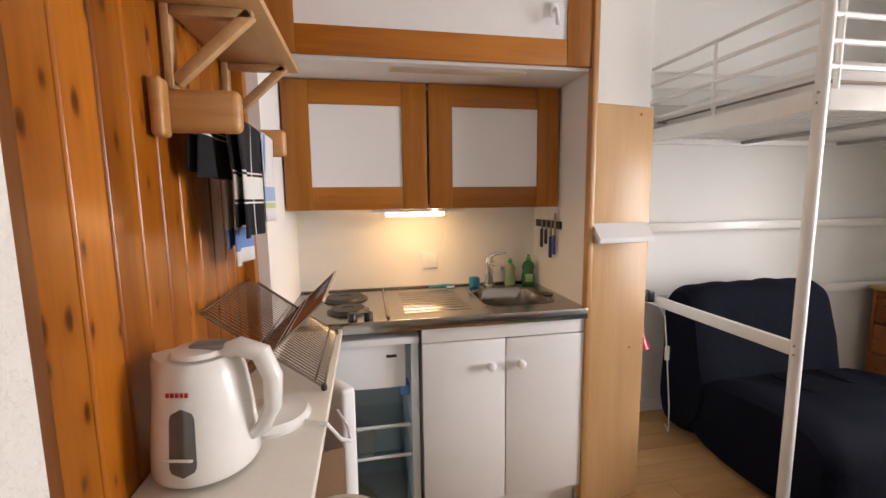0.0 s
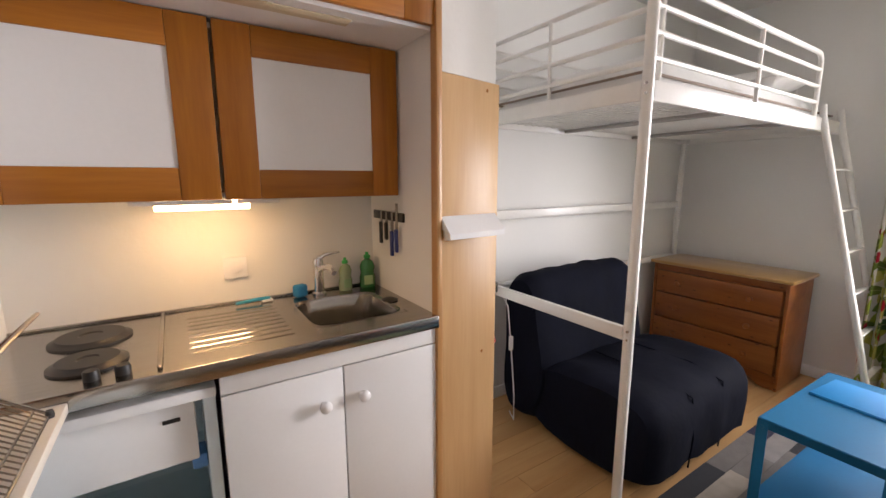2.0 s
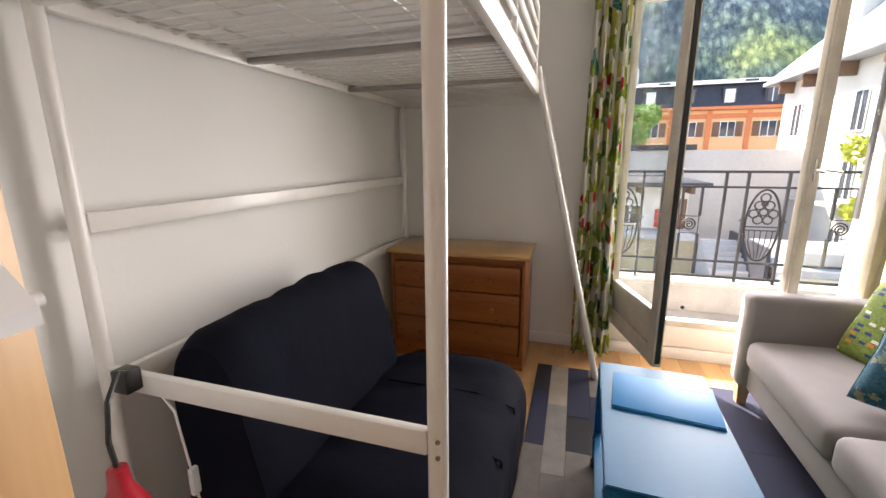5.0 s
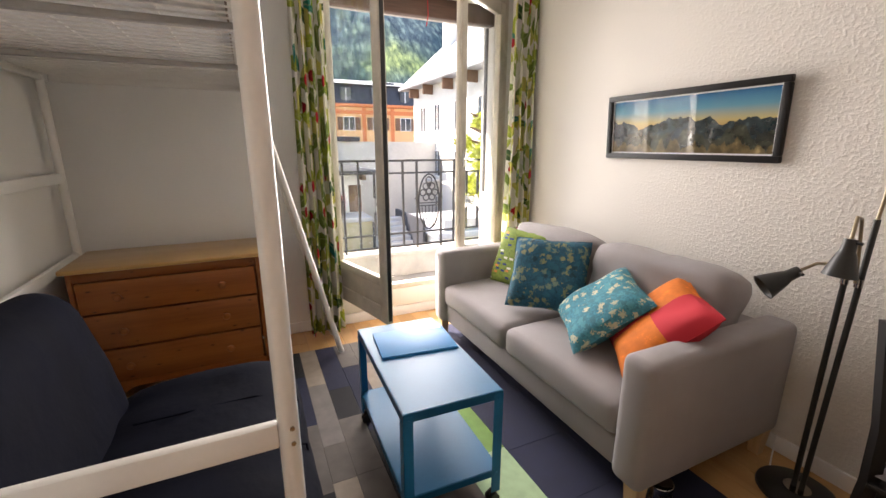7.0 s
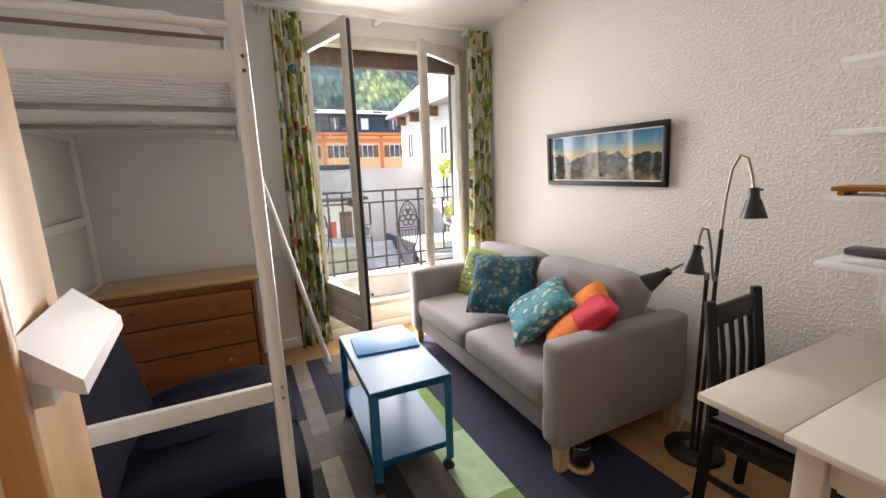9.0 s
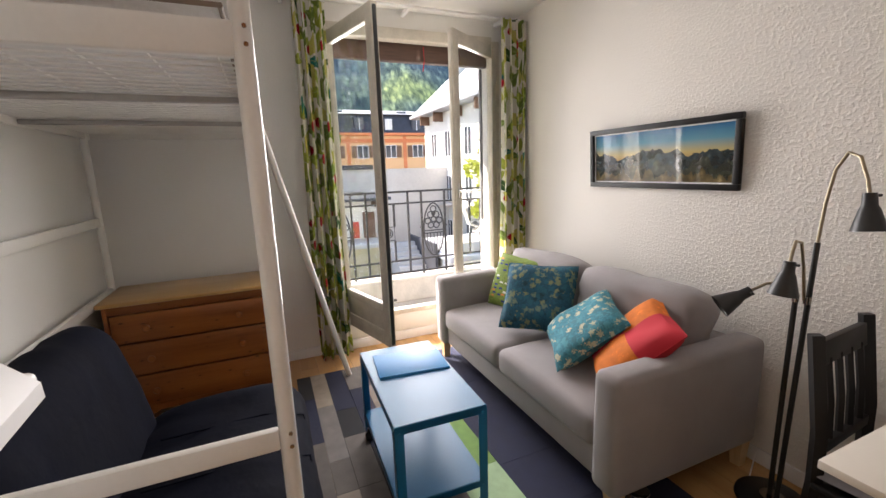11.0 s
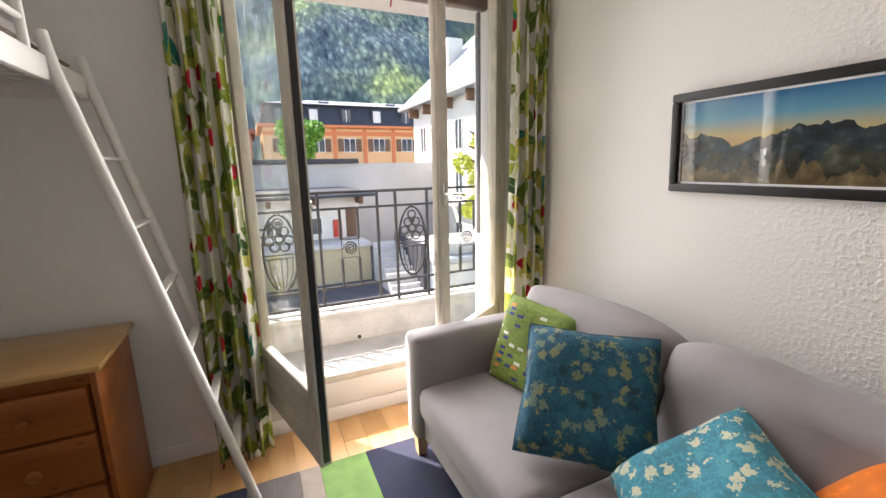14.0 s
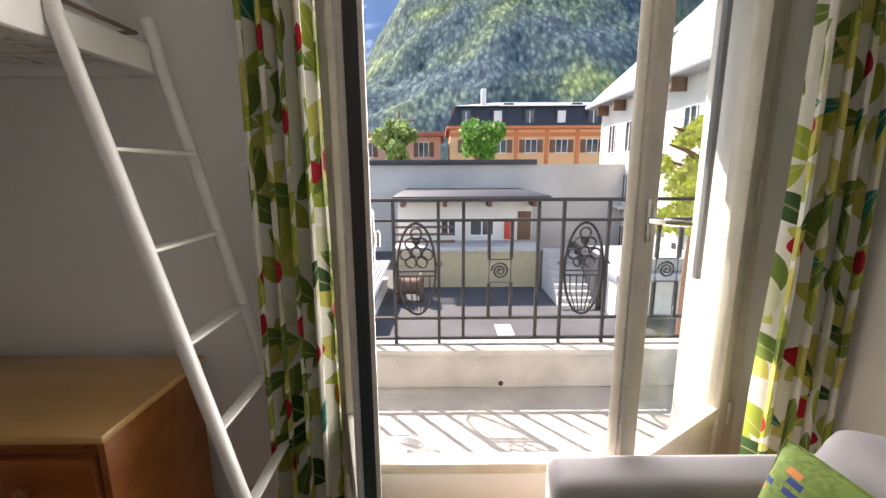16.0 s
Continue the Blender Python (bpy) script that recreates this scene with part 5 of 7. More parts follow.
cushion("green printed cotton cushion with small coloured dashes", print_fabric("green_print", (0.16, 0.23, 0.04), [(0.18, 0.25, 0.05), (0.02, 0.04, 0.16), (0.15, 0.22, 0.04), (0.62, 0.62, 0.52), (0.17, 0.24, 0.045), (0.60, 0.20, 0.05), (0.14, 0.21, 0.04), (0.19, 0.27, 0.05)], 24, 0.30, 0.0, (0.75, 0.1, 1.9), 0.5, True), 0.40, leaning(3.235, 0.02, 0.60, 23, 12, 0))
cushion("dark teal cushion printed with pale flowers", print_fabric("teal_print_dark", (0.010, 0.085, 0.135), [(0.14, 0.20, 0.15), (0.012, 0.11, 0.16), (0.20, 0.22, 0.12), (0.008, 0.045, 0.065)], 29, 0.45, 0.045), 0.43, leaning(2.81, 0.12, 0.635, 37, 43, 0))
cushion("light teal cushion printed with cream flowers", print_fabric("teal_print_light", (0.03, 0.20, 0.26), [(0.45, 0.45, 0.32), (0.03, 0.16, 0.20), (0.40, 0.42, 0.30), (0.05, 0.25, 0.30)], 29, 0.45, 0.045), 0.40, slung((2.365, 0.165, 0.60), (-0.452, -0.638, 0.625), (0.883, -0.453, 0.083)))
cushion("orange and red patchwork cushion on the sofa", halves("orange_red_cotton", (0.66, 0.16, 0.012), (0.52, 0.02, 0.035)), 0.425, slung((2.10, 0.125, 0.612), (-0.80, 0.596, -0.058), (-0.43, -0.573, 0.70)))

# ---------------- coffee table, folder, rug ----------------
CT = pose(2.475, 1.042, 0, 0, 0, -1.8)
ct = thing("coffee_table", "teal lacquered steel coffee table with lower shelf on castors", "coffee table", CT)
L2, W2, H2 = 0.350, 0.188, 0.497


def tray(z, lip):
    """A pressed steel tray, its rim turned down all round."""
    bm = bmesh.new()
    box(bm, (-L2, -W2, z - lip), (L2, W2, z))
    under = min(bm.faces, key=lambda f: f.calc_center_median().z)
    bmesh.ops.inset_individual(bm, faces=[under], thickness=0.004)
    bmesh.ops.translate(bm, verts=under.verts[:], vec=(0, 0, lip - 0.004))
    top = [e for e in bm.edges if all(abs(v.co.z - z) < 1e-5 for v in e.verts)]
    bmesh.ops.bevel(bm, geom=top, offset=0.003, segments=2, affect="EDGES")
    return bm


part("tabletop", tray(H2, 0.035), M_TEAL, ct)
part("shelf", tray(0.165, 0.03), M_TEAL, ct)
for sx in (-1, 1):
    for sy in (-1, 1):
        bm = bmesh.new()
        x, y = sx * (L2 + 0.001), sy * (W2 + 0.001)
        box(bm, (min(x, x - sx * 0.004), min(y, y - sy * 0.036), 0.065), (max(x, x - sx * 0.004), max(y, y - sy * 0.036), H2 - 0.014))
        box(bm, (min(x, x - sx * 0.036), min(y, y - sy * 0.004), 0.065), (max(x, x - sx * 0.036), max(y, y - sy * 0.004), H2 - 0.014))
        leg = part("leg", bm, M_TEAL, ct)
        for z in (H2 - 0.03, 0.15):
            bm = bmesh.new()
            tube(bm, [(x - sx * 0.018, y, z), (x - sx * 0.018, y + sy * 0.004, z)], 0.006, 8)
            tube(bm, [(x, y - sy * 0.018, z), (x + sx * 0.004, y - sy * 0.018, z)], 0.006, 8)
            part("screw", bm, M_TEAL, leg)
        bm = bmesh.new()
        cx, cy = x - sx * 0.02, y - sy * 0.02
        for o in (-0.011, 0.011):
            tube(bm, [(cx + o - 0.006, cy, 0.024), (cx + o + 0.006, cy, 0.024)], 0.024, 16)
        box(bm, (cx - 0.006, cy - 0.012, 0.03), (cx + 0.006, cy + 0.012, 0.066), 0.003)
        part("castor", bm, M_BLACK, leg, "black twin castor")
fo = thing("folder", "bright blue plastic document folder on the coffee table", "folder", pose(2.60, 1.02, H2 + 0.001, 0, 0, 84))
bm = bmesh.new()
box(bm, (-0.165, -0.12, 0), (0.165, 0.12, 0.004), 0.001)
box(bm, (-0.163, -0.122, 0.0055), (0.166, 0.117, 0.009), 0.001)
part("cover", bm, M_BLUEBOOK, fo)
part("paper_label", bm_box((-0.15, -0.112, 0.0092), (-0.05, -0.085, 0.0100)), mat("pale_label", (0.5, 0.68, 0.75), 0.5), fo, "pale blank label")

RUG_COLS = {"k": (0.022, 0.022, 0.026), "n": (0.020, 0.024, 0.055), "g": (0.15, 0.132, 0.12), "b": (0.32, 0.27, 0.22), "l": (0.21, 0.19, 0.18), "e": (0.17, 0.30, 0.085), "p": (0.35, 0.50, 0.30)}
RUG_MATS = {k: mat("rug_wool_" + k, c, 0.95, var=0.18, scale=14, fine=350, bump=0.35, bump_scale=260) for k, c in RUG_COLS.items()}


def rug():
    r = thing("rug", "flat patchwork rug in navy, grey, beige and green strips", "rug")
    rows = [(1.52, 1.43, "nkgnk"), (1.43, 1.33, "lbglb"), (1.33, 1.21, "kggkn"), (1.21, 1.10, "gkkng"), (1.10, 0.99, "bgkbg"), (0.99, 0.90, "bgbgb"), (0.90, 0.68, "epepe"), (0.68, 0.36, "nnnnn"), (0.36, 0.04, "nnnnn")]
    rnd = random.Random(5)
    for y1, y0, code in rows:
        xs = [1.50] + [1.50 + 2.18 * (k + 1 + (rnd.uniform(-0.3, 0.3) if k < len(code) - 1 else 0)) / len(code) for k in range(len(code))]
        for ch, a, b in zip(code, xs, xs[1:]):
            bm = bmesh.new()
            box(bm, (a, y0, 0.001), (b - 0.0008, y1 - 0.0008, 0.008 + rnd.uniform(0, 0.0006)), 0.0008, 1)
            part("patch", bm, RUG_MATS[ch], r)


rug()

# ---------------- kitchenette ----------------
KF, KB, KL, KR = 1.862, 2.408, -0.10, 1.095
wall("wall_niche_side", [((WEST - 0.02, 1.80, -0.12), (KL, 2.409, CEIL))], M_WALL, "white side wall of the kitchen niche")
wall("wall_niche_partition", [((1.098, 1.865, -0.12), (1.119, 2.409, CEIL))], M_WALL, "white board closing the kitchen niche")


def worktop():
    w = thing("worktop", "stainless steel worktop with sink, drainer and two hot plates", "worktop")
    SX0, SX1, SY0, SY1, Z = 0.70, 1.03, 1.95, 2.29, 0.912
    for a, b in (((KL, 1.85, Z - 0.03), (SX0, KB, Z)), ((SX1, 1.85, Z - 0.03), (KR, KB, Z)), ((SX0, 1.85, Z - 0.03), (SX1, SY0, Z)), ((SX0, SY1, Z - 0.03), (SX1, KB, Z))):
        part("top_sheet", bm_box(a, b), M_STEEL, w)
    part("front_lip", bm_box((KL, 1.842, Z - 0.042), (KR, 1.849, Z + 0.003), 0.003), M_STEEL, w)
    part("back_lip", bm_box((KL, KB - 0.012, Z + 0.001), (KR, KB - 0.001, Z + 0.009), 0.003), M_STEEL, w)
    bm = bmesh.new()
    cx, cy, hx, hy = (SX0 + SX1) / 2, (SY0 + SY1) / 2, (SX1 - SX0) / 2, (SY1 - SY0) / 2
    rings = []
    for k, (sc, z, ex) in enumerate(((1.0, Z, 40), (0.97, Z + 0.002, 7), (0.93, Z - 0.006, 5.5), (0.90, Z - 0.06, 5), (0.84, Z - 0.135, 4.5), (0.70, Z - 0.15, 4), (0.15, Z - 0.154, 2), (0.1, Z - 0.16, 2))):
        ring = []
        for j in range(48):
            a = j * math.tau / 48
            c, s = math.cos(a), math.sin(a)
            r = (abs(c) ** ex + abs(s) ** ex) ** (-1 / ex)
            ring.append(bm.verts.new((cx + hx * sc * r * c, cy + hy * sc * r * s, z)))
        rings.append(ring)
    for a, b in zip(rings, rings[1:]):
        for j in range(48):
            bm.faces.new((a[j], a[(j + 1) % 48], b[(j + 1) % 48], b[j]))
    bm.faces.new(rings[-1])
    bowl = part("sink_bowl", bm, M_STEEL, w)
    bm = bmesh.new()
    lathe(bm, [(0.0, 0), (0.03, 0.0), (0.032, 0.004), (0.012, 0.012), (0.0, 0.012)], (SX1 + 0.005, SY1 - 0.18, Z + 0.001), 20)
    part("plug", bm, M_BLACK, bowl, "black rubber plug lying by the bowl")
    for k in range(9):
        y = 1.95 + k * 0.042
        bm = bmesh.new()
        tube(bm, [(0.36, y, Z - 0.0065), (0.37, y, Z - 0.004), (0.63, y, Z - 0.004), (0.64, y, Z - 0.0065)], 0.0065, 8)
        part("drainer_rib", bm, M_STEEL, w)
    part("hob_edge", bm_box((0.288, 1.88, Z), (0.30, 2.385, Z + 0.010), 0.004), M_STEEL, w)
    for y, r in ((2.23, 0.085), (2.02, 0.07)):
        bm = bmesh.new()
        lathe(bm, [(r + 0.014, 0), (r + 0.014, 0.005), (r + 0.004, 0.009), (r, 0.012), (r - 0.004, 0.016), (r * 0.35, 0.016), (r * 0.3, 0.012), (0, 0.012)], (0.12 if y > 2.1 else 0.14, y, Z), 32)
        part("hot_plate", bm, mat("cast_iron_plate", (0.05, 0.047, 0.045), 0.45, 0.6), w, "round cast-iron hot plate")
    for x in (0.04, 0.10):
        bm = bmesh.new()
        lathe(bm, [(0.017, 0), (0.017, 0.018), (0.014, 0.024), (0, 0.024)], (x + 0.12, 1.905, Z), 18)
        part("control_knob", bm, M_BLACK, w, "black hob control knob")


worktop()


def tap():
    t = thing("tap", "chrome single-lever kitchen tap", "tap", pose(0.83, 2.345, 0.913))
    bm = bmesh.new()
    lathe(bm, [(0.027, 0), (0.027, 0.008), (0.021, 0.014), (0.020, 0.115), (0.022, 0.135), (0.018, 0.15), (0, 0.152)], (0, 0, 0), 24)
    part("body", bm, M_CHROME, t)
    part("spout", bm_tube([(0, 0, 0.10), (0.01, -0.06, 0.125), (0.015, -0.12, 0.13), (0.017, -0.15, 0.115)], [0.013, 0.012, 0.011, 0.011], 14), M_CHROME, t)
    part("lever", bm_tube([(0, 0, 0.148), (0.03, 0.0, 0.163), (0.09, 0.0, 0.17)], [0.012, 0.008, 0.005], 10), M_CHROME, t)


tap()


def bottle(at, h, r, tint, label, cap):
    b = thing("dish_soap_bottle", label, "bottle", at, group="bottles by the sink")
    bm = bmesh.new()
    lathe(bm, [(r * 0.9, 0), (r, 0.008), (r, h * 0.3), (r * 0.82, h * 0.42), (r * 0.95, h * 0.6), (r * 0.7, h * 0.74), (r * 0.34, h * 0.8), (r * 0.34, h * 0.83), (0, h * 0.83)], (0, 0, 0), 22, 1.0, 0.65)
    part("body", bm, tint, b)
    bm = bmesh.new()
    lathe(bm, [(r * 0.42, 0), (r * 0.42, h * 0.08), (r * 0.22, h * 0.1), (r * 0.2, h * 0.17), (0, h * 0.17)], (0, 0, h * 0.832), 16)
    part("cap", bm, cap, b)
    part("sticker", bm_box((-r * 0.55, -r * 0.69, h * 0.1), (r * 0.55, -r * 0.655, h * 0.36), 0.001), mat("pale_green_sticker", (0.25, 0.42, 0.2), 0.5), b)


M_GREENCAP = mat("green_cap", (0.02, 0.36, 0.08), 0.35, var=0.05)
bottle(pose(0.945, 2.352, 0.913, 0, 0, 8), 0.14, 0.030, mat("clear_soap", (0.34, 0.42, 0.25), 0.2, var=0.05), "clear dish soap bottle with a green cap", M_GREENCAP)
bottle(pose(1.045, 2.352, 0.913, 0, 0, -10), 0.155, 0.035, mat("green_soap", (0.015, 0.14, 0.03), 0.15, var=0.1, coat=0.4), "green dish soap bottle with a green cap", M_GREENCAP)
sp = thing("scrubbing_sponge", "blue scrubbing sponge beside the tap", "sponge", pose(0.755, 2.35, 0.914, 0, 0, 20))
part("foam", bm_box((-0.025, -0.02, 0), (0.025, 0.02, 0.05), 0.01, 3), mat("blue_foam", (0.02, 0.22, 0.45), 0.9, var=0.2, bump=0.6, bump_scale=200), sp)
br = thing("dish_brush", "blue plastic dish brush lying on the drainer", "brush", pose(0.58, 2.35, 0.916, 0, 0, 5))
part("handle", bm_tube([(-0.06, 0, 0.008), (0.02, 0, 0.012), (0.06, 0, 0.008)], [0.005, 0.007, 0.009], 10), mat("blue_plastic", (0.02, 0.30, 0.48), 0.35), br)
part("bristles", bm_box((0.03, -0.014, -0.001), (0.07, 0.014, 0.008), 0.003), M_WHITE, br)


def base_unit():
    u = thing("sink_cabinet", "white laminate sink cabinet with two doors", "cabinet")
    bm = bmesh.new()
    for a, b in (((0.42, 1.882, 0.10), (0.435, 2.39, 0.868)), ((1.075, 1.882, 0.10), (1.09, 2.39, 0.868)), ((0.435, 1.882, 0.10), (1.075, 2.39, 0.115)), ((0.435, 2.38, 0.115), (1.075, 2.39, 0.868))):
        box(bm, a, b)
    part("body", bm, M_WHITE, u)
    part("top_rail", bm_box((0.418, 1.864, 0.81), (1.092, 1.881, 0.869), 0.002), M_WHITE, u)
    part("plinth", bm_box((0.43, 1.915, 0.0), (1.09, 1.93, 0.099), 0.002), M_WHITE, u)
    for a, b, kx in ((0.418, 0.753, 0.689), (0.757, 1.092, 0.813)):
        d = part("door", bm_box((a, 1.863, 0.125), (b, 1.881, 0.806), 0.003), M_WHITE, u)
        bm = bmesh.new()
        lathe(bm, [(0.009, 0), (0.009, 0.012), (0.018, 0.02), (0.019, 0.028), (0.012, 0.034), (0, 0.035)], seg=18)
        part("knob", bm, M_WHITE, d, "round white knob", pose(kx, 1.863, 0.702, 90, 0, 0))


base_unit()


def fridge():
    X0, X1, Y0, Y1, H = -0.085, 0.408, 1.90, 2.39, 0.835
    f = thing("fridge", "small white under-counter fridge standing open", "fridge")
    bm = bmesh.new()
    for a, b in (((X0, Y0, 0.02), (X0 + 0.03, Y1, H - 0.03)), ((X1 - 0.03, Y0, 0.02), (X1, Y1, H - 0.03)), ((X0 + 0.03, Y0, 0.02), (X1 - 0.03, Y1, 0.07)), ((X0 + 0.03, Y1 - 0.03, 0.07), (X1 - 0.03, Y1, H - 0.03))):
        box(bm, a, b, 0.003)
    part("body", bm, M_FRIDGE, f, "pale blue-lit fridge liner")
    part("top_cover", bm_box((X0 - 0.002, Y0 - 0.02, H - 0.03), (X1 + 0.002, Y1, H), 0.006), M_WHITE, f)
    ic = part("ice_box_door", bm_box((X0 + 0.032, Y0 + 0.015, 0.62), (X1 - 0.05, Y0 + 0.035, H - 0.032), 0.006), M_WHITE, f, "white ice box flap")
    part("badge", bm_box((X1 - 0.125, Y0 + 0.0125, 0.745), (X1 - 0.085, Y0 + 0.0145, 0.757), 0.001), M_BLACK, ic)
    part("thermostat", bm_box((X1 - 0.07, Y0 + 0.06, 0.56), (X1 - 0.031, Y0 + 0.13, 0.605), 0.006), mat("blue_dial", (0.12, 0.3, 0.6), 0.3), f, "blue and white thermostat box")
    gl = glass("clear_blue_plastic", (0.93, 0.97, 0.98))
    for z in (0.45, 0.32):
        s = part("shelf", bm_box((X0 + 0.031, Y0 + 0.03, z), (X1 - 0.031, Y1 - 0.031, z + 0.005)), gl, f)
        part("shelf_trim", bm_box((X0 + 0.031, Y0 + 0.024, z - 0.004), (X1 - 0.031, Y0 + 0.030, z + 0.010), 0.002), M_WHITE, s)
    bm = bmesh.new()
    for a, b in (((X0 + 0.10, Y0 + 0.05, 0.072), (X1 - 0.05, Y0 + 0.056, 0.24)), ((X0 + 0.10, Y0 + 0.056, 0.072), (X0 + 0.106, Y1 - 0.05, 0.24)), ((X1 - 0.056, Y0 + 0.056, 0.072), (X1 - 0.05, Y1 - 0.05, 0.24)), ((X0 + 0.10, Y0 + 0.056, 0.072), (X1 - 0.05, Y1 - 0.05, 0.078))):
        box(bm, a, b)
    part("salad_drawer", bm, gl, f, "clear blue salad drawer")
    d = part("door", bm_box((0.0, -0.045, 0.03), (0.47, 0.0, H - 0.005), 0.012, 3), M_WHITE, f, "white fridge door swung open", pose(X0, Y0 - 0.01, 0, 0, 0, -56))
    part("door_liner", bm_box((0.02, 0.001, 0.06), (0.45, 0.010, H - 0.03), 0.004), M_FRIDGE, d)
    for z, h in ((0.10, 0.13), (0.34, 0.09), (0.56, 0.09)):
        bm = bmesh.new()
        for a, b in (((0.03, 0.011, z), (0.44, 0.085, z + 0.006)), ((0.03, 0.080, z + 0.006), (0.44, 0.085, z + h)), ((0.03, 0.011, z + 0.006), (0.035, 0.08, z + h)), ((0.435, 0.011, z + 0.006), (0.44, 0.08, z + h))):
            box(bm, a, b)
        part("door_bin", bm, gl, d, "clear blue door shelf")


fridge()


def framed_door(parent, x0, x1, z0, z1, y, stile, knob=None):
    d = new("door")
    d.parent = parent
    t = 0.02
    for a, b in (((x0, y, z0), (x0 + stile, y + t, z1)), ((x1 - stile, y, z0), (x1, y + t, z1))):
        part("stile", bm_box(a, b, 0.003), M_HONEY, d)
    for a, b in (((x0 + stile, y, z0), (x1 - stile, y + t, z0 + stile * 0.9)), ((x0 + stile, y, z1 - stile * 0.9), (x1 - stile, y + t, z1))):
        part("rail", bm_box(a, b, 0.003), M_HONEYX, d)
    part("panel", bm_box((x0 + stile - 0.003, y + 0.007, z0 + stile * 0.9 - 0.003), (x1 - stile + 0.003, y + 0.014, z1 - stile * 0.9 + 0.003)), M_WHITE, d, "white inset panel")
    return d


def carcass(parent, x0, x1, y0, y1, z0, z1):
    for n, a, b in (("bottom_board", (x0, y0, z0), (x1, y1, z0 + 0.016)), ("top_board", (x0, y0, z1 - 0.016), (x1, y1, z1)), ("side_board", (x0, y0, z0 + 0.016), (x0 + 0.016, y1, z1 - 0.016)), ("side_board", (x1 - 0.016, y0, z0 + 0.016), (x1, y1, z1 - 0.016)), ("back_board", (x0 + 0.016, y1 - 0.01, z0 + 0.016), (x1 - 0.016, y1, z1 - 0.016))):
        part(n, bm_box(a, b), M_WHITE, parent)


wc = thing("wall_cabinet", "wall cabinet with two honey-wood framed white doors", "cabinet")
carcass(wc, -0.095, 1.09, 2.142, 2.405, 1.325, 1.83)
framed_door(wc, -0.093, 0.487, 1.318, 1.838, 2.12, 0.105)
framed_door(wc, 0.497, 1.088, 1.318, 1.838, 2.12, 0.102)
tcb = thing("top_cabinet", "high cabinet with a honey-wood framed white door", "cabinet")
carcass(tcb, -0.095, 1.093, 1.885, 2.405, 1.842, 2.59)
dd = framed_door(tcb, -0.095, 1.093, 1.852, 2.585, 1.862, 0.105)
bm = bmesh.new()
tube(bm, [(0.93, 1.86, 2.04), (0.93, 1.838, 2.04), (0.93, 1.832, 2.02), (0.935, 1.832, 1.985)], 0.008, 8)
box(bm, (0.915, 1.856, 2.02), (0.945, 1.862, 2.07), 0.002)
part("latch", bm, M_WHITE, dd, "white plastic latch")
part("vent_strip", bm_box((0.33, 1.93, 1.838), (0.85, 1.985, 1.8415), 0.001), mat("pale_wood_slip", (0.62, 0.52, 0.36), 0.5), tcb, "pale wooden strip under the cabinet")

ul = thing("strip_light", "lit warm strip light under the wall cabinet", "lamp")
part("housing", bm_box((0.25, 2.16, 1.302), (0.66, 2.215, 1.317), 0.003), M_WHITE, ul)
part("tube", bm_tube([(0.31, 2.185, 1.293), (0.57, 2.185, 1.293)], 0.0085, 12), glow("warm_tube", (1.0, 0.66, 0.30), 6.0), ul, "glowing warm tube")
part("end_cap", bm_box((0.515, 2.16, 1.302), (0.535, 2.205, 1.345), 0.003), glow("warm_end", (1.0, 0.75, 0.45), 1.5), ul)
kl = lamp("strip_lamp", "AREA", pose(0.44, 2.19, 1.282), 0.26, (1.0, 0.66, 0.34))
kl.data.shape, kl.data.size, kl.data.size_y = "RECTANGLE", 0.28, 0.03

so = thing("wall_socket", "white square wall socket", "socket")
part("plate", bm_box((0.495, 2.398, 1.01), (0.575, 2.4095, 1.09), 0.003), M_WHITE, so)
bm = bmesh.new()
lathe(bm, [(0.021, 0), (0.021, 0.002), (0.018, 0.003), (0, 0.003)], seg=20)
part("recess", bm, M_WHITE, so, "", pose(0.535, 2.398, 1.05, 90, 0, 0))

kr = thing("knife_rack", "black magnetic knife strip with knives and scissors", "knife rack")
part("strip", bm_box((1.085, 2.09, 1.215), (1.0975, 2.36, 1.25), 0.003), M_BLACK, kr)
M_BLUEH = mat("blue_handle", (0.02, 0.04, 0.22), 0.35)
for k, (y, l, hm, dz) in enumerate(((2.13, 0.09, M_BLUEH, -0.05), (2.17, 0.10, M_BLUEH, -0.06), (2.22, 0.07, M_BLACK, -0.03), (2.27, 0.09, M_BLACK, -0.03))):
    kn = part("knife", bm_box((1.080, y - 0.009, 1.235 + dz), (1.084, y + 0.009, 1.252 + 0.035 * (k == 0)), 0.001), M_STEEL, kr, "steel blade")
    part("handle", bm_box((1.073, y - 0.011, 1.235 + dz - l), (1.084, y + 0.011, 1.236 + dz), 0.004), hm, kn)

# end panel of the kitchenette, turned a little from the wall
ep = thing("end_panel", "tall beech-veneered end panel with a darker solid edge", "panel", pose(1.092, 1.858, 0, 0, 0, 10))
part("veneer_board", bm_box((0.028, 0.0, 0.0), (0.318, 0.02, 1.72), 0.002), M_BEECH, ep)
part("edge_strip", bm_box((0.0, -0.006, 0.0), (0.027, 0.026, CEIL - 0.002), 0.006), wood("beech_edge", (0.42, 0.20, 0.07), (0.56, 0.31, 0.12), 0.35, 2, 12), ep, "solid beech edge strip")
part("upper_board", bm_box((0.028, 0.004, 1.722), (0.30, 0.02, CEIL - 0.002), 0.001), M_WALL, ep, "white painted upper part")
for x, z in ((0.24, 0.71), (0.25, 1.69)):
    bm = bmesh.new()
    lathe(bm, [(0.006, 0), (0.006, 0.001), (0, 0.002)], seg=10)
    part("screw_cap", bm, M_HONEY, ep, "", pose(x, 0.0, z, 90, 0, 0))

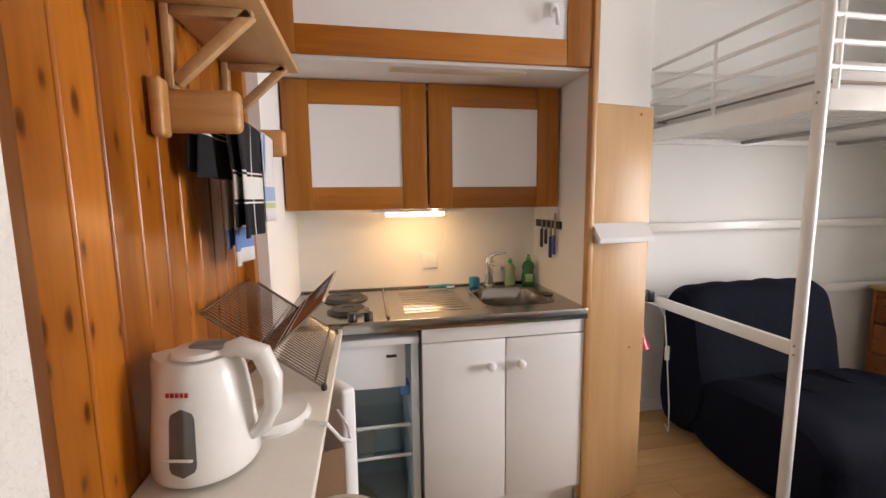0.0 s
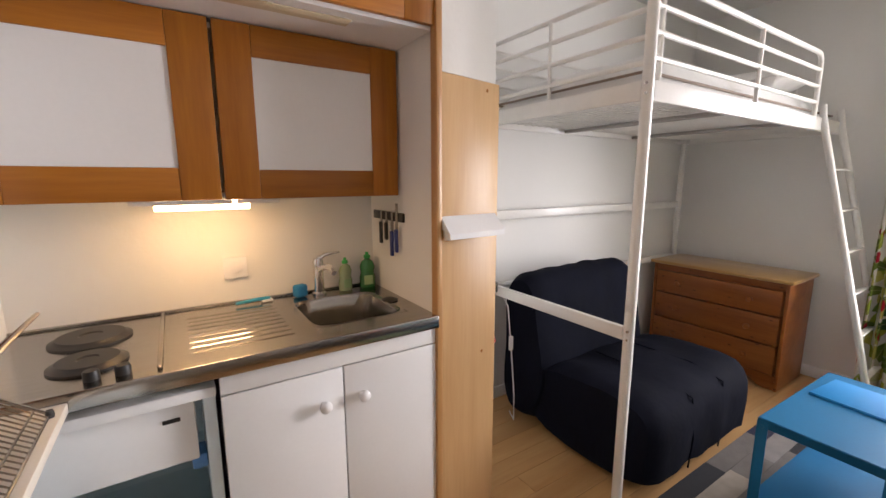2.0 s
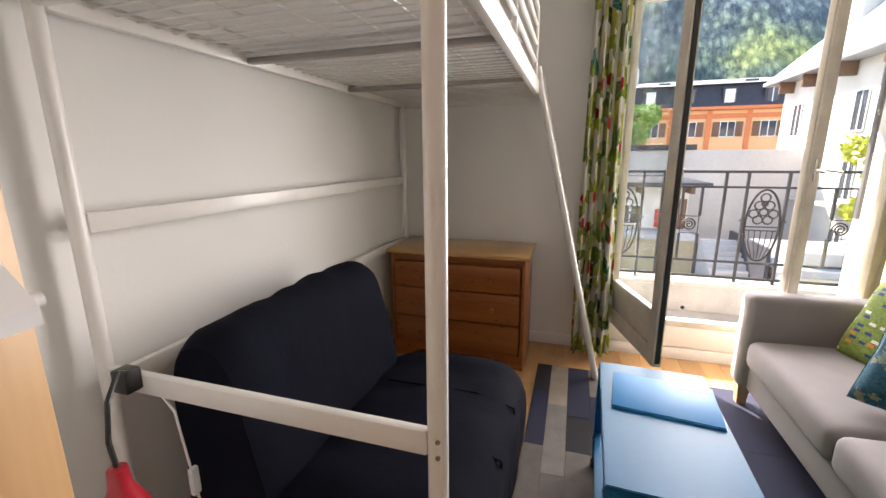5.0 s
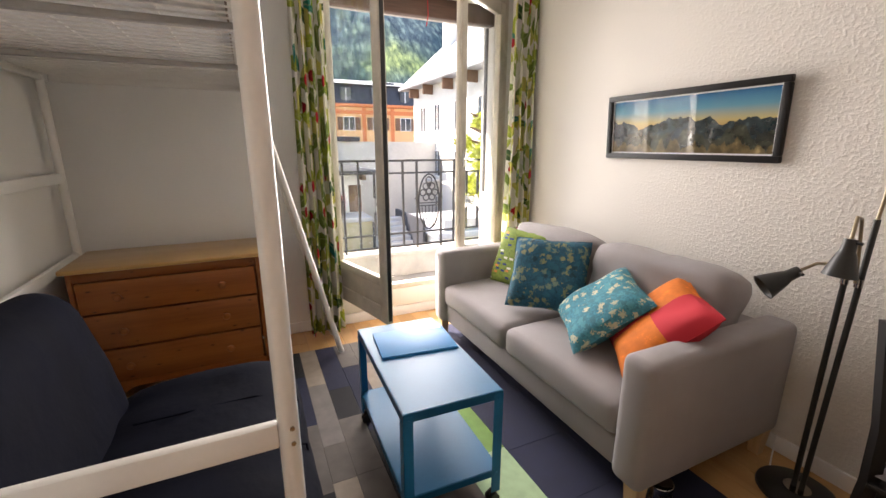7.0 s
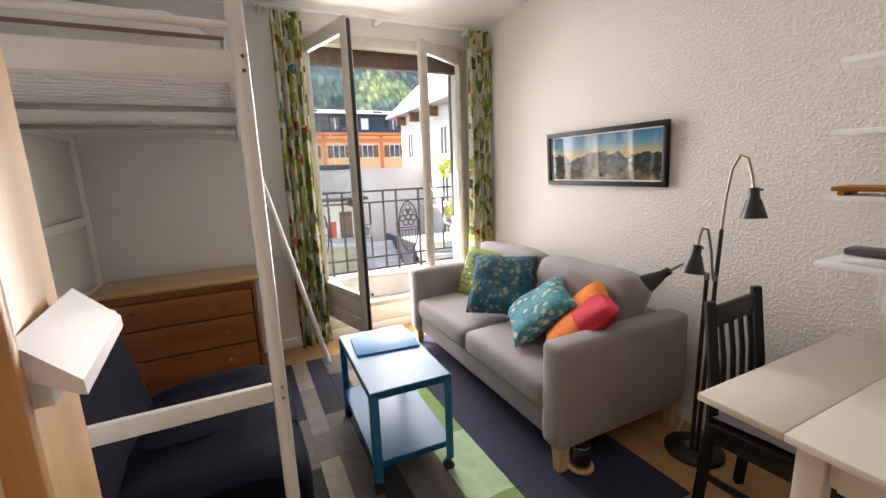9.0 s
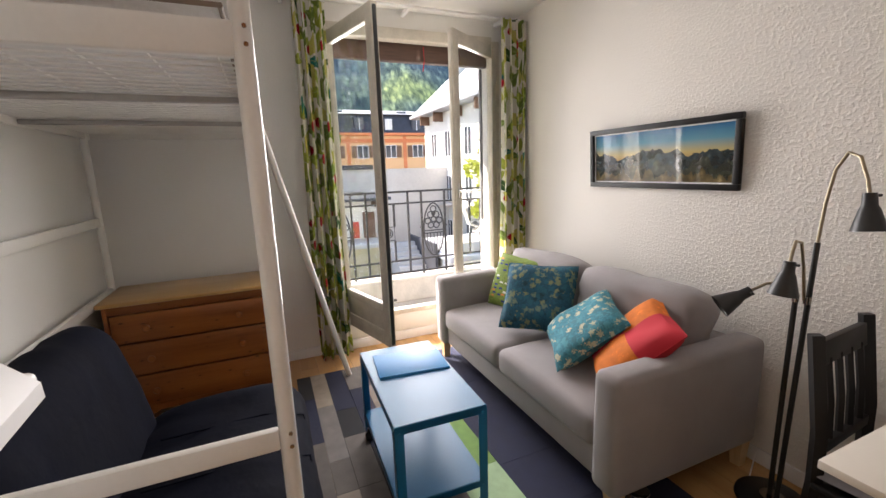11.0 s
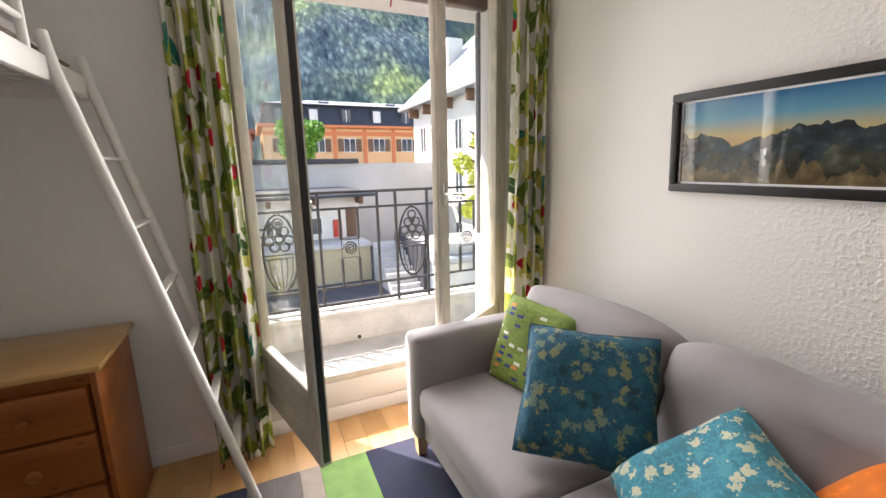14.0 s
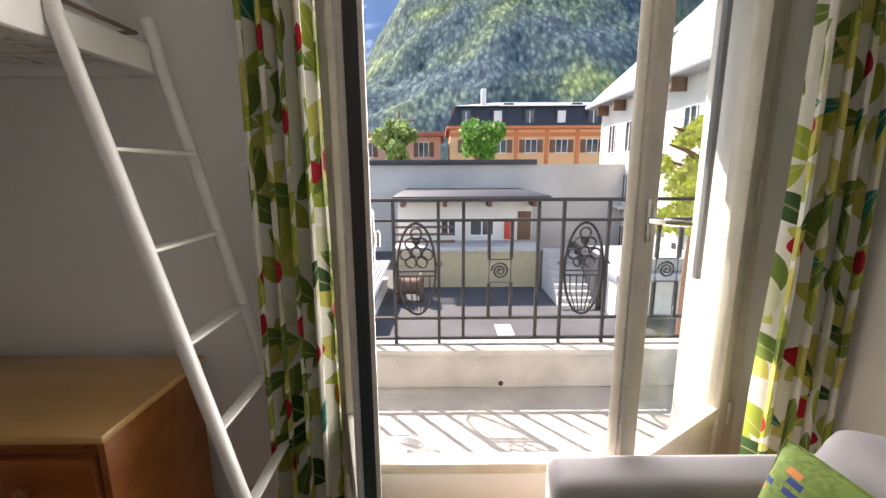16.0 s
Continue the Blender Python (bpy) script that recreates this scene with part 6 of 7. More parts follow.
wl = thing("wall_lamp", "white sheet-metal wedge wall lamp on the end panel", "lamp", pose(1.116, 1.868, 0, 0, 0, 4))
bm = bmesh.new()
ys = ((-0.004, 1.254), (-0.056, 1.198), (-0.057, 1.180), (-0.049, 1.183), (-0.004, 1.215))
va = [bm.verts.new((0.0, y, z)) for y, z in ys]
vb = [bm.verts.new((0.252, y, z)) for y, z in ys]
for i in range(5):
    bm.faces.new((va[i], va[(i + 1) % 5], vb[(i + 1) % 5], vb[i]))
bm.faces.new(va)
bm.faces.new(vb[::-1])
part("shade", bm, M_WHITE, wl)
part("back_plate", bm_box((0.01, -0.026, 1.172), (0.242, -0.0035, 1.214), 0.002), M_WHITE, wl)
part("end_knob", bm_tube([(0.253, -0.042, 1.200), (0.262, -0.042, 1.200)], 0.008, 10), M_WHITE, wl)

# ---------------- pine wall, side shelf and its things ----------------
trim = solo("trim_pine_end", bm_box((WEST - 0.02, 0.862, 0), (WEST + 0.006, 0.905, CEIL), 0.004), wood("dark_pine_trim", (0.14, 0.042, 0.010), (0.22, 0.075, 0.018), 0.4, 2, 12), "dark stained end strip of the panelling", "trim", kind="structure")
solo("trim_pine_corner", bm_box((WEST - 0.015, 1.755, 0), (WEST + 0.03, 1.799, CEIL), 0.004), M_HONEY, "honey-stained corner post of the panelling", "trim", kind="structure")
solo("baseboard_south", bm_box((WEST + 0.03, SOUTH + 0.0005, 0), (EAST - 0.02, SOUTH + 0.014, 0.075), 0.004), M_WHITE, "white skirting along the rough wall", "baseboard", kind="structure")
solo("baseboard_east", bm_box((EAST - 0.0145, SOUTH + 0.015, 0), (EAST - 0.0005, NORTH - 0.016, 0.08), 0.004), M_WHITE, "white skirting under the balcony door", "baseboard", kind="structure")
solo("baseboard_north", bm_box((1.41, NORTH - 0.0145, 0), (EAST - 0.015, NORTH - 0.0005, 0.075), 0.004), M_WHITE, "white skirting behind the bed", "baseboard", kind="structure")

sc = thing("side_cabinet", "narrow cream-topped side shelf against the pine wall", "shelf unit")
part("top", bm_box((-0.16, 0.42, 0.874), (0.125, 1.84, 0.897), 0.003), M_CREAM, sc)
part("upper_rail", bm_box((-0.155, 0.44, 0.80), (-0.135, 1.79, 0.873), 0.002), M_CREAM, sc)
for y in (0.44, 1.03):
    part("support", bm_box((-0.155, y, 0.0), (0.09, y + 0.018, 0.873), 0.002), M_CREAM, sc)
part("lower_shelf", bm_box((-0.155, 0.459, 0.42), (0.09, 1.029, 0.438), 0.002), M_CREAM, sc)


def kettle():
    k = thing("electric_kettle", "white plastic electric kettle with a grey water gauge", "kettle", pose(-0.066, 1.10, 0.897, 0, 0, -12) @ Matrix.Diagonal((0.95, 0.95, 0.91, 1)))
    bm = bmesh.new()
    prof = [(0.0, 0.012), (0.086, 0.012), (0.090, 0.02), (0.088, 0.06), (0.082, 0.13), (0.074, 0.19), (0.068, 0.212), (0.058, 0.224), (0, 0.229)]
    lathe(bm, prof, (0, 0, 0), 36)
    for v in bm.verts:
        if v.co.z > 0.15 and v.co.x < -0.02:
            w = (v.co.z - 0.15) / 0.08
            v.co.x -= 0.035 * max(0, w) * max(0, 1 - abs(v.co.y) / 0.05)
    body = part("body", bm, M_KETTLE, k)
    bm = bmesh.new()
    lathe(bm, [(0.0, 0.2295), (0.05, 0.2275), (0.045, 0.236), (0.02, 0.240), (0, 0.2405)], (0.0, 0, 0), 28)
    part("lid", bm, M_KETTLE, body)
    part("lid_button", bm_box((-0.012, -0.018, 0.236), (0.05, 0.018, 0.247), 0.005, 3), mat("grey_plastic", (0.22, 0.21, 0.21), 0.35), body, "grey lid button")
    pts = [(0.04, 0, 0.226), (0.075, 0, 0.238), (0.112, 0, 0.225), (0.130, 0, 0.18), (0.128, 0, 0.12), (0.105, 0, 0.075), (0.082, 0, 0.062)]
    part("handle", bm_tube(pts, [0.016, 0.0185, 0.019, 0.018, 0.016, 0.014, 0.012], 14), M_KETTLE, k)
    bm = bmesh.new()
    n = 14
    rows = []
    for i in range(n + 1):
        z = 0.035 + 0.12 * i / n
        w = 0.021 * min(1, math.sqrt(max(0, 1 - (abs(2 * i / n - 1)) ** 6)) + 0.05)
        r = 0.0895 - 0.009 * max(0, (z - 0.05) / 0.09) + 0.0012
        row = []
        for s in (-1, -0.5, 0, 0.5, 1):
            a = -math.pi / 2 + 0.12 + s * w / 0.085
            row.append(bm.verts.new((r * math.cos(a), r * math.sin(a), z)))
        rows.append(row)
    for a, b in zip(rows, rows[1:]):
        for j in range(4):
            bm.faces.new((a[j], a[j + 1], b[j + 1], b[j]))
    wg = part("water_gauge", bm, mat("smoked_window", (0.11, 0.10, 0.09), 0.12, var=0.1, coat=0.6), body, "smoked grey water gauge")
    bm = bmesh.new()
    box(bm, (-0.019, -0.0932, 0.066), (0.030, -0.0885, 0.070), 0.001)
    part("gauge_bar", bm, M_KETTLE, wg)
    mark = mat("red_print", (0.5, 0.02, 0.02), 0.4)
    for j, (w0, z0) in enumerate(((0.0, 0.176), (0.008, 0.176), (0.016, 0.176), (0.024, 0.176), (0.032, 0.176))):
        bm = bmesh.new()
        box(bm, (-0.014 + w0, -0.0795, z0), (-0.009 + w0, -0.0765, z0 + 0.008), 0.0005)
        part("logo_bar", bm, mark, body)
    bs = thing("power_stand", "white round power stand beside the kettle", "power stand", pose(0.012, 1.235, 0.8972))
    bm = bmesh.new()
    lathe(bm, [(0.078, 0), (0.080, 0.008), (0.072, 0.020), (0.035, 0.024), (0.02, 0.03), (0, 0.03)], seg=32)
    part("disc", bm, M_KETTLE, bs)
    part("contact", bm_box((-0.07, -0.015, 0.016), (-0.045, 0.015, 0.027), 0.004), M_BLACK, bs)
    cable = bm_tube([(0.085, 1.20, 0.905), (0.130, 1.18, 0.903), (0.155, 1.19, 0.86), (0.17, 1.28, 0.80), (0.16, 1.36, 0.79), (0.13, 1.43, 0.80)], 0.0042, 8)
    solo("kettle_cable", cable, M_WHITE, "white mains cable hanging over the shelf edge", "cable")


kettle()


def dish_rack():
    r = thing("dish_rack", "folding chrome wire dish rack standing in an X", "dish rack")
    y0, y1 = 1.352, 1.78

    def leafpanel(p0, p1, n, cross):
        bm = bmesh.new()
        (x0, z0), (x1, z1) = p0, p1
        tube(bm, [(x0, y0, z0), (x1, y0, z1), (x1, y1, z1), (x0, y1, z0)], 0.0038, 8, True)
        part("frame", bm, M_STEEL, r)
        for k in range(1, n):
            y = y0 + (y1 - y0) * k / n
            bm = bmesh.new()
            tube(bm, [(x0, y, z0), (x1, y, z1)], 0.0017, 5)
            part("wire", bm, M_STEEL, r)
        for c in cross:
            bm = bmesh.new()
            x, z = x0 + (x1 - x0) * c, z0 + (z1 - z0) * c
            tube(bm, [(x, y0, z), (x, y1, z)], 0.0025, 6)
            part("cross_wire", bm, M_STEEL, r)

    leafpanel((0.108, 0.905), (-0.155, 1.108), 26, (0.08, 0.45, 0.55))
    leafpanel((-0.115, 0.905), (0.115, 1.118), 26, (0.08, 0.5, 0.6))
    for y in (y0, y1):
        for x in (0.108, -0.115):
            bm = bmesh.new()
            lathe(bm, [(0.007, -0.008), (0.008, 0.0), (0.006, 0.008), (0, 0.009)], (x, y, 0.9055), 10)
            part("foot", bm, M_BLACK, r, "black rubber foot")


dish_rack()


def shelf_board():
    s = thing("wall_shelf", "light pine bracket shelf on the panelled wall", "shelf")
    part("board", bm_box((WEST + 0.006, 1.08, 1.747), (0.035, 1.73, 1.765), 0.002), M_SHELFWOOD, s)
    for y in (1.285, 1.64):
        bk = part("bracket", bm_box((WEST + 0.006, y, 1.565), (WEST + 0.022, y + 0.03, 1.746), 0.002), M_SHELFWOOD, s)
        bm = bmesh.new()
        box(bm, (0, -0.012, -0.011), (0.205, 0.012, 0.011), 0.002, 2, pose(WEST + 0.022, y + 0.015, 1.60, 0, -43, 0))
        part("strut", bm, M_SHELFWOOD, bk)
        part("arm", bm_box((WEST + 0.023, y + 0.003, 1.727), (0.01, y + 0.027, 1.746), 0.002), M_SHELFWOOD, bk)


shelf_board()


def towel_rail():
    t = thing("towel_rail", "oak towel rail with two white rods", "towel rail")
    oak = wood("varnished_oak", (0.40, 0.185, 0.06), (0.54, 0.28, 0.11), 0.35, 0, 14)
    for y in (1.26, 1.73):
        part("arm", bm_box((WEST + 0.008, y - 0.016, 1.495), (-0.012, y + 0.016, 1.578), 0.015, 4), oak, t)
        part("base_block", bm_box((WEST + 0.006, y - 0.055, 1.482), (WEST + 0.03, y - 0.0165, 1.590), 0.008, 3), oak, t)
    for x in (-0.06, -0.115):
        part("rod", bm_tube([(x, 1.277, 1.535), (x, 1.712, 1.535)], 0.006, 10), M_WHITE, t)


towel_rail()


def towel(label, material, x, y0, y1, drop0, drop1, seed, rods=1.542):
    bm = bmesh.new()
    n, m = 16, 26
    g = {}
    for i in range(n + 1):
        u = i / n
        y = y0 + (y1 - y0) * u
        for j in range(m + 1):
            s = j / m
            if s < 0.46:
                px, pz = x + 0.011, rods - drop0 * (1 - s / 0.46)
            elif s < 0.54:
                a = math.pi * (s - 0.46) / 0.08
                px, pz = x + 0.011 * math.cos(a), rods + 0.011 * math.sin(a)
            else:
                px, pz = x - 0.011, rods - drop1 * (s - 0.54) / 0.46
            wv = 0.010 * math.sin(u * 9 + seed) * min(1, abs(pz - rods) * 8)
            g[i, j] = bm.verts.new((px + wv, y + 0.008 * noise.noise((pz * 6, seed, u)), pz))
    for i in range(n):
        for j in range(m):
            bm.faces.new((g[i, j], g[i + 1, j], g[i + 1, j + 1], g[i, j + 1]))
    ob = solo("tea_towel", bm, material, label, "tea towel", group="tea towels on the rail")
    sol = ob.modifiers.new("cloth", "SOLIDIFY")
    sol.thickness = 0.003
    return ob


def striped(name, base, stripes):
    """Cloth with woven bands at given heights."""
    m, nt, n, l, b = nodes_of(name)
    tc, sx = n.new("ShaderNodeTexCoord"), n.new("ShaderNodeSeparateXYZ")
    l.new(tc.outputs["Object"], sx.inputs[0])
    out = None
    for axis, lo, hi, c in stripes:
        a, g, k = n.new("ShaderNodeMath"), n.new("ShaderNodeMath"), n.new("ShaderNodeMath")
        a.operation, g.operation, k.operation = "GREATER_THAN", "LESS_THAN", "MULTIPLY"
        a.inputs[1].default_value, g.inputs[1].default_value = lo, hi
        l.new(sx.outputs[axis], a.inputs[0])
        l.new(sx.outputs[axis], g.inputs[0])
        l.new(a.outputs[0], k.inputs[0])
        l.new(g.outputs[0], k.inputs[1])
        mx = n.new("ShaderNodeMixRGB")
        l.new(k.outputs[0], mx.inputs[0])
        if out is None:
            mx.inputs[1].default_value = (*base, 1)
        else:
            l.new(out, mx.inputs[1])
        mx.inputs[2].default_value = (*c, 1)
        out = mx.outputs[0]
    l.new(out, b.inputs["Base Color"])
    b.inputs["Roughness"].default_value = 0.95
    bn, bu = n.new("ShaderNodeTexNoise"), n.new("ShaderNodeBump")
    bn.inputs["Scale"].default_value = 300
    bu.inputs["Strength"].default_value, bu.inputs["Distance"].default_value = 0.4, 0.003
    l.new(bn.outputs["Fac"], bu.inputs["Height"])
    l.new(bu.outputs[0], b.inputs["Normal"])
    return m


WHT, BLK, BLU = (0.72, 0.71, 0.69), (0.008, 0.008, 0.012), (0.16, 0.28, 0.55)
towel("black tea towel with a white banded border", striped("black_towel", BLK, [(2, 1.365, 1.42, WHT), (2, 1.355, 1.359, WHT), (2, 1.426, 1.430, WHT), (1, 1.45, 1.453, WHT)]), -0.058, 1.335, 1.545, 0.265, 0.24, 1)
towel("plain black tea towel with thin white lines", striped("black_towel_lines", BLK, [(2, 1.50, 1.504, WHT), (2, 1.512, 1.515, WHT)]), -0.113, 1.285, 1.44, 0.13, 0.12, 5)
towel("white tea towel with pale blue checks", striped("white_towel_blue", WHT, [(1, 1.57, 1.60, BLU), (2, 1.36, 1.40, (0.35, 0.45, 0.65)), (2, 1.34, 1.355, (0.5, 0.6, 0.3))]), -0.057, 1.56, 1.70, 0.24, 0.22, 3)
towel("white tea towel with a blue band hanging low", striped("white_towel_low", WHT, [(2, 1.235, 1.29, BLU), (1, 1.52, 1.535, BLU)]), -0.113, 1.45, 1.63, 0.345, 0.30, 7)

# bin and bag under the side shelf
wb = thing("waste_bin", "white plastic bin with painted yellow and green fruit", "bin")
bm = bmesh.new()
lathe(bm, [(0.09, 0.0), (0.10, 0.02), (0.118, 0.60), (0.123, 0.605), (0.123, 0.62), (0.112, 0.62), (0.105, 0.56), (0.0, 0.55)], (0.135, 1.22, 0.0), 30)
part("body", bm, mat("cream_plastic", (0.66, 0.60, 0.48), 0.4, var=0.05), wb)
for (a, z, s, c) in ((2.2, 0.52, 0.03, (0.50, 0.30, 0.03)), (2.9, 0.46, 0.024, (0.20, 0.30, 0.05)), (0.2, 0.50, 0.03, (0.5, 0.3, 0.03)), (5.2, 0.42, 0.034, (0.05, 0.22, 0.04)), (1.4, 0.44, 0.03, (0.05, 0.22, 0.04))):
    bm = bmesh.new()
    lathe(bm, [(0, 0), (s, 0.001), (s * 0.9, 0.002), (0, 0.0025)], seg=14)
    part("painted_fruit", bm, mat("fruit_paint", c, 0.5, var=0.3), wb, "", Matrix.Translation((0.135 + 0.1155 * math.cos(a), 1.22 + 0.1155 * math.sin(a), z)) @ Matrix.Rotation(a, 4, "Z") @ Matrix.Rotation(radians(90), 4, "Y"))
bg = thing("cardboard_box", "brown cardboard box under the side shelf", "box", pose(0.03, 1.58, 0.0, 0, 0, 12))
bm = bmesh.new()
for a, b in (((-0.1, -0.12, 0), (0.1, -0.114, 0.66)), ((-0.1, 0.114, 0), (0.1, 0.12, 0.66)), ((-0.1, -0.114, 0), (-0.094, 0.114, 0.66)), ((0.094, -0.114, 0), (0.1, 0.114, 0.66)), ((-0.094, -0.114, 0), (0.094, 0.114, 0.006))):
    box(bm, a, b)
part("carton", bm, mat("cardboard", (0.30, 0.19, 0.11), 0.8, var=0.12), bg)

# ---------------- dining corner ----------------
def dining_table():
    d = thing("dining_table", "white folding dining table with a drop leaf", "dining table")
    X0, XS, X1, Y0, Y1, H = 0.42, 1.036, 1.258, -0.42, 0.462, 0.722
    part("tabletop", bm_box((X0, Y0, H - 0.022), (XS - 0.001, Y1, H), 0.003), M_CREAMW, d)
    part("drop_leaf", bm_box((XS + 0.001, Y0, H - 0.022), (X1, Y1, H), 0.003), M_CREAMW, d)
    for x in (X0 + 0.05, XS - 0.075):
        for y in (Y0 + 0.04, Y1 - 0.10):
            part("leg", bm_box((x, y, 0), (x + 0.06, y + 0.06, H - 0.023), 0.003), M_CREAMW, d)
    for y in (Y0 + 0.055, Y1 - 0.085):
        part("apron", bm_box((X0 + 0.112, y, H - 0.12), (XS - 0.077, y + 0.022, H - 0.023), 0.002), M_CREAMW, d)
    dr = part("drawer", bm_box((X0 + 0.13, Y1 - 0.0625, H - 0.118), (XS - 0.10, Y1 - 0.050, H - 0.028), 0.002), M_CREAMW, d)


M_CREAMW = mat("cream_white_lacquer", (0.74, 0.69, 0.61), 0.3, var=0.03, scale=4, coat=0.2)
dining_table()


def chair(at):
    """A slatted chair that faces -x, with its back at x = 0."""
    c = thing("dining_chair", "black-stained wooden chair with a slatted back and grey seat pad", "chair", at)
    for y in (-0.17, 0.17):
        bm = bmesh.new()
        tube(bm, [(0.03, y, 0.0), (0.0, y, 0.43), (0.005, y, 0.60), (0.045, y, 0.90)], 0.022, 4)
        part("back_post", bm, M_BLACKWOOD, c)
        part("front_leg", bm_box((-0.40, y - 0.02, 0), (-0.36, y + 0.02, 0.43), 0.003), M_BLACKWOOD, c)
        part("side_rail", bm_box((-0.36, y - 0.011, 0.36), (-0.02, y + 0.011, 0.42), 0.002), M_BLACKWOOD, c)
        part("stretcher", bm_box((-0.36, y - 0.008, 0.19), (0.0, y + 0.008, 0.215), 0.002), M_BLACKWOOD, c)
    part("front_rail", bm_box((-0.395, -0.15, 0.36), (-0.373, 0.15, 0.42), 0.002), M_BLACKWOOD, c)
    part("seat", bm_box((-0.42, -0.20, 0.43), (0.0, 0.20, 0.447), 0.006), M_BLACKWOOD, c)
    bm = bmesh.new()
    pillow(bm, 0.38, 0.38, 0.045, 12, 0.004, 0.3)
    part("seat_pad", bm, mat("grey_pad", (0.24, 0.23, 0.25), 0.95, var=0.12, bump=0.3, bump_scale=300), c, "thin grey seat pad", pose(-0.20, 0, 0.47, 90, 0, 0))
    bm = bmesh.new()
    box(bm, (-0.011, -0.15, 0), (0.011, 0.15, 0.075), 0.003, 2, pose(0.035, 0, 0.80, 0, 7, 0))
    part("top_rail", bm, M_BLACKWOOD, c)
    part("lower_rail", bm_box((-0.008, -0.15, 0.53), (0.012, 0.15, 0.565), 0.002), M_BLACKWOOD, c)
    for k in range(4):
        y = -0.105 + k * 0.07
        bm = bmesh.new()
        tube(bm, [(0.003, y, 0.55), (0.012, y, 0.68), (0.034, y, 0.82)], 0.011, 4)
        part("slat", bm, M_BLACKWOOD, c)
    return c


chair(pose(1.405, -0.04, 0, 0, 0, 4))


def spot_lamp():
    """Three shades on goosenecks over two slender poles and one heavy foot."""
    s = thing("floor_lamp", "black floor lamp with three gooseneck spot shades", "floor lamp")
    bx, by = 1.665, -0.235
    bm = bmesh.new()
    lathe(bm, [(0.128, 0), (0.132, 0.006), (0.130, 0.018), (0.118, 0.026), (0.0, 0.028)], (bx, by, 0.0), 40)
    ft = part("foot", bm, M_BLACK, s)
    bm = bmesh.new()
    lathe(bm, [(0.045, 0), (0.045, 0.003), (0, 0.003)], (bx, by, 0.0282), 24)
    part("foot_plate", bm, M_STEEL, ft, "steel disc on the foot")
    part("pole", bm_tube([(bx + 0.012, by, 0.03), (bx + 0.012, by, 0.90)], 0.0095, 12), M_BLACK, s)
    part("pole", bm_tube([(bx - 0.014, by, 0.03), (bx - 0.030, by - 0.005, 1.11)], 0.0095, 12), M_BLACK, s)
    brass = mat("dull_brass_hose", (0.33, 0.27, 0.19), 0.35, 1.0, var=0.1)

    def neck(pts, aim):
        g = part("gooseneck", bm_tube(pts, 0.0055, 10), brass, s, "dull brass gooseneck")
        p, a = Vector(pts[-1]), Vector(aim).normalized()
        m = Matrix.Translation(p) @ a.to_track_quat("Z", "Y").to_matrix().to_4x4()
        bm = bmesh.new()
        lathe(bm, [(0.0, -0.01), (0.018, -0.008), (0.020, 0.03), (0.026, 0.042), (0.044, 0.105), (0.046, 0.112), (0.042, 0.110), (0.024, 0.045), (0.0, 0.04)], seg=24)
        sh = part("shade", bm, M_BLACK, s, "black cone shade", m)
        bm = bmesh.new()
        lathe(bm, [(0.0, 0.04), (0.022, 0.045), (0.030, 0.075), (0.028, 0.09), (0.0, 0.097)], seg=16)
        part("bulb", bm, M_WHITE, sh)
        bm = bmesh.new()
        tube(bm, [(0.018, 0, 0.0), (0.034, 0, 0.0)], 0.005, 8)
        part("switch", bm, M_BLACK, sh)

    x, y = bx - 0.030, by - 0.005
    neck([(x, y, 1.10), (x - 0.01, y + 0.005, 1.25), (x - 0.03, y + 0.015, 1.37), (x - 0.065, y + 0.03, 1.425), (x - 0.105, y + 0.05, 1.41), (x - 0.14, y + 0.075, 1.34), (x - 0.155, y + 0.085, 1.29)], (-0.12, 0.06, -1))
    neck([(x + 0.01, by + 0.01, 0.89), (x + 0.015, by + 0.03, 1.02), (x + 0.012, by + 0.07, 1.115), (x + 0.005, by + 0.12, 1.125), (x - 0.008, by + 0.16, 1.09), (x - 0.012, by + 0.175, 1.055)], (0.03, 0.10, -1))
    neck([(bx + 0.012, by, 0.89), (bx + 0.02, by + 0.05, 0.95), (bx + 0.05, by + 0.12, 0.955), (bx + 0.075, by + 0.18, 0.925)], (0.55, 0.75, -0.62))
    bm = bmesh.new()
    for px in (bx + 0.012, bx - 0.026):
        tube(bm, [(px, by, 0.875), (px, by, 0.905)], 0.012, 12)
    part("collar", bm, M_STEEL, s)
    part("cable", bm_tube([(bx + 0.12, by - 0.05, 0.012), (bx + 0.15, by - 0.12, 0.02), (bx + 0.17, SOUTH + 0.03, 0.09)], 0.003, 6), M_WHITE, s, "white mains cable")


spot_lamp()


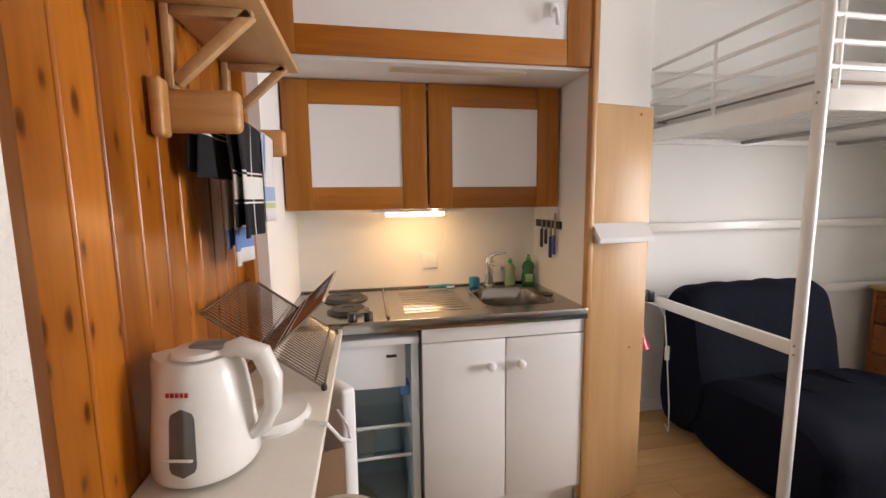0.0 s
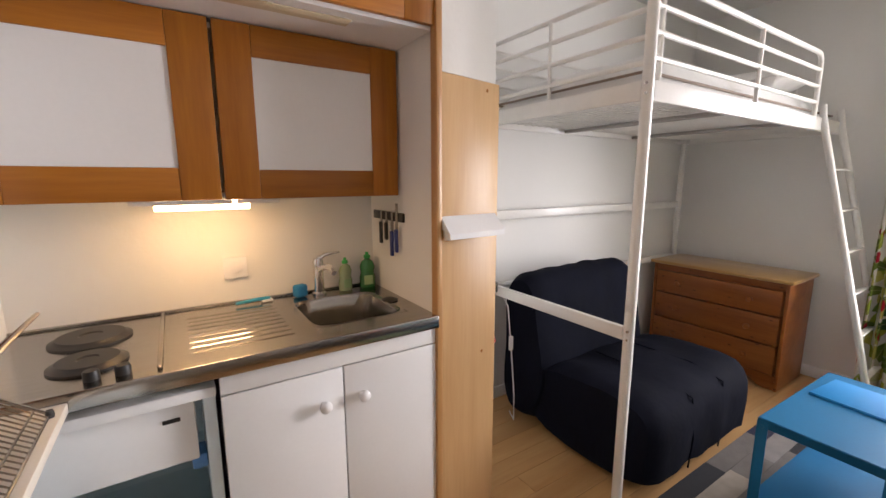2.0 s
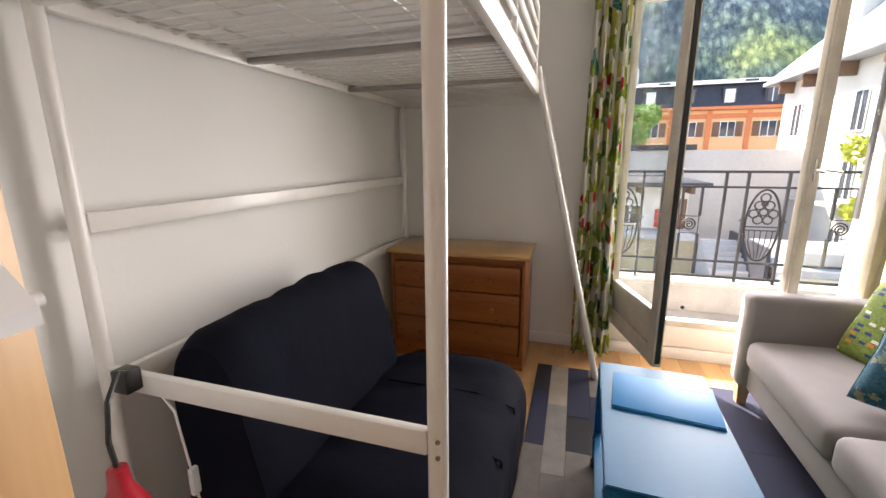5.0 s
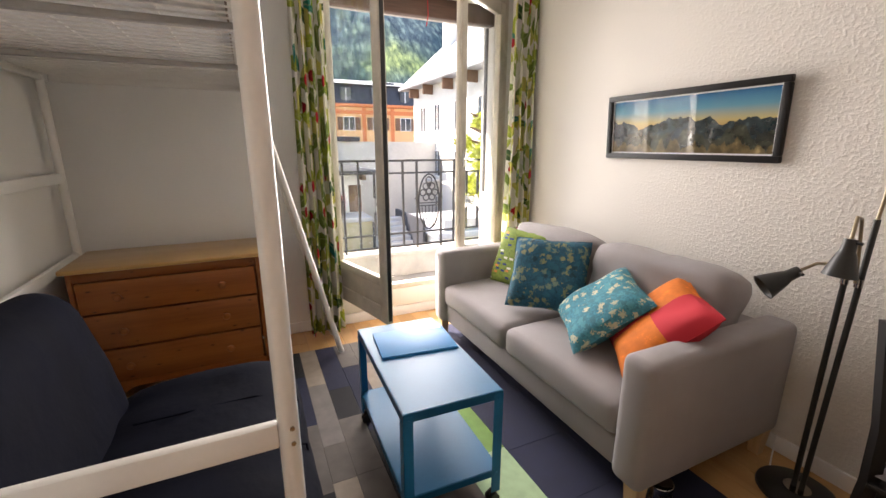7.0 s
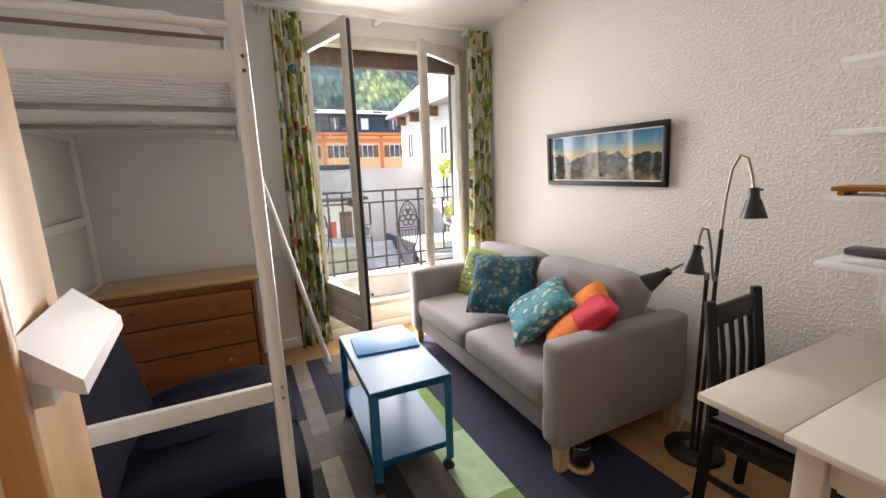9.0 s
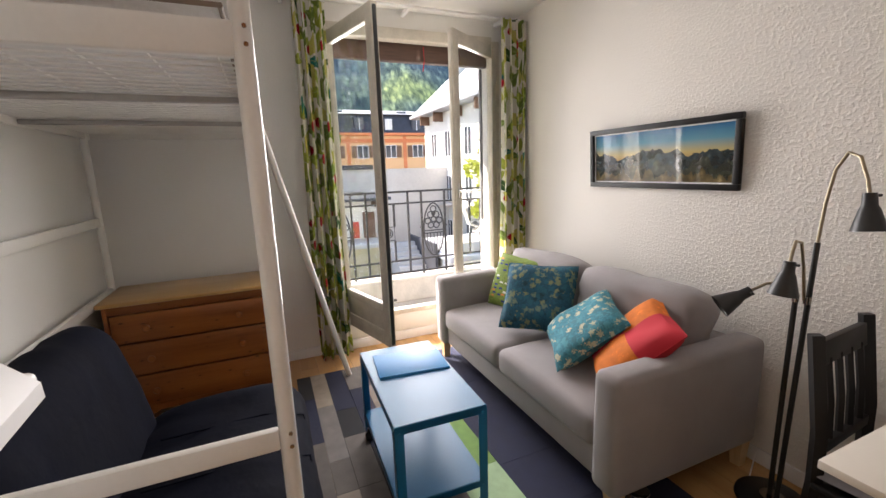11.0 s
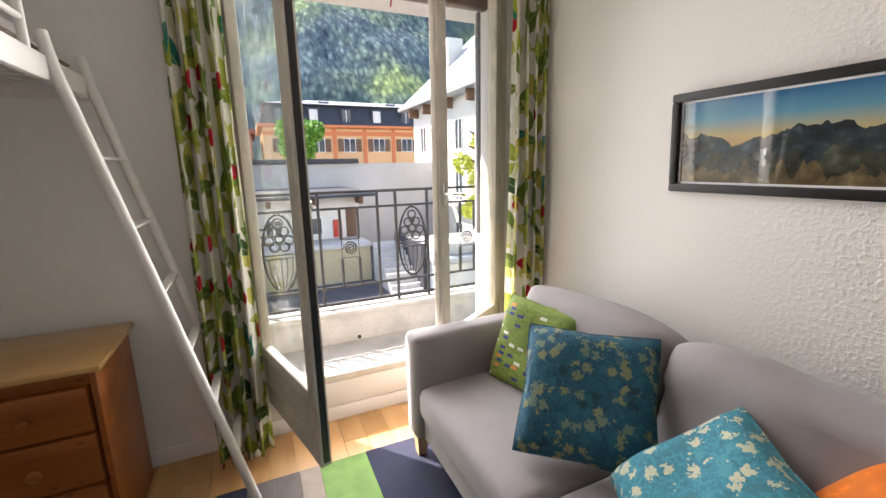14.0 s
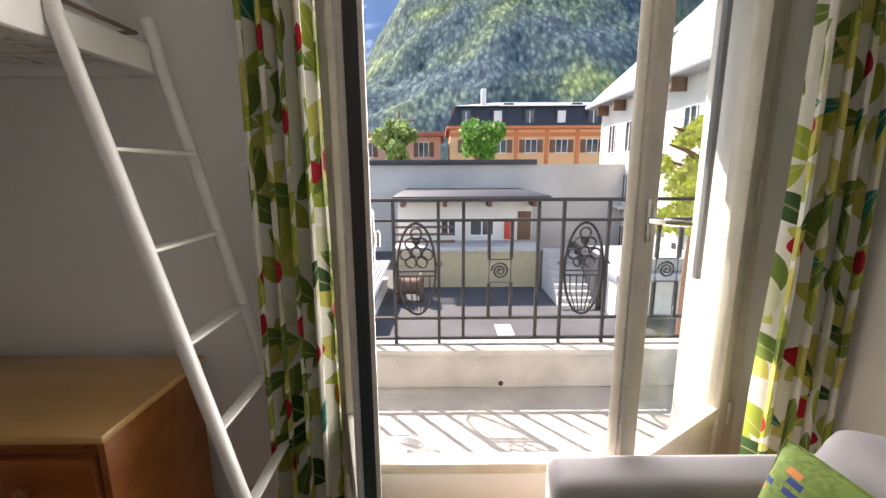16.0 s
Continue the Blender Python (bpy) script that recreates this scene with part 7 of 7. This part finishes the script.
def wall_shelves():
    s = thing("wall_shelf_rack", "white wall shelf rack with four open boards", "shelf rack")
    for z in (1.03, 1.272, 1.495, 1.73):
        part("board", bm_box((0.55, SOUTH + 0.016, z - 0.018), (1.30, SOUTH + 0.20, z), 0.002), M_WHITE, s)
    for x in (0.70, 1.14):
        part("upright", bm_box((x, SOUTH + 0.001, 0.86), (x + 0.035, SOUTH + 0.0155, 1.95), 0.002), M_WHITE, s)
    tr = thing("wooden_tray", "small slatted wooden trivet on the white shelf", "trivet", pose(1.19, SOUTH + 0.11, 1.2725, 0, 0, 6))
    for k in range(5):
        part("slat", bm_box((-0.10, -0.07 + k * 0.032, 0.014), (0.10, -0.048 + k * 0.032, 0.03), 0.003), M_HONEYX, tr)
    for x in (-0.08, 0.06):
        part("runner", bm_box((x, -0.07, 0.0), (x + 0.02, 0.082, 0.0135), 0.002), M_HONEYX, tr)
    ra = thing("radio", "small grey and white radio on the lowest shelf", "radio", pose(1.17, SOUTH + 0.11, 1.0305))
    part("case", bm_box((-0.075, -0.05, 0), (0.075, 0.05, 0.028), 0.008, 3), M_WHITE, ra)
    part("top_case", bm_box((-0.07, -0.045, 0.0285), (0.07, 0.045, 0.055), 0.01, 3), mat("dark_grey_plastic", (0.08, 0.08, 0.09), 0.35), ra)
    sk = thing("wall_switch", "white wall switch below the shelves", "switch", pose(1.12, SOUTH + 0.001, 0.875))
    part("plate", bm_box((-0.035, 0.015, -0.04), (0.035, 0.024, 0.04), 0.003), M_WHITE, sk)
    part("rocker", bm_box((-0.018, 0.0245, -0.02), (0.018, 0.029, 0.02), 0.003), M_WHITE, sk)


wall_shelves()


def landscape():
    """A print of ridges under an evening sky, across the picture's own width and height."""
    m, nt, n, l, b = nodes_of("landscape_print")
    tc, sx = n.new("ShaderNodeTexCoord"), n.new("ShaderNodeSeparateXYZ")
    l.new(tc.outputs["Object"], sx.inputs[0])
    zr = n.new("ShaderNodeMapRange")
    zr.inputs["From Min"].default_value, zr.inputs["From Max"].default_value = -0.15, 0.15
    l.new(sx.outputs[2], zr.inputs["Value"])
    sky_r = ramp_of(n, [(0.0, (0.30, 0.17, 0.10)), (0.40, (0.42, 0.24, 0.09)), (0.55, (0.45, 0.36, 0.16)), (0.75, (0.10, 0.27, 0.36)), (1.0, (0.015, 0.11, 0.26))])
    l.new(zr.outputs[0], sky_r.inputs[0])
    out = sky_r.outputs[0]
    for seed, base, amp, sc, col in ((1, 0.02, 0.10, 4.5, (0.035, 0.05, 0.055)), (5, -0.05, 0.10, 9, (0.05, 0.055, 0.04)), (9, -0.10, 0.09, 16, (0.16, 0.12, 0.06))):
        nz = n.new("ShaderNodeTexNoise")
        nz.noise_dimensions = "1D"
        nz.inputs["Scale"].default_value, nz.inputs["Detail"].default_value = sc, 5
        off = n.new("ShaderNodeMath")
        off.inputs[1].default_value = seed
        l.new(sx.outputs[0], off.inputs[0])
        l.new(off.outputs[0], nz.inputs["W"])
        hgt = n.new("ShaderNodeMath")
        hgt.operation = "MULTIPLY_ADD"
        hgt.inputs[1].default_value, hgt.inputs[2].default_value = amp * 2, base - amp
        l.new(nz.outputs["Fac"], hgt.inputs[0])
        cmp = n.new("ShaderNodeMath")
        cmp.operation = "LESS_THAN"
        l.new(sx.outputs[2], cmp.inputs[0])
        l.new(hgt.outputs[0], cmp.inputs[1])
        tex = n.new("ShaderNodeTexNoise")
        tex.inputs["Scale"].default_value, tex.inputs["Detail"].default_value = 25, 5
        l.new(tc.outputs["Object"], tex.inputs["Vector"])
        rc = ramp_of(n, [(0.4, [c * 0.5 for c in col]), (0.62, col), (0.75, [c * 2.2 for c in col])])
        l.new(tex.outputs["Fac"], rc.inputs[0])
        mx = n.new("ShaderNodeMixRGB")
        l.new(cmp.outputs[0], mx.inputs[0])
        l.new(out, mx.inputs[1])
        l.new(rc.outputs[0], mx.inputs[2])
        out = mx.outputs[0]
    l.new(out, b.inputs["Base Color"])
    b.inputs["Roughness"].default_value = 0.06
    b.inputs["Coat Weight"].default_value = 1.0
    b.inputs["Coat Roughness"].default_value = 0.02
    return m


def picture():
    p = thing("framed_picture", "panoramic mountain landscape print in a black frame", "picture", pose(2.513, SOUTH + 0.004, 1.449, -3, 0, 0))
    W, H, f = 0.474, 0.177, 0.030
    for a, b in (((-W, 0.003, -H), (W, 0.032, -H + f)), ((-W, 0.003, H - f), (W, 0.032, H)), ((-W, 0.003, -H + f), (-W + f, 0.032, H - f)), ((W - f, 0.003, -H + f), (W, 0.032, H - f))):
        part("frame_bar", bm_box(a, b, 0.005), M_BLACKWOOD, p)
    part("print", bm_box((-W + f, 0.010, -H + f), (W - f, 0.014, H - f)), landscape(), p, "glazed mountain landscape print")
    for a, b in (((-W + f, 0.0142, -H + f), (W - f, 0.016, -H + f + 0.007)), ((-W + f, 0.0142, H - f - 0.007), (W - f, 0.016, H - f)), ((-W + f, 0.0142, -H + f + 0.007), (-W + f + 0.007, 0.016, H - f - 0.007)), ((W - f - 0.007, 0.0142, -H + f + 0.007), (W - f, 0.016, H - f - 0.007))):
        part("mount", bm_box(a, b), M_WHITE, p)


picture()

# small things about the bed and sofa
bk = thing("metal_canister", "perforated steel canister on a wooden coaster under the sofa", "canister", pose(1.845, 0.335, 0.009))
bm = bmesh.new()
lathe(bm, [(0.062, 0), (0.064, 0.004), (0.062, 0.012), (0, 0.012)], seg=28)
part("coaster", bm, M_BIRCH, bk)
bm = bmesh.new()
lathe(bm, [(0.046, 0.0125), (0.046, 0.118), (0.043, 0.12), (0.040, 0.116), (0.0, 0.10)], seg=28)
cn = part("can", bm, M_STEEL, bk)
for r in range(4):
    for k in range(16):
        a = k * math.tau / 16 + (r % 2) * 0.2
        if math.cos(a - 1.9) < -0.2:
            continue
        bm = bmesh.new()
        tube(bm, [(0.0455 * math.cos(a), 0.0455 * math.sin(a), 0.03 + r * 0.02), (0.0466 * math.cos(a), 0.0466 * math.sin(a), 0.03 + r * 0.02)], 0.0042, 6)
        part("hole", bm, M_BLACK, cn)

cl = thing("clip_lamp", "small red clip lamp with a black gooseneck on the bed brace", "lamp")
part("clip", bm_box((1.768, 2.37, 0.765), (1.812, 2.42, 0.825), 0.006), M_BLACK, cl)
part("gooseneck", bm_tube([(1.785, 2.38, 0.82), (1.75, 2.36, 0.84), (1.70, 2.33, 0.80), (1.675, 2.31, 0.72), (1.675, 2.30, 0.66)], 0.006, 8), M_BLACK, cl)
bm = bmesh.new()
lathe(bm, [(0.0, 0.0), (0.02, -0.004), (0.024, -0.05), (0.052, -0.115), (0.053, -0.12), (0.049, -0.118), (0.02, -0.05), (0, -0.045)], (1.675, 2.30, 0.66), 22)
part("shade", bm, mat("red_lacquer", (0.45, 0.015, 0.03), 0.3, coat=0.4), cl, "red cone shade")
cb = thing("hanging_cable", "white lamp cable with an in-line switch", "cable")
part("cord", bm_tube([(1.83, 2.40, 0.80), (1.825, 2.30, 0.70), (1.83, 2.27, 0.45), (1.84, 2.25, 0.2), (1.87, 2.28, 0.03), (1.93, 2.38, 0.012)], 0.0035, 6), M_WHITE, cb)
part("switch", bm_box((1.816, 2.265, 0.46), (1.840, 2.281, 0.54), 0.005), M_WHITE, cb)

# ---------------- boards ----------------
panelling = tagged(new("wall_panelling"), "orange-varnished knotty pine boards", "panelling", kind="structure")
board_w = 0.0855
bm = bmesh.new()
box(bm, (0, 0, 0), (0.018, board_w - 0.004, CEIL - 0.002), 0.004, 1)
board_mesh = mesh_of("board", bm, M_PINE)
for k in range(10):
    b = new("board", board_mesh)
    b.parent = panelling
    b.location = (WEST - 0.019, 0.905 + k * board_w, 0.001)
solo("panelling_backing", bm_box((WEST - 0.0199, 0.904, 0), (WEST - 0.0192, 1.76, CEIL)), M_PINE, "pine battens behind the boards", "panelling", kind="structure")

flooring = tagged(new("floor_boards"), "pale varnished beech strip flooring", "flooring", kind="structure")
rndf = random.Random(11)
lens_, made = (0.9, 1.2, 1.5), {}
for L in lens_:
    bm = bmesh.new()
    box(bm, (0, 0, -0.005), (L - 0.0012, 0.1185, 0.0), 0.0008, 1)
    made[L] = mesh_of("plank", bm, M_FLOOR)
y = SOUTH
while y < NORTH - 0.02:
    x = WEST - rndf.uniform(0, 0.8)
    while x < EAST:
        L = rndf.choice(lens_)
        if x + L > EAST - 0.001:
            L = max([q for q in lens_ if x + q <= EAST - 0.001], default=None)
            if L is None:
                bm = bmesh.new()
                box(bm, (x, y, -0.005), (EAST - 0.001, y + 0.1185, 0.0), 0.0008, 1)
                part("plank", bm, M_FLOOR, flooring)
                break
        p = new("plank", made[L])
        p.parent = flooring
        p.location = (x, y, 0)
        x += L
    y += 0.12
